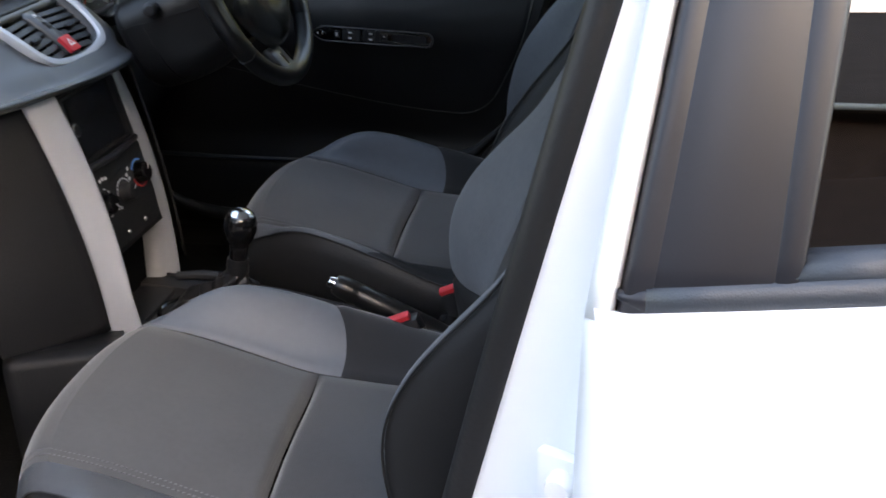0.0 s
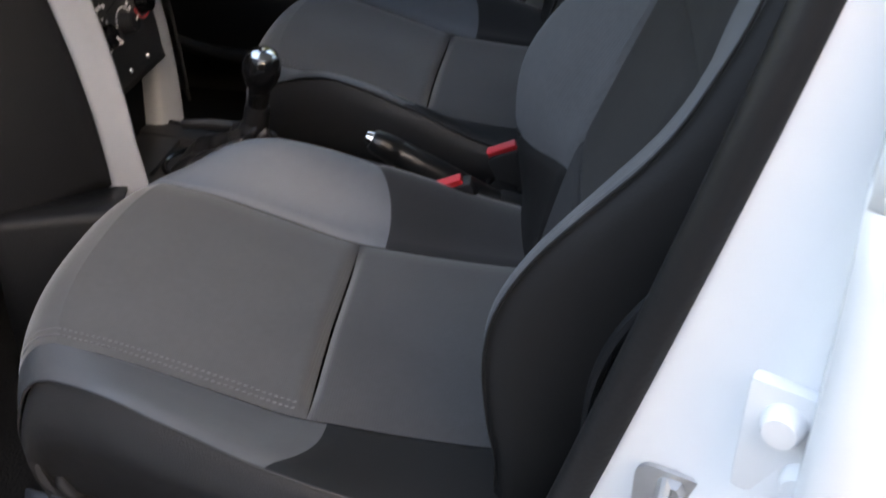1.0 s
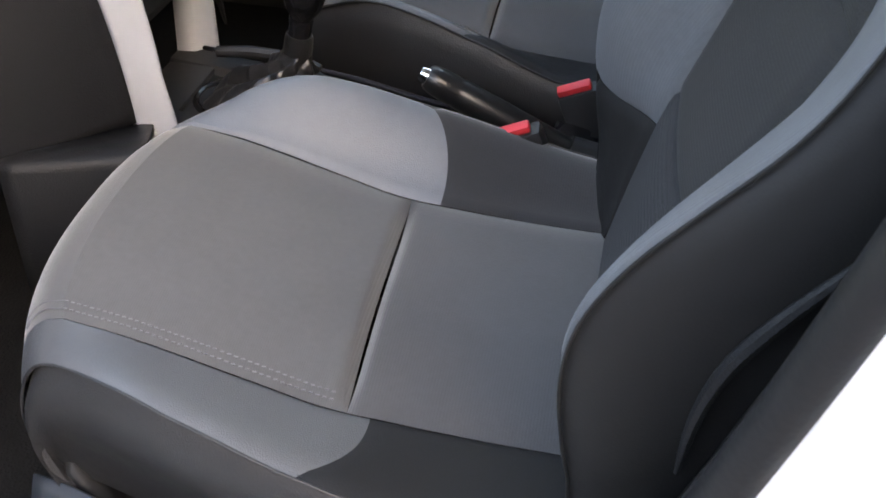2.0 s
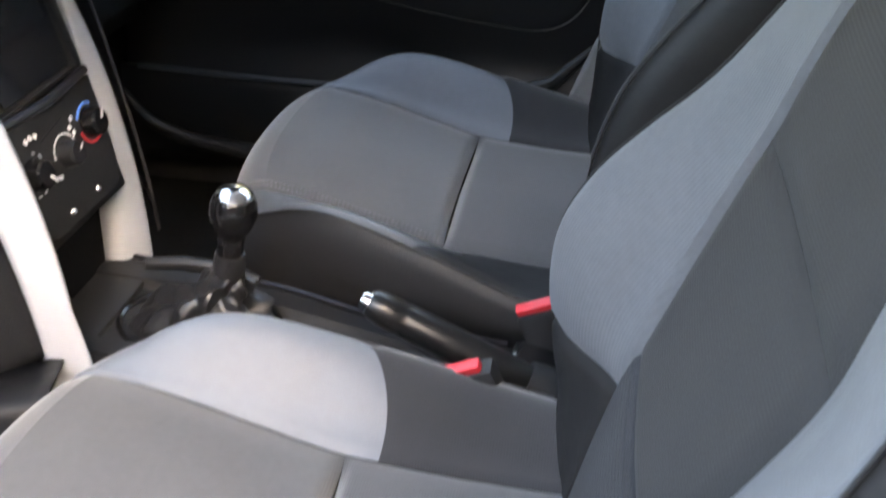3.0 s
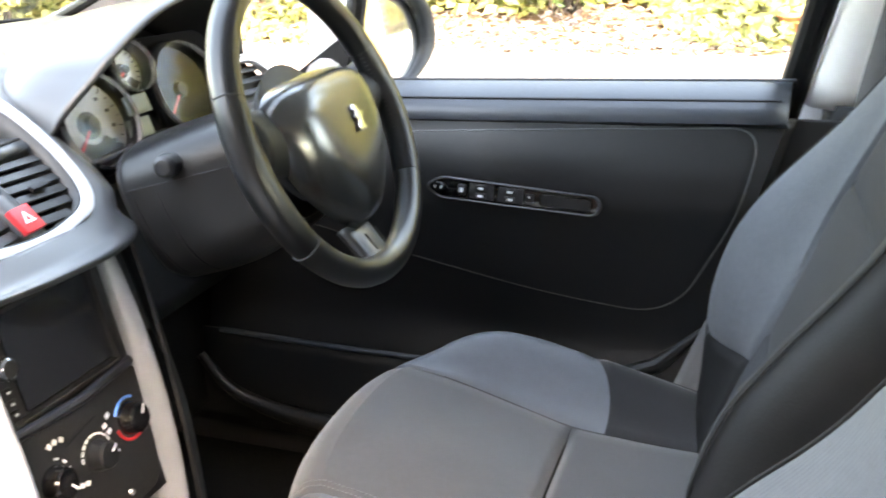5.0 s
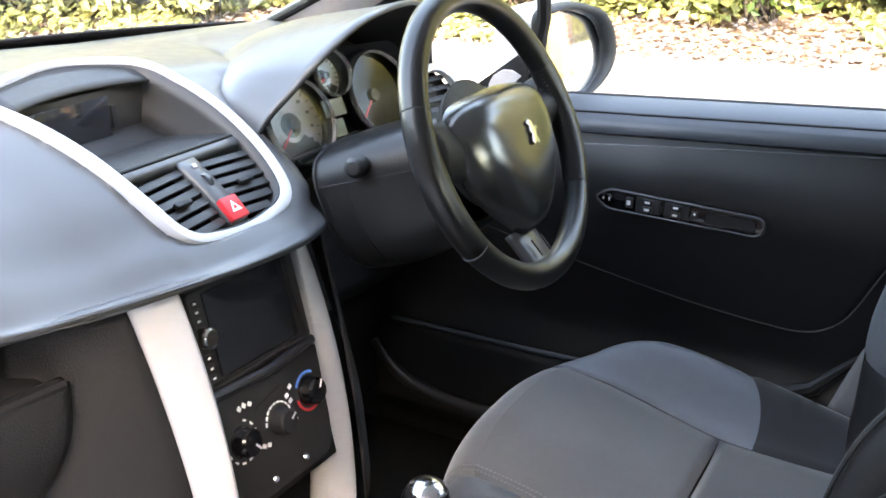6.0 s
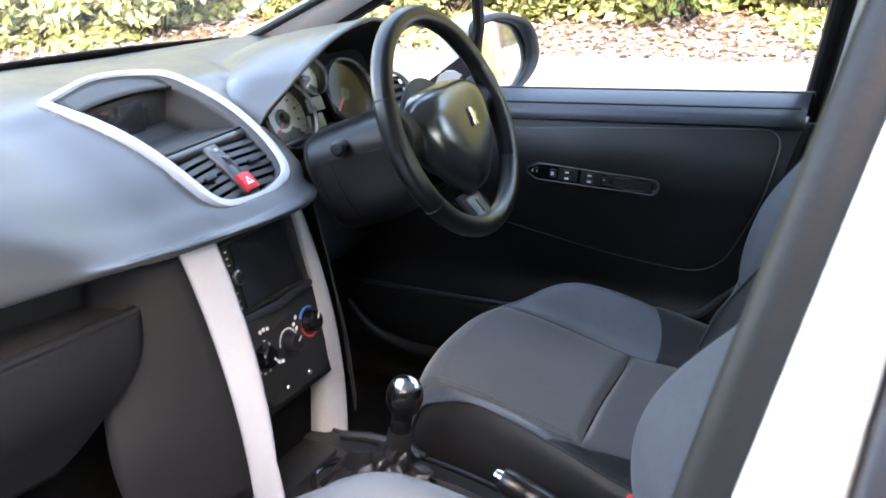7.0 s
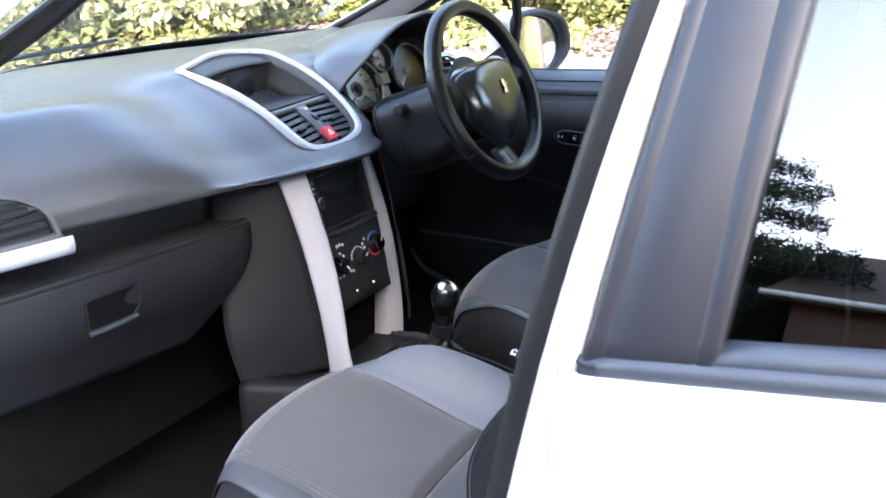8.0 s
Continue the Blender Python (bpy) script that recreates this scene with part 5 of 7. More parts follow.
# climate panel
clim = thing("climate_panel", (-0.2, 0, 0.61), "black heater panel with three rotary knobs", "heater control")
cn = Vector((1, 0, 0.21)).normalized()
cm = facing(stack(0, 0.675, 0.0), (0, 1, 0), cn)
part("climate_plate", slab(rounded([(-0.092, 0.068), (0.092, 0.068), (0.086, -0.03), (0.076, -0.066), (-0.076, -0.066), (-0.086, -0.03)], [0.004, 0.004, 0.02, 0.02, 0.02, 0.02]), 0.008, cm @ pose(0, 0, -0.006), 0.002), M_BLACK, clim, "black heater plate")
for k, (kx, ky, r) in enumerate(((-0.062, 0.012, 0.0185), (0.001, 0.008, 0.017), (0.060, 0.020, 0.0185))):
    kn = part("rotary_knob", lathe([(0, 0.017), (r * 0.72, 0.017), (r * 0.86, 0.0145), (r * 0.95, 0.004), (r, 0.002), (r, 0), (0, 0)], cm @ pose(kx, ky, 0.002), 28), M_GLOSS if k != 1 else M_LOWER, clim, "black rotary knob")
    part("pointer", box((0.0025, r * 0.55, 0.0012), cm @ pose(kx, ky, 0.019) @ pose(0, 0, 0, 0, 0, (-140, -60, -35)[k]) @ pose(0, r * 0.5, 0), 0.0004), M_WHITE, kn)
    if k < 2:
        for q in range(9 if k == 0 else 12):
            ang = radians((200 + q * 28) if k == 0 else (-30 + q * 18))
            part("scale_mark", box((0.0052, 0.0022, 0.0007), cm @ pose(kx + (r + 0.0052) * math.cos(ang), ky + (r + 0.0052) * math.sin(ang), 0.0023, 0, 0, math.degrees(ang) + 90), 0), M_WHITE, clim, smooth=False)
    else:
        for a0, a1, mt, nm in ((190, 330, M_RED, "red arc"), (60, 150, M_BLUE, "blue arc")):
            arc = [(kx + (r + 0.0045) * math.cos(radians(a)), ky + (r + 0.0045) * math.sin(radians(a))) for a in span(a0, a1, 16)]
            part("temperature_arc", tube([cm @ Vector((x, y, 0.0025)) for x, y in arc], 0.0017, 6), mt, clim, nm + " on the heater plate")
for ix, iy in ((-0.055, 0.048), (-0.047, 0.049), (-0.038, 0.047), (0.022, 0.030), (0.026, 0.022), (0.03, 0.038), (-0.032, -0.008), (-0.024, -0.010), (0.028, -0.002)):
    part("symbol", box((0.006, 0.005, 0.0006), cm @ pose(ix, iy, 0.0023, 0, 0, ix * 900), 0.0), M_WHITE, clim, smooth=False)
part("slider_slot", box((0.05, 0.002, 0.0008), cm @ pose(-0.01, 0.042, 0.0022, 0, 0, 10), 0), M_LOWER, clim)
for sx in (-0.028, 0.028):
    part("screw", lathe([(0, 0.003), (0.003, 0.003), (0.0045, 0.001), (0.0045, 0), (0, 0)], cm @ pose(sx, -0.051, 0.002), 14), M_CHROME, clim, "chrome screw head")
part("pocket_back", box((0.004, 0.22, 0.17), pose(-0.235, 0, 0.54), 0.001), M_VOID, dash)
part("stack_backing", rows_loft([[stack(y, z, -0.008) for y in (-0.09, 0, 0.09)] for z in span(0.60, 0.87, 8)]), M_BLACK, dash, solid=0.004)

# ---- instrument cluster and hood ----
clus = thing("instrument_cluster", (-0.33, 0.33, 0.9), "white-faced instrument cluster with chrome rings", "instruments")
HL = [(-0.352, 0.160, 0.957), (-0.340, 0.173, 0.972), (-0.325, 0.188, 0.998), (-0.305, 0.216, 1.028), (-0.290, 0.237, 1.053), (-0.275, 0.287, 1.086), (-0.270, 0.339, 1.103), (-0.280, 0.417, 1.108), (-0.300, 0.517, 1.099), (-0.325, 0.575, 1.065), (-0.345, 0.61, 1.00), (-0.35, 0.63, 0.94)]
HR = [(-0.356, 0.160, 0.940), (-0.378, 0.170, 0.950), (-0.420, 0.182, 0.972), (-0.460, 0.202, 0.986), (-0.498, 0.240, 0.996), (-0.550, 0.31, 1.004), (-0.605, 0.38, 1.006), (-0.645, 0.46, 1.006), (-0.65, 0.54, 1.002), (-0.60, 0.62, 0.985), (-0.50, 0.66, 0.96), (-0.42, 0.67, 0.92)]


def hood_fn(u, v):
    k = v * (len(HL) - 1)
    a = Vector([curve([(i, p[c]) for i, p in enumerate(HL)], k) for c in range(3)])
    b = Vector([curve([(i, p[c]) for i, p in enumerate(HR)], k) for c in range(3)])
    p = a.lerp(b, u)
    p.z += 0.020 * math.sin(math.pi * u ** 1.5) * min(1.0, 5 * v) * min(1.0, 6 - 6 * v)
    if u < 0.03:
        p.z -= 0.004
    return p


part("hood", upward(surf(hood_fn, 28, 96), Vector((0, 0, 1))), M_DASH, dash, "slate instrument hood", solid=0.005)
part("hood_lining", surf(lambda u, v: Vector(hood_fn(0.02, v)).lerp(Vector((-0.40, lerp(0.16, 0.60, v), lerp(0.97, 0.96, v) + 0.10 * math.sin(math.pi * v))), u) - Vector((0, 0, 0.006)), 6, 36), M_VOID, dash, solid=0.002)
cl_n = Vector((0.93, -0.10, 0.36)).normalized()
part("back_plate", slab(rounded([(-0.125, -0.085), (0.20, -0.085), (0.20, 0.075), (-0.07, 0.085), (-0.125, 0.03)], 0.03), 0.006, facing((-0.365, 0.335, 0.965), (0.12, 1, 0), cl_n)), M_VOID, clus, "black cluster back plate")
for gx_, gyy, gz, r, tag in ((-0.342, 0.259, 0.966, 0.057, "rev counter"), (-0.334, 0.438, 0.973, 0.060, "speedometer"), (-0.350, 0.345, 1.016, 0.032, "fuel gauge")):
    gm = facing((gx_, gyy, gz), (0.12, 1, 0), cl_n)
    g = part("gauge", lathe([(0, -0.034), (r * 1.0, -0.034), (r * 1.0, -0.018), (0, -0.018)], gm, 40), M_DIAL, clus, "pale dial of the " + tag)
    part("ring", lathe([(r * 1.0, 0.002), (r * 1.005, 0.007), (r * 1.022, 0.010), (r * 1.042, 0.008), (r * 1.052, 0.0)], gm, 56), M_RING, g, "chrome gauge ring")
    part("barrel", lathe([(r * 0.985, -0.018), (r * 0.99, 0.002), (r * 1.07, 0.001), (r * 1.16, -0.012), (r * 1.18, -0.034)], gm, 40), M_GLOSS, g, "gloss black cup round the dial")
    part("dial_centre", lathe([(0, -0.0168), (r * 0.30, -0.0168), (r * 0.30, -0.0178), (0, -0.0178)], gm, 32), M_DIAL_DARK, g)
    # Dark reflection over the dial's lower part, painted as a black sector.
    part("dial_reflection", slab([(r * 0.93 * math.cos(radians(a)), r * 0.93 * math.sin(radians(a))) for a in span(222, 318, 18)] + [(r * 0.42 * math.cos(radians(a)), r * 0.42 * math.sin(radians(a))) for a in span(318, 222, 10)], 0.0012, gm @ pose(0, 0, -0.0178)), M_DIAL_DARK, g, "black sector painted as a reflection on the dial")
    lens = part("lens", lathe([(0, 0.0030), (r * 0.5, 0.0022), (r * 0.98, -0.001), (r * 0.98, -0.002), (r * 0.5, 0.0012), (0, 0.0020)], gm, 40), M_LENS, g, "clear domed lens")
    lens.visible_shadow = False
    part("hub_cap", lathe([(0, -0.006), (r * 0.15, -0.007), (r * 0.19, -0.014), (0, -0.014)], gm, 20), M_BLACK, g)
    part("needle", box((r * 0.85, 0.0026, 0.0015), gm @ pose(0, 0, -0.0115) @ pose(0, 0, 0, 0, 0, 222) @ pose(r * 0.38, 0, 0), 0.0005), M_RED, g, "red needle")
    for q in range(19):
        ang = radians(-40 + q * 260 / 18)
        part("dial_mark", box((0.007 if q % 2 == 0 else 0.004, 0.0014, 0.0005), gm @ pose(r * 0.88 * math.cos(ang), r * 0.88 * math.sin(ang), -0.0174, 0, 0, math.degrees(ang)), 0), M_BLACK, g, smooth=False)
        if q % 2 == 0 and r > 0.04:
            part("figure_bar", box((0.0065, 0.0042, 0.0005), gm @ pose(r * 0.68 * math.cos(ang), r * 0.68 * math.sin(ang), -0.0174), 0), M_DIAL_DARK, g, smooth=False)
for lz in (0.985, 0.955):
    part("lcd_window", box((0.042, 0.024, 0.003), facing((-0.335, 0.327, lz - 0.012), (0.12, 1, 0), cl_n), 0.001), M_LCD, clus, "grey-green display window")

# side vent with a silver rim beyond the wheel
sv = thing("side_vent", (-0.33, 0.60, 0.94), "round side air vent with silver rim", "air vent")
svm = facing((-0.318, 0.572, 0.940), (0.2, 1, 0), (1, -0.25, 0.3))
part("vent_rim", lathe([(0.042, 0.0), (0.045, 0.008), (0.052, 0.008), (0.056, 0.0), (0.056, -0.02)], svm, 32), M_SILVER, sv, "silver vent rim")
for k in range(5):
    hw = math.sqrt(max(0.0, 0.042**2 - (0.016 * (k - 2)) ** 2))
    part("vent_slat", box((2 * hw, 0.009, 0.003), svm @ pose(0, 0.016 * (k - 2), -0.002, -30), 0.001), M_BLACK, sv)
part("vent_back", lathe([(0, -0.02), (0.05, -0.02), (0.05, -0.024), (0, -0.024)], svm, 24), M_BLACK, sv)
# passenger end vent
ev = thing("end_vent", (-0.36, -0.66, 0.9), "oval end air vent with silver lower rim", "air vent")
evm = facing((-0.338, -0.665, 0.925), (0.30, 1, 0), (1, -0.30, 0.25))
eo = rounded([(-0.085, -0.035), (0.085, -0.035), (0.075, 0.01), (0.02, 0.048), (-0.085, 0.05)], [0.01, 0.006, 0.03, 0.04, 0.03], 6)
part("vent_rim", ring_band(eo, [(x * 0.86, y * 0.8 + 0.003) for x, y in eo], evm, 0.010), M_DASH, ev)
part("silver_strip", rows_loft([[evm @ Vector((x, y, d + 0.004)) for y, d in ((-0.034, 0.006), (-0.045, 0.009), (-0.056, 0.003), (-0.060, -0.006))] for x in span(-0.10, 0.095, 10)]), M_SILVER, ev, "satin silver strip", solid=0.002)
part("vent_back", slab([(x * 0.9, y * 0.85) for x, y in eo], 0.002, evm @ pose(0, 0, -0.012)), M_BLACK, ev)
for k in range(5):
    yy = -0.022 + 0.0125 * k
    part("vent_slat", box((0.14 - 0.012 * max(0, k - 2), 0.010, 0.003), evm @ pose(-0.004 - 0.008 * max(0, k - 2), yy, 0.001, -35), 0.001), M_LOWER, ev)
part("vent_tab", box((0.016, 0.008, 0.006), evm @ pose(0.05, 0.018, 0.006, -30), 0.002), M_FILM, ev)
text_on("AIRBAG", 0.0125, facing((-0.3105, -0.524, 0.9165), (0.25, 1, 0), (1, -0.25, 0.18)), M_BLACK, dash, "airbag_lettering")

M_COWL = mat("cowl_plastic", (0.0085, 0.0088, 0.0095), 0.30, spec=0.25, bump=0.2, bump_scale=500)

# ---- steering wheel and column ----
WC = Vector((-0.055, 0.290, 0.966))
wn_ = Vector((math.cos(0.386), 0.02, math.sin(0.386))).normalized()
wm = facing(WC, (0, 1, 0), wn_)
WR = 0.177
wheel = thing("steering_wheel", WC, "black leather four-spoke steering wheel", "steering wheel")


def rim_arc(a0, a1, n, r_tube, grip=0.0):
    pts, rad = [], []
    for a in span(a0, a1, n):
        k = WR - 0.006 * max(0.0, -math.sin(radians(a))) ** 2
        pts.append(wm @ Vector((k * math.cos(radians(a)), k * math.sin(radians(a)), 0)))
        t = (a - a0) / (a1 - a0)
        rad.append(r_tube + grip * math.sin(math.pi * t) ** 0.5)
    return tube(pts, rad, 18)


for a0, a1, g, nm in ((22, 158, 0.0, "rim_top"), (158, 214, 0.0012, "rim_grip"), (214, 326, 0.0, "rim_bottom"), (326, 382, 0.0012, "rim_grip")):
    part(nm, rim_arc(a0 + 0.25, a1 - 0.25, 40, 0.0168, g), M_LEATHER, wheel, "black stitched leather rim")
for a in (22, 158, 214, 326):
    p = wm @ Vector((WR * math.cos(radians(a)), WR * math.sin(radians(a)), 0))
    d = (wm.to_3x3() @ Vector((-math.sin(radians(a)), math.cos(radians(a)), 0)))
    part("rim_seam", lathe([(0.0160, -0.0012), (0.0173, -0.0006), (0.0173, 0.0006), (0.0160, 0.0012)], facing(p, (0, 0, 1), d), 20), M_SEAM, wheel)
for a0, a1 in ((158, 214), (326, 382)):
    bm = bmesh.new()
    for a in span(a0 + 2, a1 - 2, 26):
        c, s_ = math.cos(radians(a)), math.sin(radians(a))
        box((0.0045, 0.0011, 0.0011), wm @ Matrix.Translation(((WR - 0.0172) * c, (WR - 0.0172) * s_, 0.003)) @ pose(0, 0, 0, 0, 90, 0) @ pose(0, 0, 0, 35, 0, 0), 0, bm)
    part("rim_stitching", bm, M_SEAM, wheel, smooth=False)


def pad_fn(u, v):
    """Airbag cover, a rounded shield narrowing downwards."""
    a = 2 * math.pi * v
    ca, sa = math.cos(a), math.sin(a)
    h = 0.060 if sa > 0 else 0.124
    w = 0.116 - 0.030 * max(0, -sa)
    e = 0.55
    x = w * math.copysign(abs(ca) ** e, ca)
    y = h * math.copysign(abs(sa) ** e, sa)
    if sa < 0:
        x *= 1 - 0.52 * abs(sa) ** 1.3
    r = min(1, u * 1.02)
    dome = 0.034 * (1 - r**5) ** 0.6 if r < 1 else 0
    return wm @ Vector((x * r, y * r + 0.004, -0.008 + dome + 0.012 * (1 - r * r)))


pb = surf(pad_fn, 18, 56, loop_v=True)
bmesh.ops.remove_doubles(pb, verts=pb.verts, dist=1e-5)
part("airbag_cover", pb, M_AIRBAG, wheel, "grained black airbag cover")
for sx in (-1, 1):
    part("upper_spoke", rows_loft([[wm @ Vector((sx * lerp(0.070, 0.168, t), lerp(0.004, 0.016, t) + w * lerp(0.034, 0.024, t), lerp(-0.028, -0.004, t) + 0.012 * (1 - w * w))) for w in span(-1, 1, 8)] for t in span(0, 1, 8)]), M_LOWER, wheel, "black upper spoke", solid=0.014)
part("lower_spoke", rows_loft([[wm @ Vector((w * lerp(0.030, 0.028, t), lerp(-0.112, -0.166, t), lerp(-0.020, -0.002, t) + 0.006 * (1 - w * w))) for w in span(-1, 1, 8)] for t in span(0, 1, 8)]), M_SPOKE, wheel, "satin graphite lower spoke", solid=0.012)
for k in (-0.3, 0.35):
    part("spoke_groove", tube([wm @ Vector((k * 0.04, -0.128, -0.004)), wm @ Vector((k * 0.037, -0.150, 0.003))], 0.0014, 6), M_BLACK, wheel)
# plain badge shape
bdg = wm @ pose(0.002, -0.004, 0.0390)
part("badge", slab([(-0.006, -0.015), (0.001, -0.012), (0.006, -0.016), (0.008, -0.012), (0.004, -0.006), (0.006, 0.0), (0.013, 0.004), (0.008, 0.007), (0.004, 0.006), (0.003, 0.013), (-0.004, 0.016), (-0.008, 0.011), (-0.003, 0.008), (-0.008, 0.003), (-0.004, -0.003), (-0.008, -0.010)], 0.003, bdg, 0.0005), M_CHROME, wheel, "chrome badge")
part("hub_boss", lathe([(0.05, -0.06), (0.075, -0.045), (0.085, -0.03), (0.06, -0.02), (0, -0.02)], wm, 32), M_BLACK, wheel)

col = thing("steering_column", (-0.2, 0.29, 0.85), "black plastic steering column cowl with stalks", "column cowl")


def cowl_fn(u, v):
    a = 2 * math.pi * v
    end = curve([(0, 0.93), (0.04, 0.985), (0.09, 1.0), (0.86, 1.0), (0.93, 0.985), (0.97, 0.94), (1.0, 0.86)], u)
    w = curve([(0, 0.082), (0.5, 0.106), (1.0, 0.122)], u) * end
    h = (curve([(0, 0.062), (0.5, 0.068), (1.0, 0.072)], u) if math.sin(a) > 0 else curve([(0, 0.082), (0.4, 0.100), (1.0, 0.104)], u)) * end
    x = w * math.copysign(abs(math.cos(a)) ** 0.55, math.cos(a))
    y = h * math.copysign(abs(math.sin(a)) ** 0.62, math.sin(a)) - 0.012 + 0.010 * u
    return wm @ Vector((x, y, lerp(-0.050, -0.215, u)))


part("cowl", surf(cowl_fn, 40, 64, loop_v=True), M_COWL, col, "charcoal column cowl", solid=0.004)
part("cowl_seam", tube([cowl_fn(u, 0.49 - 0.02 * u) + Vector((0, -0.0004, 0)) for u in span(0.10, 0.96, 20)], 0.0006, 6), M_COWL, col)
for us, dv in ((0.88, 0.20), (0.70, 0.18)):
    part("cowl_rib", tube([cowl_fn(us - 0.05 * k, 0.485 + dv * k) for k in span(0, 1, 16)], [0.0004 + 0.0012 * math.sin(math.pi * min(1.0, k / 12)) for k in range(17)], 6), M_COWL, col)
part("cowl_lip", tube([cowl_fn(0.955, v) for v in span(0.12, 0.60, 40)], 0.0016, 6), M_LOWER, col)
SK = Vector((-0.188, 0.169, 0.945))
part("stalk", tube([SK + Vector((-0.04, 0.09, -0.02)), SK + Vector((-0.015, 0.04, -0.008)), SK + Vector((0, 0.004, 0))], [0.0105, 0.0105, 0.0095], 14), M_BLACK, col, "black wiper stalk")
part("stalk_tip", lathe([(0, 0.016), (0.008, 0.015), (0.0125, 0.010), (0.0135, 0.0), (0.0125, -0.012), (0, -0.014)], facing(SK, (0, 0, 1), (0.25, -1, 0.1)), 22), M_BLACK, col, "rounded stalk end")
part("far_stalk", tube([WC + Vector((-0.07, 0.09, 0.0)), WC + Vector((-0.06, 0.16, 0.02)), WC + Vector((-0.05, 0.205, 0.03))], [0.008, 0.008, 0.011], 12), M_BLACK, col)
part("cluster_apron", upward(surf(lambda u, v: Vector((lerp(-0.318, -0.362, u) - 0.03 * v, lerp(0.175, 0.64, v), lerp(0.926, 0.880, u))), 6, 14), Vector((1, 0, 0))), M_BLACK, dash, "black apron under the instruments", solid=0.006)
part("driver_kneepad", upward(surf(lambda u, v: Vector((lerp(-0.36, -0.46, u), lerp(0.17, 0.72, v), lerp(0.885, 0.60, u))), 8, 12), Vector((1, 0, 0))), M_BLACK, dash, "black knee panel under the dashboard", solid=0.01)

# ---- tunnel console, gear lever, handbrake ----
tun = thing("tunnel_console", (0.1, 0, 0.27), "black plastic tunnel console between the seats", "console")


def tun_fn(u, v):
    x = lerp(-0.25, 0.60, u)
    t = v * 2 - 1
    w = curve([(-0.25, 0.105), (-0.05, 0.088), (0.12, 0.066), (0.6, 0.066)], x)
    zt = curve([(-0.25, 0.475), (-0.10, 0.468), (0.05, 0.462), (0.15, 0.447), (0.3, 0.435), (0.6, 0.43)], x)
    k = abs(t)
    y = w * math.copysign(min(1, k * 1.6) ** 0.9, t)
    z = zt + (0.010 if 0.35 < k < 0.62 else 0.0) if k < 0.62 else lerp(zt + 0.006, 0.26, (k - 0.62) / 0.38)
    return Vector((x, y * (1 if k < 0.62 else 1 + 0.25 * (k - 0.62)), z))


part("console_shell", upward(surf(tun_fn, 40, 40), UP), M_BLACK, tun, "black console shell", solid=0.004)
part("console_edge", tube([(x, curve([(-0.25, 0.105), (-0.05, 0.090), (0.12, 0.070), (0.6, 0.070)], x), curve([(-0.25, 0.486), (-0.10, 0.480), (0.05, 0.474), (0.15, 0.459), (0.3, 0.446)], x)) for x in span(-0.22, 0.30, 24)], 0.0035, 8), M_FILM, tun, "satin console edge")
part("front_tray", box((0.10, 0.16, 0.012), pose(-0.215, 0.0, 0.474), 0.005), M_BLACK, tun)
part("tray_lip", tube([(-0.165, 0.070, 0.498), (-0.12, 0.080, 0.498), (-0.055, 0.088, 0.492), (-0.02, 0.085, 0.482)], [0.008, 0.009, 0.008, 0.005], 10), M_BLACK, tun, "raised black rim of the front tray")
for k, (bx, byy) in enumerate(((0.335, 0.012), (0.375, 0.0))):
    part("rear_clip", box((0.05, 0.07, 0.03), pose(bx, byy, 0.452 - 0.01 * k, 0, 12, 0), 0.008), M_GLOSS, tun)
part("shoulder_panel", rows_loft([[Vector((lerp(-0.280, -0.128, t), lerp(-0.276, -0.217, t), 0.517)) + Vector((0.36, -0.93, 0)) * d + Vector((0, 0, h)) for d, h in ((-0.02 - 0.07 * t, -0.002 - 0.016 * t), (-0.01, 0.0), (0.006, 0.0), (0.012, -0.003), (0.014, -0.010), (0.018, -0.06), (0.030, -0.245))] for t in span(0, 1, 10)]), M_LOWER, tun, "charcoal shoulder panel beside the console", solid=0.005)

gear = thing("gear_lever", (-0.06, 0.01, 0.46), "gear lever with chrome-capped ball and leather gaiter", "gear lever")
KT = Vector((0.0, 0.0, 0.640))
axis = Vector((0.20, -0.02, 1)).normalized()
gm = facing(KT - axis * 0.012, (1, 0, 0), axis)
part("knob", lathe([(0, -0.075), (0.0135, -0.075), (0.0150, -0.06), (0.0150, -0.040), (0.0155, -0.034), (0.014, -0.031), (0.0155, -0.028), (0.0225, -0.016), (0.0272, 0.0), (0.0268, 0.012), (0.0235, 0.022), (0.020, 0.026), (0, 0.026)], gm, 36), M_GLOSS, gear, "black ball knob")
part("knob_cap", lathe([(0.0215, 0.0225), (0.0205, 0.0275), (0.015, 0.0325), (0.008, 0.0345), (0, 0.035)], gm, 32), M_CHROME, gear, "chrome knob cap")
cap_m = gm @ pose(0, 0, 0.0346)
for lx_ in (-0.007, 0, 0.007):
    part("gate_mark", box((0.0016, 0.012, 0.0008), cap_m @ pose(lx_, 0, -0.0012), 0), M_BLACK, gear, smooth=False)
part("gate_mark", box((0.0156, 0.0016, 0.0008), cap_m @ pose(0, 0, -0.0006), 0), M_BLACK, gear, smooth=False)
part("collar", lathe([(0.0165, -0.085), (0.0188, -0.08), (0.0182, -0.060), (0.0165, -0.054), (0.0, -0.054)], gm, 28), M_GAITER, gear)


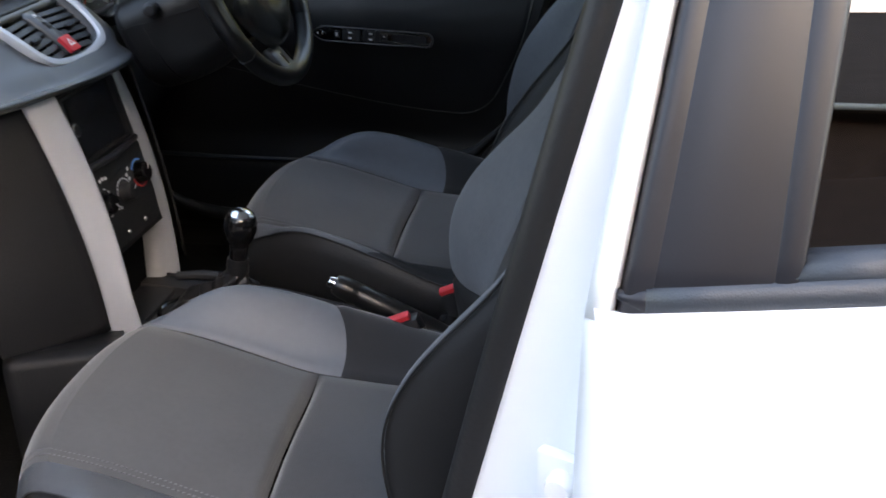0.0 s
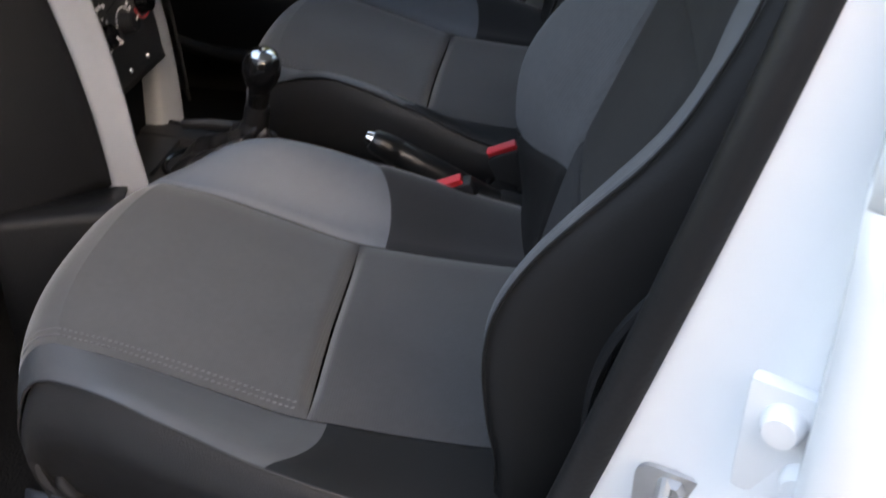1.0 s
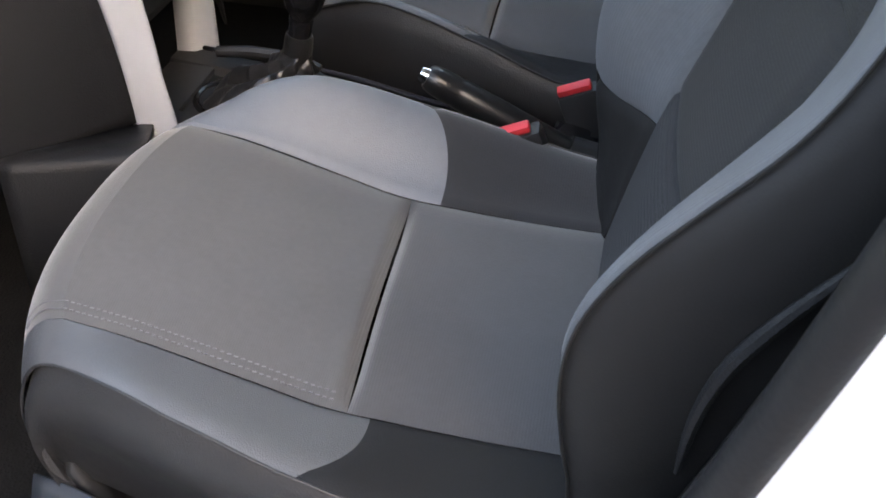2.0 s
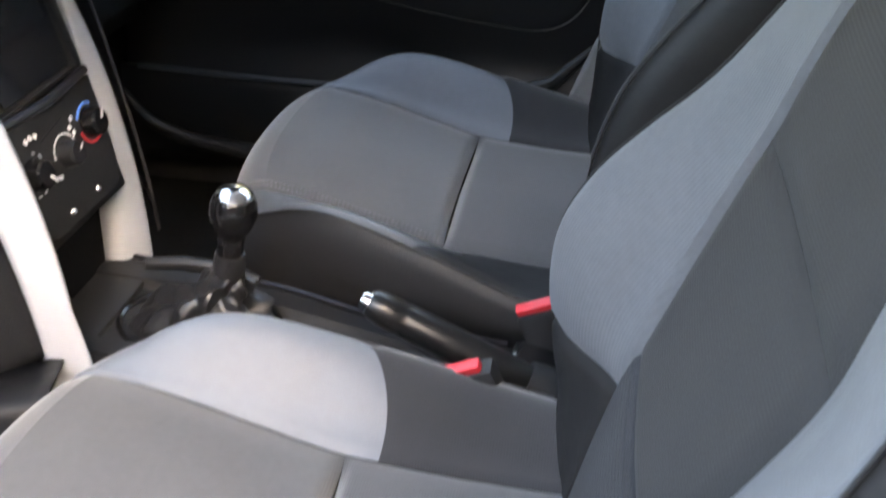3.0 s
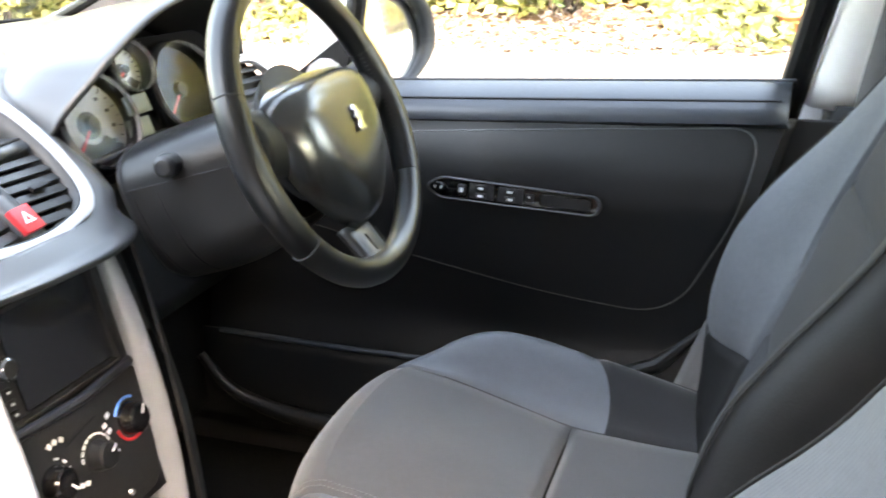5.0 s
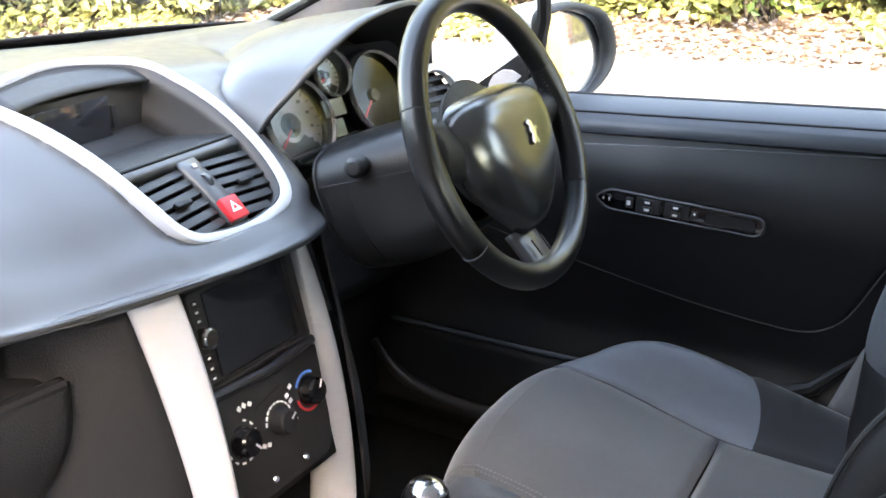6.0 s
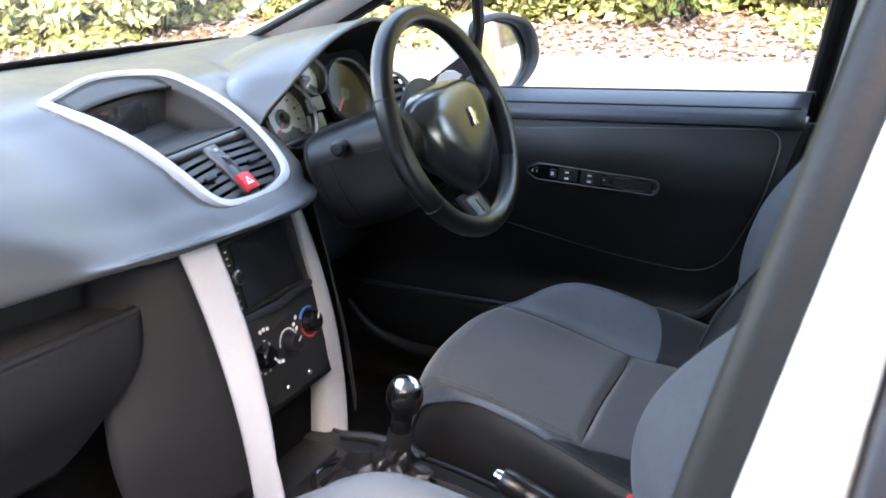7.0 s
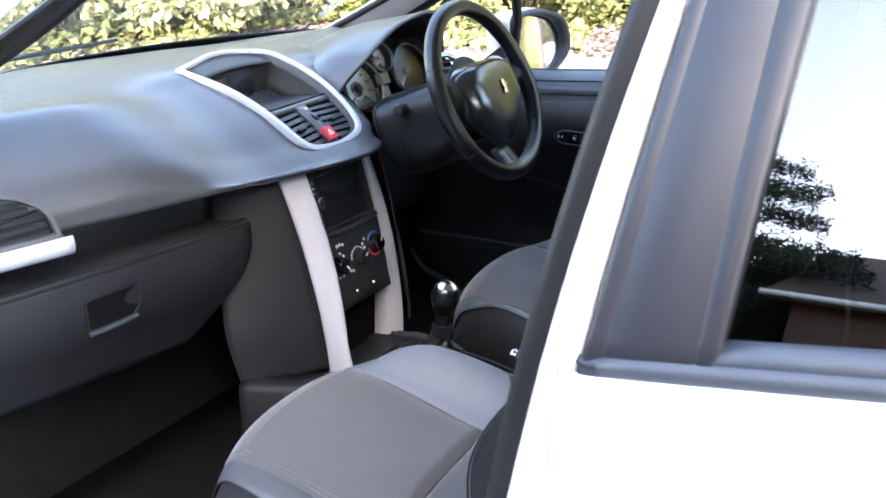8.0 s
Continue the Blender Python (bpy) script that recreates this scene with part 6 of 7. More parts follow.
def gaiter(u, v):
    a = 2 * math.pi * v
    c = (gm @ Vector((0, 0, -0.078))).lerp(Vector((-0.065, 0.0, 0.468)), min(1, u * 1.02))
    rx = curve([(0, 0.0175), (0.25, 0.027), (0.5, 0.044), (0.75, 0.074), (0.9, 0.092), (1.0, 0.095)], u)
    ry = curve([(0, 0.0175), (0.25, 0.026), (0.5, 0.039), (0.75, 0.054), (0.9, 0.060), (1.0, 0.062)], u)
    f = 1 + 0.19 * math.sin(u * math.pi) * (math.sin(5 * a + 9 * u) + 0.6 * math.sin(9 * a - 14 * u + 1))
    drop = curve([(0, 0.0), (0.25, 0.20), (0.5, 0.42), (0.75, 0.70), (0.92, 0.95), (1.0, 1.0)], u)
    top = (gm @ Vector((0, 0, -0.078))).z
    return Vector((c.x + rx * f * math.cos(a), c.y + ry * f * math.sin(a), lerp(top, 0.462, drop) + 0.006 * math.sin(6 * a + 16 * u) * math.sin(u * math.pi)))


part("gaiter", surf(gaiter, 26, 60, loop_v=True), M_GAITER, gear, "creased black leather gaiter")
part("gaiter_frame", tube([(-0.065 + 0.100 * math.cos(a), 0.067 * math.sin(a), 0.470) for a in span(0, 2 * math.pi, 40)[:-1]], 0.005, 8, closed=True), M_GLOSS, gear, "gloss gaiter frame")

hbk = thing("handbrake", (0.33, -0.02, 0.44), "black handbrake lever with chrome button", "handbrake")
HB0, HB1 = Vector((0.157, -0.038, 0.561)), Vector((0.345, -0.015, 0.455))
hd = (HB1 - HB0)
part("grip", tube([HB0 + hd * t for t in (0.03, 0.05, 0.1, 0.2, 0.22, 0.24, 0.5, 0.8, 0.97, 1.0)], [0.0135, 0.0165, 0.0185, 0.0192, 0.0180, 0.0194, 0.0200, 0.0200, 0.0195, 0.016], 22), M_LEATHER, hbk, "black grip")
part("release_button", lathe([(0, -0.004), (0.0075, -0.003), (0.0095, 0.001), (0.0105, 0.006), (0.012, 0.012), (0, 0.012)], facing(HB0, (0, 1, 0), hd), 22), M_CHROME, hbk, "chrome release button")
part("lever_boot", tube([HB1 - hd * 0.05, HB1 + Vector((0.05, 0.003, -0.02))], [0.024, 0.034], 16), M_SIDE, hbk)

for nm, bx, byy, bz, yaw in (("p", 0.275, -0.107, 0.545, 6), ("d", 0.327, 0.060, 0.517, 4)):
    bk = thing("belt_buckle", (bx, byy, bz - 0.1), "black belt buckle with red release button", "belt buckle", "belt buckles")
    b_m = pose(bx + 0.004, byy, bz, 0, -22, yaw)
    part("buckle_body", box((0.058, 0.030, 0.085), b_m @ pose(0.004, 0, -0.052), 0.007), M_BLACK, bk)
    part("release_button", box((0.045, 0.014, 0.011), b_m @ pose(0.0, -0.004, -0.005, 14, 0, 0), 0.003), M_RED, bk, "red release button")
    part("stem", box((0.035, 0.014, 0.10), b_m @ pose(0.012, 0, -0.13), 0.004), M_BLACK, bk)

# rear bench
bench = thing("rear_bench", (1.1, 0, 0.3), "dark grey cloth rear bench", "car seat")
part("bench_cushion", box((0.5, 1.24, 0.2), pose(1.08, 0, 0.44, 0, -6, 0), 0.06, segs=4), M_SEAT, bench)
part("bench_back", box((0.18, 1.24, 0.62), pose(1.42, 0, 0.78, 0, 22, 0), 0.06, segs=4), M_BACK, bench)
mat_ob = thing("floor_mat", (-0.35, -0.40, 0.26), "black carpet floor mat", "floor mat")
part("mat_surface", slab(rounded([(-0.75, -0.62), (-0.12, -0.62), (-0.12, -0.20), (-0.75, -0.20)], 0.05), 0.012, Matrix.Translation((0, 0, 0.262)), 0.004), M_CARPET, mat_ob)
part("mat_toe", slab(rounded([(-0.0, -0.62), (0.4, -0.62), (0.4, -0.20), (0.0, -0.20)], 0.05), 0.012, Matrix.Translation((-0.72, 0, 0.27)) @ pose(0, 0, 0, 0, 130, 0) @ pose(-0.0, 0, 0)), M_CARPET, mat_ob)


# ---- hedge, shrubs, litter and trees outside ----
def leaf_material(name, cols, gloss=0.45):
    m = bpy.data.materials.new(name)
    m.use_nodes = True
    nt = m.node_tree
    p = nt.nodes["Principled BSDF"]
    g = nt.nodes.new("ShaderNodeNewGeometry")
    r = nt.nodes.new("ShaderNodeValToRGB")
    r.color_ramp.interpolation = "LINEAR"
    while len(r.color_ramp.elements) < len(cols):
        r.color_ramp.elements.new(0.5)
    for i, c in enumerate(cols):
        r.color_ramp.elements[i].position = i / (len(cols) - 1)
        r.color_ramp.elements[i].color = (*c, 1)
    nt.links.new(g.outputs["Random Per Island"], r.inputs[0])
    nt.links.new(r.outputs[0], p.inputs["Base Color"])
    p.inputs["Roughness"].default_value = gloss
    tl = nt.nodes.new("ShaderNodeBsdfTranslucent")
    nt.links.new(r.outputs[0], tl.inputs[0])
    mx = nt.nodes.new("ShaderNodeMixShader")
    mx.inputs[0].default_value = 0.3
    nt.links.new(p.outputs[0], mx.inputs[1])
    nt.links.new(tl.outputs[0], mx.inputs[2])
    nt.links.new(mx.outputs[0], nt.nodes["Material Output"].inputs[0])
    return m


M_LEAF = leaf_material("laurel_leaves", [(0.07, 0.09, 0.035), (0.14, 0.16, 0.06), (0.23, 0.26, 0.10), (0.18, 0.20, 0.07), (0.36, 0.35, 0.15), (0.08, 0.10, 0.04), (0.30, 0.27, 0.12)])
M_LEAF_Y = leaf_material("pale_shrub_leaves", [(0.15, 0.20, 0.07), (0.34, 0.37, 0.16), (0.43, 0.44, 0.24), (0.22, 0.27, 0.10), (0.52, 0.47, 0.28)])
M_IVY = leaf_material("ivy_leaves", [(0.02, 0.045, 0.012), (0.05, 0.09, 0.02), (0.08, 0.12, 0.03), (0.14, 0.14, 0.04)])
M_LITTER = leaf_material("fallen_leaves", [(0.259, 0.216, 0.205), (0.331, 0.281, 0.272), (0.216, 0.166, 0.140), (0.374, 0.331, 0.346), (0.288, 0.216, 0.178), (0.396, 0.367, 0.403), (0.245, 0.245, 0.205)], 0.7)
M_CONIFER = leaf_material("conifer_needles", [(0.012, 0.022, 0.012), (0.02, 0.035, 0.016), (0.03, 0.045, 0.02)], 0.6)
M_BARK = mat("bark", (0.10, 0.075, 0.05), 0.95, vary=0.35, scale=8, bump=1.0, bump_scale=40)
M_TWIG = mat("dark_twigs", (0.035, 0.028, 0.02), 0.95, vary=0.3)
M_FENCE = mat("weathered_fence_board", (0.34, 0.22, 0.15), 0.85, vary=0.25, scale=3, bump=0.5, bump_scale=60)
rng = np.random.default_rng(7)


def leaves(centres, normals, size, mat_, name, parent=None, curl=0.25, aspect=0.5):
    """Many folded leaf blades, each two tilted halves."""
    n = len(centres)
    nrm = normals / np.maximum(1e-6, np.linalg.norm(normals, axis=1, keepdims=True))
    rnd = rng.normal(size=(n, 3))
    ax = np.cross(nrm, rnd)
    ax /= np.maximum(1e-6, np.linalg.norm(ax, axis=1, keepdims=True))
    sd = np.cross(nrm, ax)
    L = size * rng.uniform(0.6, 1.35, (n, 1))
    W = L * aspect
    a, b = centres - ax * L / 2, centres + ax * L / 2
    mid = centres - ax * L * 0.05
    c1 = mid + sd * W / 2 + nrm * W * curl
    c2 = mid - sd * W / 2 + nrm * W * curl
    v = np.stack([a, c1, b, c2], 1).reshape(-1, 3)
    i = np.arange(n) * 4
    f = np.concatenate([np.stack([i, i + 1, i + 2], 1), np.stack([i, i + 2, i + 3], 1)])
    me = bpy.data.meshes.new(name)
    me.from_pydata(v.tolist(), [], f.tolist())
    me.materials.append(mat_)
    ob = new(name, me)
    if parent is not None:
        place(ob, parent)
    return ob


def bush(name, at, rx, ry, h, count, size, material, label, seed):
    """A shrub: stems, and leaves in clumps round them with an uneven outline."""
    r = np.random.default_rng(seed)
    e = thing(name, at, label, "shrub", "shrubs along the road")
    base = np.array(at)
    clumps = []
    for k in range(26):
        a = r.uniform(0, 2 * math.pi)
        q = math.sqrt(r.uniform(0.02, 1))
        z = r.uniform(0.12, 1.0)
        w = math.sin(math.pi * (0.25 + 0.65 * z)) ** 0.6
        clumps.append(base + np.array([rx * q * w * math.cos(a), ry * q * w * math.sin(a), h * z]))
    bm = bmesh.new()
    for k in range(0, 26, 2):
        c = clumps[k]
        mid = (base + c) / 2 + np.array([0, 0, 0.12 * h])
        tube([tuple(base + np.array([r.uniform(-0.1, 0.1), r.uniform(-0.1, 0.1), -0.05])), tuple(mid), tuple(c)], [0.018, 0.012, 0.004], 5, bm)
    part("stem", bm, M_TWIG, e)
    cs, ns = [], []
    per = count // 26
    for c in clumps:
        d = r.normal(size=(per, 3))
        d /= np.linalg.norm(d, axis=1, keepdims=True)
        rad = r.uniform(0.45, 1.0, (per, 1)) * r.uniform(0.22, 0.42) * np.array([[1.0, 0.9, 0.75]])
        cs.append(c + d * rad * max(0.6, h / 1.6))
        ns.append(d + np.array([[0, -0.5, 0.6]]) + 0.5 * r.normal(size=(per, 3)))
    cs, ns = np.concatenate(cs), np.concatenate(ns)
    keep = cs[:, 2] > base[2] + 0.02
    leaves(cs[keep], ns[keep], size, material, "foliage", e)
    return e


bushes = [(-14.5, 8.2, 1.6), (-12.2, 7.9, 1.3), (-10.6, 8.4, 1.9), (-9.1, 7.9, 1.2), (-7.4, 8.6, 1.9), (-5.9, 8.2, 1.5), (-4.6, 8.5, 2.0), (-3.5, 8.3, 1.6), (-2.5, 8.6, 1.9), (-1.5, 8.4, 1.6), (-0.5, 8.7, 2.0), (0.5, 8.5, 1.6), (1.6, 8.6, 1.9), (2.8, 8.4, 1.7), (4.2, 8.8, 2.0)]
for k, (bx, byy, bh) in enumerate(bushes):
    byy += float(bend(bx)) - 1.1
    pale = k in (1, 2, 3, 4, 5)
    bush("shrub", (bx, byy, ground_height(bx, byy) - 0.03), 0.95, 0.62, bh, 4200, 0.085 if not pale else 0.11, (M_LEAF_Y if pale else (M_LEAF if k % 3 else M_IVY)),
         "pale yellow-green shrub beside the road" if pale else ("broad-leaved green shrub on the verge" if k % 3 else "dark ivy-covered shrub on the verge"), 100 + k)
# continuous hedge behind
n = 95000
hx = rng.uniform(-26, 44, n)
hz_ = rng.uniform(0.1, 3.6, n)
hy = 8.35 + bend(hx) + 0.35 * np.sin(hx * 1.3) + 0.3 * np.sin(hx * 0.37 + hz_ * 2) + rng.normal(0, 0.22, n)
hedge = leaves(np.stack([hx, hy, hz_ + 0.15], 1), np.stack([rng.normal(0, 0.5, n), -1 + rng.normal(0, 0.5, n), 0.5 + rng.normal(0, 0.5, n)], 1), 0.12, M_LEAF, "hedge")
tagged(hedge, "tall green hedge behind the shrubs", "hedge", kind="stuff")
# Dark sheet behind the leaves paints the shade inside the hedge.
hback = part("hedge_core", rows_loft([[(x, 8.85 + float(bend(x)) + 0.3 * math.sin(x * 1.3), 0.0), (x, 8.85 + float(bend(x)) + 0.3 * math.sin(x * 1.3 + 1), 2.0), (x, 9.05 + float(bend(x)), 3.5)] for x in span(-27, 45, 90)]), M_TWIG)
tagged(hback, "dark sheet painting the shade inside the hedge", "hedge", kind="stuff")
# leaf litter
n = 26000
lx_ = rng.uniform(-16, 9, n)
ly = 6.16 + bend(lx_) + np.abs(rng.normal(0, 0.65, n))
lz_ = np.array([ground_height(a, b) for a, b in zip(lx_, ly)]) + rng.uniform(-0.012, 0.02, n)
litter = leaves(np.stack([lx_, ly, lz_], 1), np.stack([rng.normal(0, 0.35, n), rng.normal(0, 0.35, n), np.ones(n)], 1), 0.066, M_LITTER, "fallen_leaves", None, 0.2, 0.65)
tagged(litter, "dry brown fallen leaves over the verge", "leaf litter", kind="stuff")


# low ivy and seedlings creeping over the verge
n = 26000
px_ = rng.uniform(-18, 9, n)
py_ = rng.uniform(6.35, 8.4, n)
patchy = np.sin(px_ * 1.7 + 1.3 * np.sin(py_ * 2.1)) + 0.7 * np.sin(px_ * 4.3 + py_ * 3.1) + 1.1 * (py_ - 6.85)
sel = patchy > -0.15
px_, py_ = px_[sel], py_[sel] + bend(px_[sel])
n = len(px_)
pz_ = np.array([ground_height(a, b) for a, b in zip(px_, py_)]) + np.abs(rng.normal(0, 0.14, n)) * (0.6 + 0.5 * np.sin(px_ * 2.3))
ivy = leaves(np.stack([px_, py_, pz_ + 0.02], 1), np.stack([rng.normal(0, 0.5, n), -0.5 + rng.normal(0, 0.4, n), 0.9 + rng.normal(0, 0.3, n)], 1), 0.10, M_LEAF, "ground_ivy", None, 0.15, 0.7)
tagged(ivy, "low green ivy creeping through the leaf litter", "ivy", kind="stuff")


def trunk_tree(at, h, r0, label, seed):
    r = np.random.default_rng(seed)
    e = thing("tree", at, label, "tree")
    pts = [(at[0] + 0.12 * math.sin(k * 0.8 + seed), at[1] + 0.08 * math.cos(k), at[2] - 0.1 + h * k / 10) for k in range(11)]
    part("trunk", tube(pts, [r0 * (1 - 0.06 * k) for k in range(11)], 14), M_BARK, e, "rough brown trunk")
    bm = bmesh.new()
    cs, ns = [], []
    for k in range(10):
        a = k * 2.4 + seed
        s0 = Vector(pts[5 + k % 5])
        e1 = s0 + Vector((math.cos(a) * 1.3, math.sin(a) * 1.3, 0.9))
        tube([s0, s0.lerp(e1, 0.5) + Vector((0, 0, 0.15)), e1], [r0 * 0.35, r0 * 0.22, r0 * 0.08], 7, bm)
        q = r.normal(size=(500, 3)) * np.array([[0.7, 0.7, 0.5]])
        cs.append(np.array(e1) + q)
        ns.append(q + np.array([[0, 0, 0.6]]))
    part("limb", bm, M_BARK, e)
    leaves(np.concatenate(cs), np.concatenate(ns), 0.13, M_LEAF, "crown", e)
    return e


trunk_tree((-3.9, 7.9, 0.2), 5.0, 0.09, "slim hedge tree with rough bark", 1)
trunk_tree((-8.0, 6.2, 0.2), 5.5, 0.14, "hedge tree with rough brown trunk", 2)
trunk_tree((0.9, 8.0, 0.2), 5.0, 0.08, "slim hedge tree among shrubs", 3)

# board fence further up the road
fence = thing("board_fence", (-11, 6.1, 0.1), "weathered brown board fence behind the shrubs", "fence")
for k in range(2):
    part("rail", box((12.0, 0.05, 0.09), pose(-13.0, 6.37, 0.6 + 0.8 * k), 0.004), M_FENCE, fence)
board_me = None
for k in range(80):
    x = -19 + 0.15 * k
    if board_me is None:
        ob = part("board", box((0.14, 0.022, 1.75), pose(0, 0, 0), 0.003), M_FENCE, None)
        board_me = ob.data
        ob.location = (x, 6.32, 1.0)
    else:
        ob = new("board", board_me)
        ob.location = (x, 6.32 + 0.006 * (k % 3), 1.0 + 0.012 * math.sin(k * 2.1))
    ob.parent = fence
    ob.matrix_parent_inverse = Matrix.Translation(fence.location).inverted()


M_TERRACOTTA = mat("terracotta", (0.45, 0.17, 0.08), 0.8, vary=0.15)
bowl = thing("flower_pot", (0.25, 6.75, 0.15), "terracotta flower bowl on the leafy verge", "flower pot")
part("bowl", lathe([(0, 0.0), (0.10, 0.0), (0.17, 0.16), (0.185, 0.17), (0.185, 0.20), (0.165, 0.20), (0.15, 0.16), (0, 0.15)], pose(0.25, 6.75, ground_height(0.25, 6.75) - 0.01), 24), M_TERRACOTTA, bowl)

# gateway further down the road, mirrored in the door mirror
M_GATE_TIMBER = mat("mossy_gate_timber", (0.26, 0.22, 0.09), 0.85, vary=0.3, scale=3, bump=0.5, bump_scale=60)
M_GATE_WHITE = mat("white_gate_paint", (0.75, 0.75, 0.73), 0.5, vary=0.06, scale=3)
M_GATE_BRICK = mat("weathered_red_brick", (0.30, 0.15, 0.09), 0.9, vary=0.35, scale=5, bump=0.6, bump_scale=50)
GX, GY = 6.7, 6.95
pillar = thing("gate_pillar", (GX, GY, 0.1), "weathered red brick gate pillar with stone cap", "gate pillar")
for row in range(24):
    for k in range(2):
        part("brick", box((0.215, 0.44, 0.065), pose(GX + 0.113 * (2 * k - 1) + 0.006 * (row % 2), GY, 0.16 + 0.075 * row), 0.004), M_GATE_BRICK, pillar)
part("mortar_core", box((0.43, 0.42, 1.80), pose(GX, GY, 1.02), 0.002), M_KERB, pillar, "grey mortar")
part("cap_stone", box((0.56, 0.56, 0.09), pose(GX, GY, 1.965), 0.02), M_KERB, pillar, "grey cap stone")
tgate = thing("timber_gate", (GX + 0.9, GY, 0.1), "mossy slatted timber gate beside a brick pillar", "gate")
for k in range(11):
    part("slat", box((0.075, 0.025, 1.45), pose(GX + 0.33 + 0.115 * k, GY, 0.95), 0.004), M_GATE_TIMBER, tgate)
for zz in (0.45, 1.45):
    part("rail", box((1.32, 0.05, 0.09), pose(GX + 0.90, GY + 0.04, zz), 0.005), M_GATE_TIMBER, tgate)
wgate = thing("white_gate", (GX - 1.2, GY, 0.1), "white painted boarded gate with a row of bars on top", "gate")
part("panel", box((1.85, 0.05, 0.55), pose(GX - 1.2, GY, 0.50), 0.006), M_GATE_WHITE, wgate)
for k in range(19):
    part("bar", tube([(GX - 2.1 + 0.1 * k, GY, 0.77), (GX - 2.1 + 0.1 * k, GY, 1.02 + 0.02 * math.sin(k))], 0.012, 8), M_BLACK, wgate)
part("top_rail", box((1.85, 0.04, 0.04), pose(GX - 1.2, GY, 0.98), 0.004), M_BLACK, wgate)

# autumn trees behind the hedge, out of view, added to tint glossy trim olive
M_AUTUMN = leaf_material("autumn_leaves", [(0.17, 0.17, 0.03), (0.30, 0.26, 0.05), (0.22, 0.22, 0.05), (0.38, 0.31, 0.07), (0.13, 0.15, 0.03)])


def crown_tree(at, h, rad, seed):
    r = np.random.default_rng(seed)
    e = thing("autumn_tree", at, "tall unseen tree with yellow-green leaves, added to tint reflections", "tree", "autumn trees behind the hedge")
    part("trunk", tube([(at[0] + 0.15 * math.sin(k + seed), at[1], at[2] - 0.1 + h * 0.8 * k / 8) for k in range(9)], [0.22 * (1 - 0.1 * k) for k in range(9)], 12), M_BARK, e, "brown trunk")
    bm, cs, ns = bmesh.new(), [], []
    for k in range(24):
        a, t = k * 2.4 + seed, r.uniform(0.30, 1.0)
        w = rad * math.sin(math.pi * (0.18 + 0.75 * (t - 0.3) / 0.7)) * r.uniform(0.45, 1.0)
        s0 = Vector((at[0], at[1], at[2] + h * max(0.22, t - 0.18) * 0.8))
        e1 = Vector((at[0] + w * math.cos(a), at[1] + w * math.sin(a), at[2] + h * t))
        tube([s0, s0.lerp(e1, 0.5) + Vector((0, 0, 0.2)), e1], [0.08, 0.05, 0.015], 6, bm)
        q = r.normal(size=(330, 3)) * np.array([[0.75, 0.75, 0.55]])
        cs.append(np.array(e1) + q)
        ns.append(q + np.array([[0, -0.4, 0.6]]))
    part("limb", bm, M_BARK, e)
    leaves(np.concatenate(cs), np.concatenate(ns), 0.24, M_AUTUMN, "crown", e, 0.2, 0.65)


for k, (tx, ty, th) in enumerate(((-27, 9.0, 8.0), (-24, 13.5, 9.0), (-19.5, 12.5, 8.0), (-15, 13.5, 9.0), (-10.5, 12.4, 8.0), (-6, 13.2, 7.5), (-1.5, 12.6, 7.0), (3.5, 13.4, 8.0), (8.5, 12.6, 8.5), (13.5, 13.2, 8.0))):
    crown_tree((tx, ty, 0.3), th, 2.7, 40 + k)

# conifers and hedge across the drive, mirrored in the tinted glass
def conifer(at, h, rad, seed, count=90):
    r = np.random.default_rng(seed)
    e = thing("conifer", at, "tall dark conifer with drooping branches", "tree", "conifers across the drive")
    part("trunk", tube([at, (at[0], at[1], at[2] + h)], [0.22, 0.02], 10), M_BARK, e)
    bm = bmesh.new()
    cs, ns = [], []
    for k in range(count):
        t = r.uniform(0.06, 0.98)
        a = r.uniform(0, 2 * math.pi)
        ln = rad * (1 - t) ** 0.8 * r.uniform(0.6, 1.15) + 0.15
        s0 = np.array(at) + np.array([0, 0, h * t])
        d = np.array([math.cos(a), math.sin(a), 0.05])
        end = s0 + d * ln + np.array([0, 0, -0.18 * ln])
        tube([tuple(s0), tuple((s0 + end) / 2 + np.array([0, 0, 0.05 * ln])), tuple(end)], [0.035, 0.02, 0.006], 5, bm)
        m_ = int(400 + 460 * ln)
        u = r.uniform(0.12, 1, (m_, 1))
        side = np.array([[-math.sin(a), math.cos(a), 0]])
        pts = s0 + (end - s0) * u + side * r.normal(0, 0.2, (m_, 1)) * (1.2 - u) * ln * 0.9 + np.array([[0, 0, 1]]) * (r.normal(0, 0.10, (m_, 1)) - 0.25 * r.uniform(0, 1, (m_, 1)))
        cs.append(pts)
        ns.append(r.normal(size=(m_, 3)) + np.array([[0, 0, 0.8]]))
    part("limb", bm, M_BARK, e)
    leaves(np.concatenate(cs), np.concatenate(ns), 0.105, M_CONIFER, "needles", e, 0.1, 0.35)


conifer((-4.3, -13.0, 0), 12.7, 5.9, 11, 230)
conifer((-9.5, -14.0, 0), 8.5, 2.8, 12)
n = 60000
# The stretch from x 15.2 is unseen, added to block low sky glow.
hx = np.where(rng.random(n) < 0.55, rng.uniform(-30, -1.8, n), rng.uniform(15.2, 40, n))
hz_ = rng.uniform(0.05, 1, n) ** 0.8 * (8.0 + 0.4 * np.sin(hx * 0.7) + 0.4 * np.sin(hx * 2.1))
hy = -15 + rng.normal(0, 0.4, n) + 0.5 * np.sin(hx)
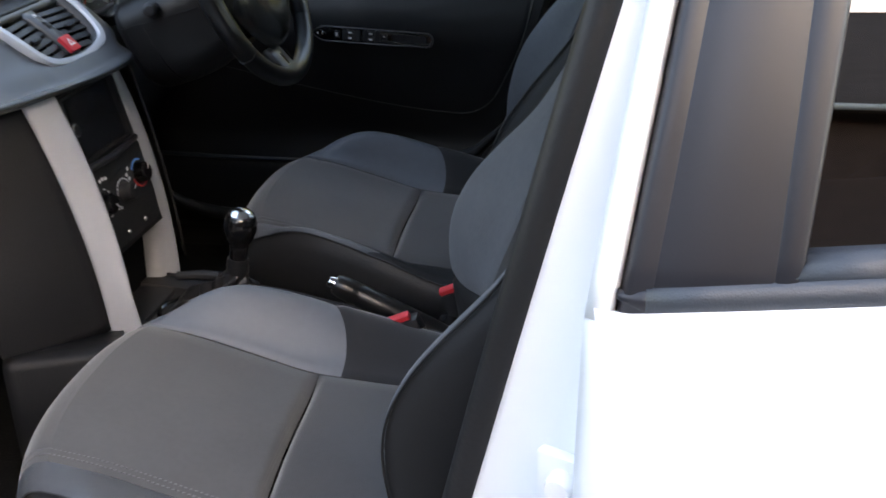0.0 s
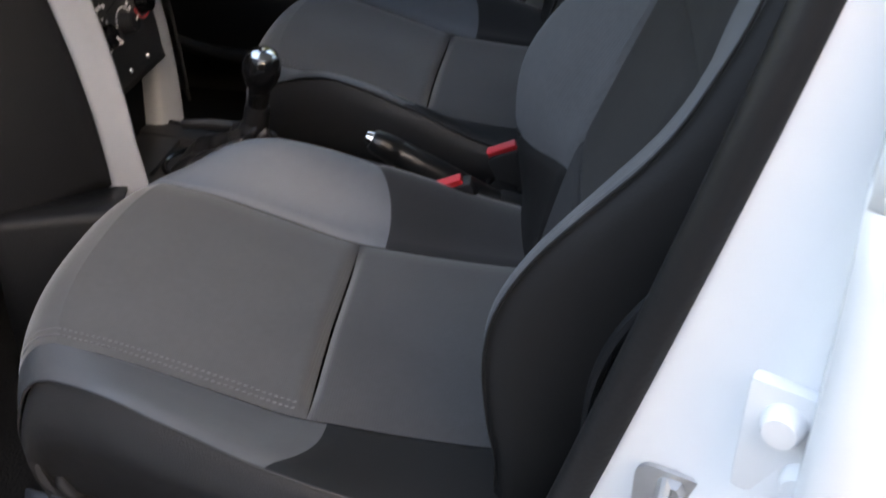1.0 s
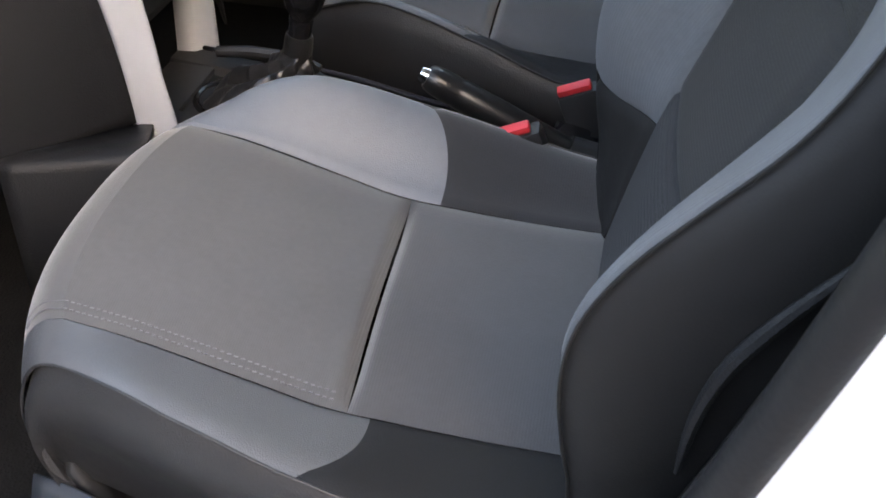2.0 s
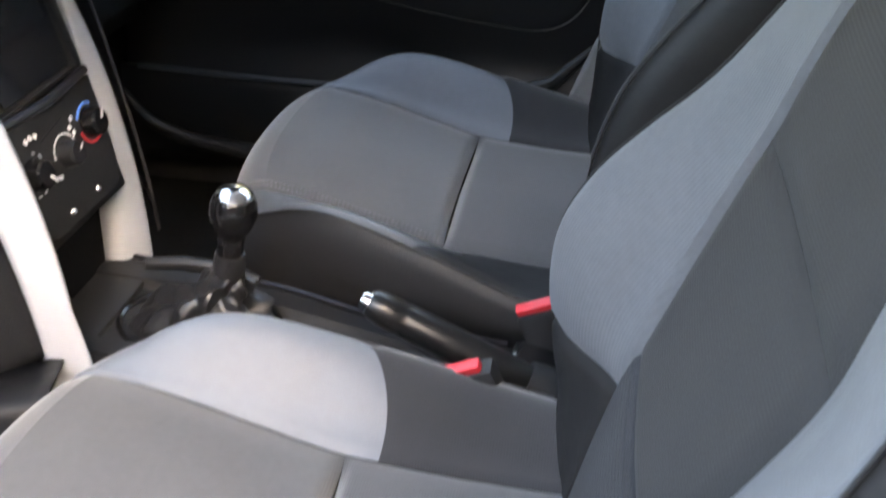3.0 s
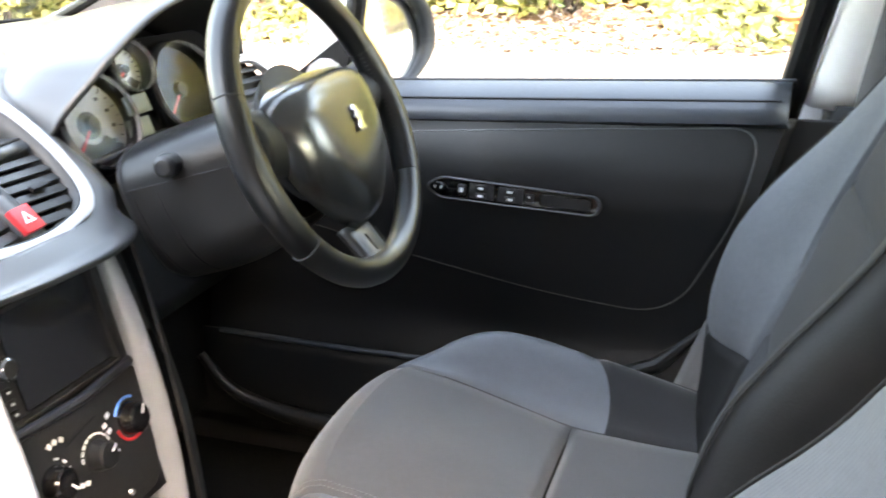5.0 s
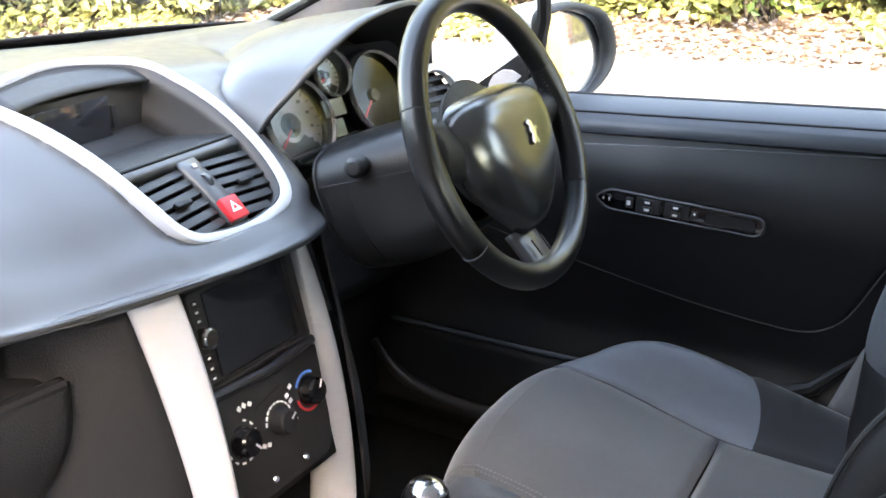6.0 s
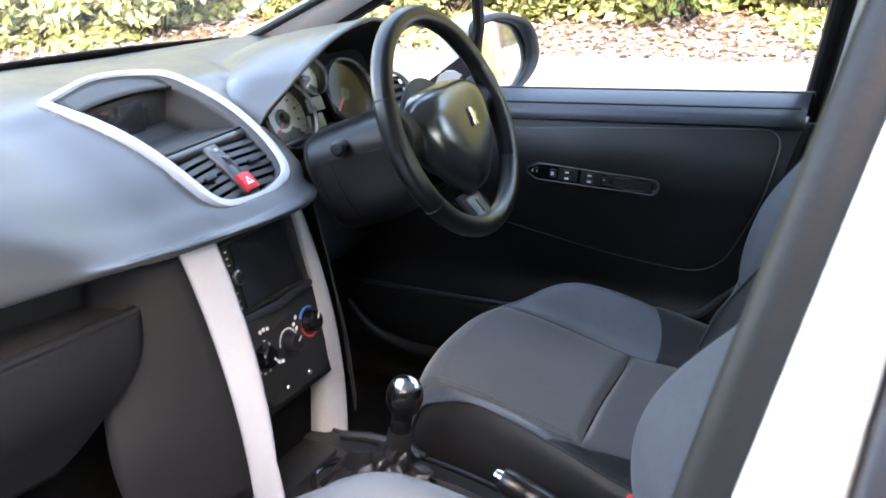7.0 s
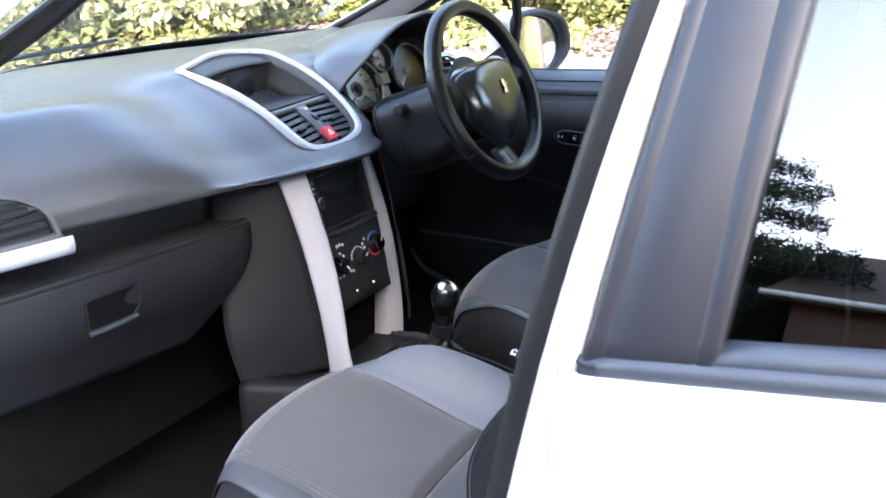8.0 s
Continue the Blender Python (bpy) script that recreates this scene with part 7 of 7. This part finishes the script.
dh = leaves(np.stack([hx, hy, hz_], 1), np.stack([rng.normal(0, 0.5, n), 1 + rng.normal(0, 0.4, n), 0.4 + rng.normal(0, 0.4, n)], 1), 0.24, M_CONIFER, "drive_hedge")
tagged(dh, "tall dark evergreen hedge across the drive, rear stretch added against sky glow", "hedge", kind="stuff")
# Dark sheets again, for the shade between the evergreen leaves.
dc = part("drive_hedge_core", rows_loft([[(x, -15.6, 0.0), (x, -15.6, 3.0), (x, -15.7, 7.7 + 0.4 * math.sin(x * 0.7))] for x in span(-31, -1.8, 40)]), M_TWIG)
# Core of the added stretch that blocks the glow.
rows_tail = rows_loft([[(x, -15.6, 0.0), (x, -15.6, 3.0), (x, -15.7, 7.7 + 0.4 * math.sin(x * 0.7))] for x in span(15.2, 40, 36)])
tail = part("drive_hedge_core", rows_tail, M_TWIG)
for ob in (dc, tail):
    tagged(ob, "dark sheet painting the shade inside the evergreen hedge", "hedge", kind="stuff")

# house across the drive, mirrored in the tinted glass; it shades the car
# Darker than the gate brick: the wall's shade is in its colour.
M_HOUSE_BRICK = mat("shaded_red_brick", (0.085, 0.045, 0.034), 0.9, vary=0.3, scale=5, bump=0.6, bump_scale=40)
M_ROOF = mat("brown_roof_tile", (0.09, 0.06, 0.05), 0.85, vary=0.3, scale=4, bump=0.8, bump_scale=18)
house = thing("house", (6.5, -15.0, 0), "red-brown brick house with tiled roof and white gutter", "house")


def gable_block(x0, x1, y0, y1, eaves, ridge, along_x):
    """Brick walls and a gabled roof with overhanging eaves."""
    xm, ym = (x0 + x1) / 2, (y0 + y1) / 2
    if along_x:
        ends = [[(x, y0, 0), (x, y0, eaves), (x, ym, ridge - 0.12), (x, y1, eaves), (x, y1, 0)] for x in (x0, x1)]
        slopes = [[[(x, ym, ridge) for x in (x0 - 0.3, x1 + 0.3)], [(x, y + 0.45 * (1 if y == y1 else -1), eaves - 0.25) for x in (x0 - 0.3, x1 + 0.3)]] for y in (y0, y1)]
    else:
        ends = [[(x0, y, 0), (x0, y, eaves), (xm, y, ridge - 0.12), (x1, y, eaves), (x1, y, 0)] for y in (y0, y1)]
        slopes = [[[(xm, y, ridge) for y in (y0, y1 + 0.3)], [(x + 0.45 * (1 if x == x1 else -1), y, eaves - 0.25) for y in (y0, y1 + 0.3)]] for x in (x0, x1)]
    bm = rows_loft(ends)
    for e in ends:
        bm.faces.new([bm.verts.new(p) for p in e])
    part("wall", bm, M_HOUSE_BRICK, house, smooth=False)
    for sl in slopes:
        part("roof", upward(rows_loft(sl), UP), M_ROOF, house, "brown tiled roof", smooth=False, solid=0.12)
        a, b = (Vector(p) for p in sl[1])
        part("gutter", tube([a, b], 0.06, 10), M_GATE_WHITE, house, "white gutter")


gable_block(-1.6, 15.0, -20.0, -12.0, 5.4, 8.3, True)
gable_block(1.2, 16.5, -18.0, -11.0, 6.6, 11.5, True)
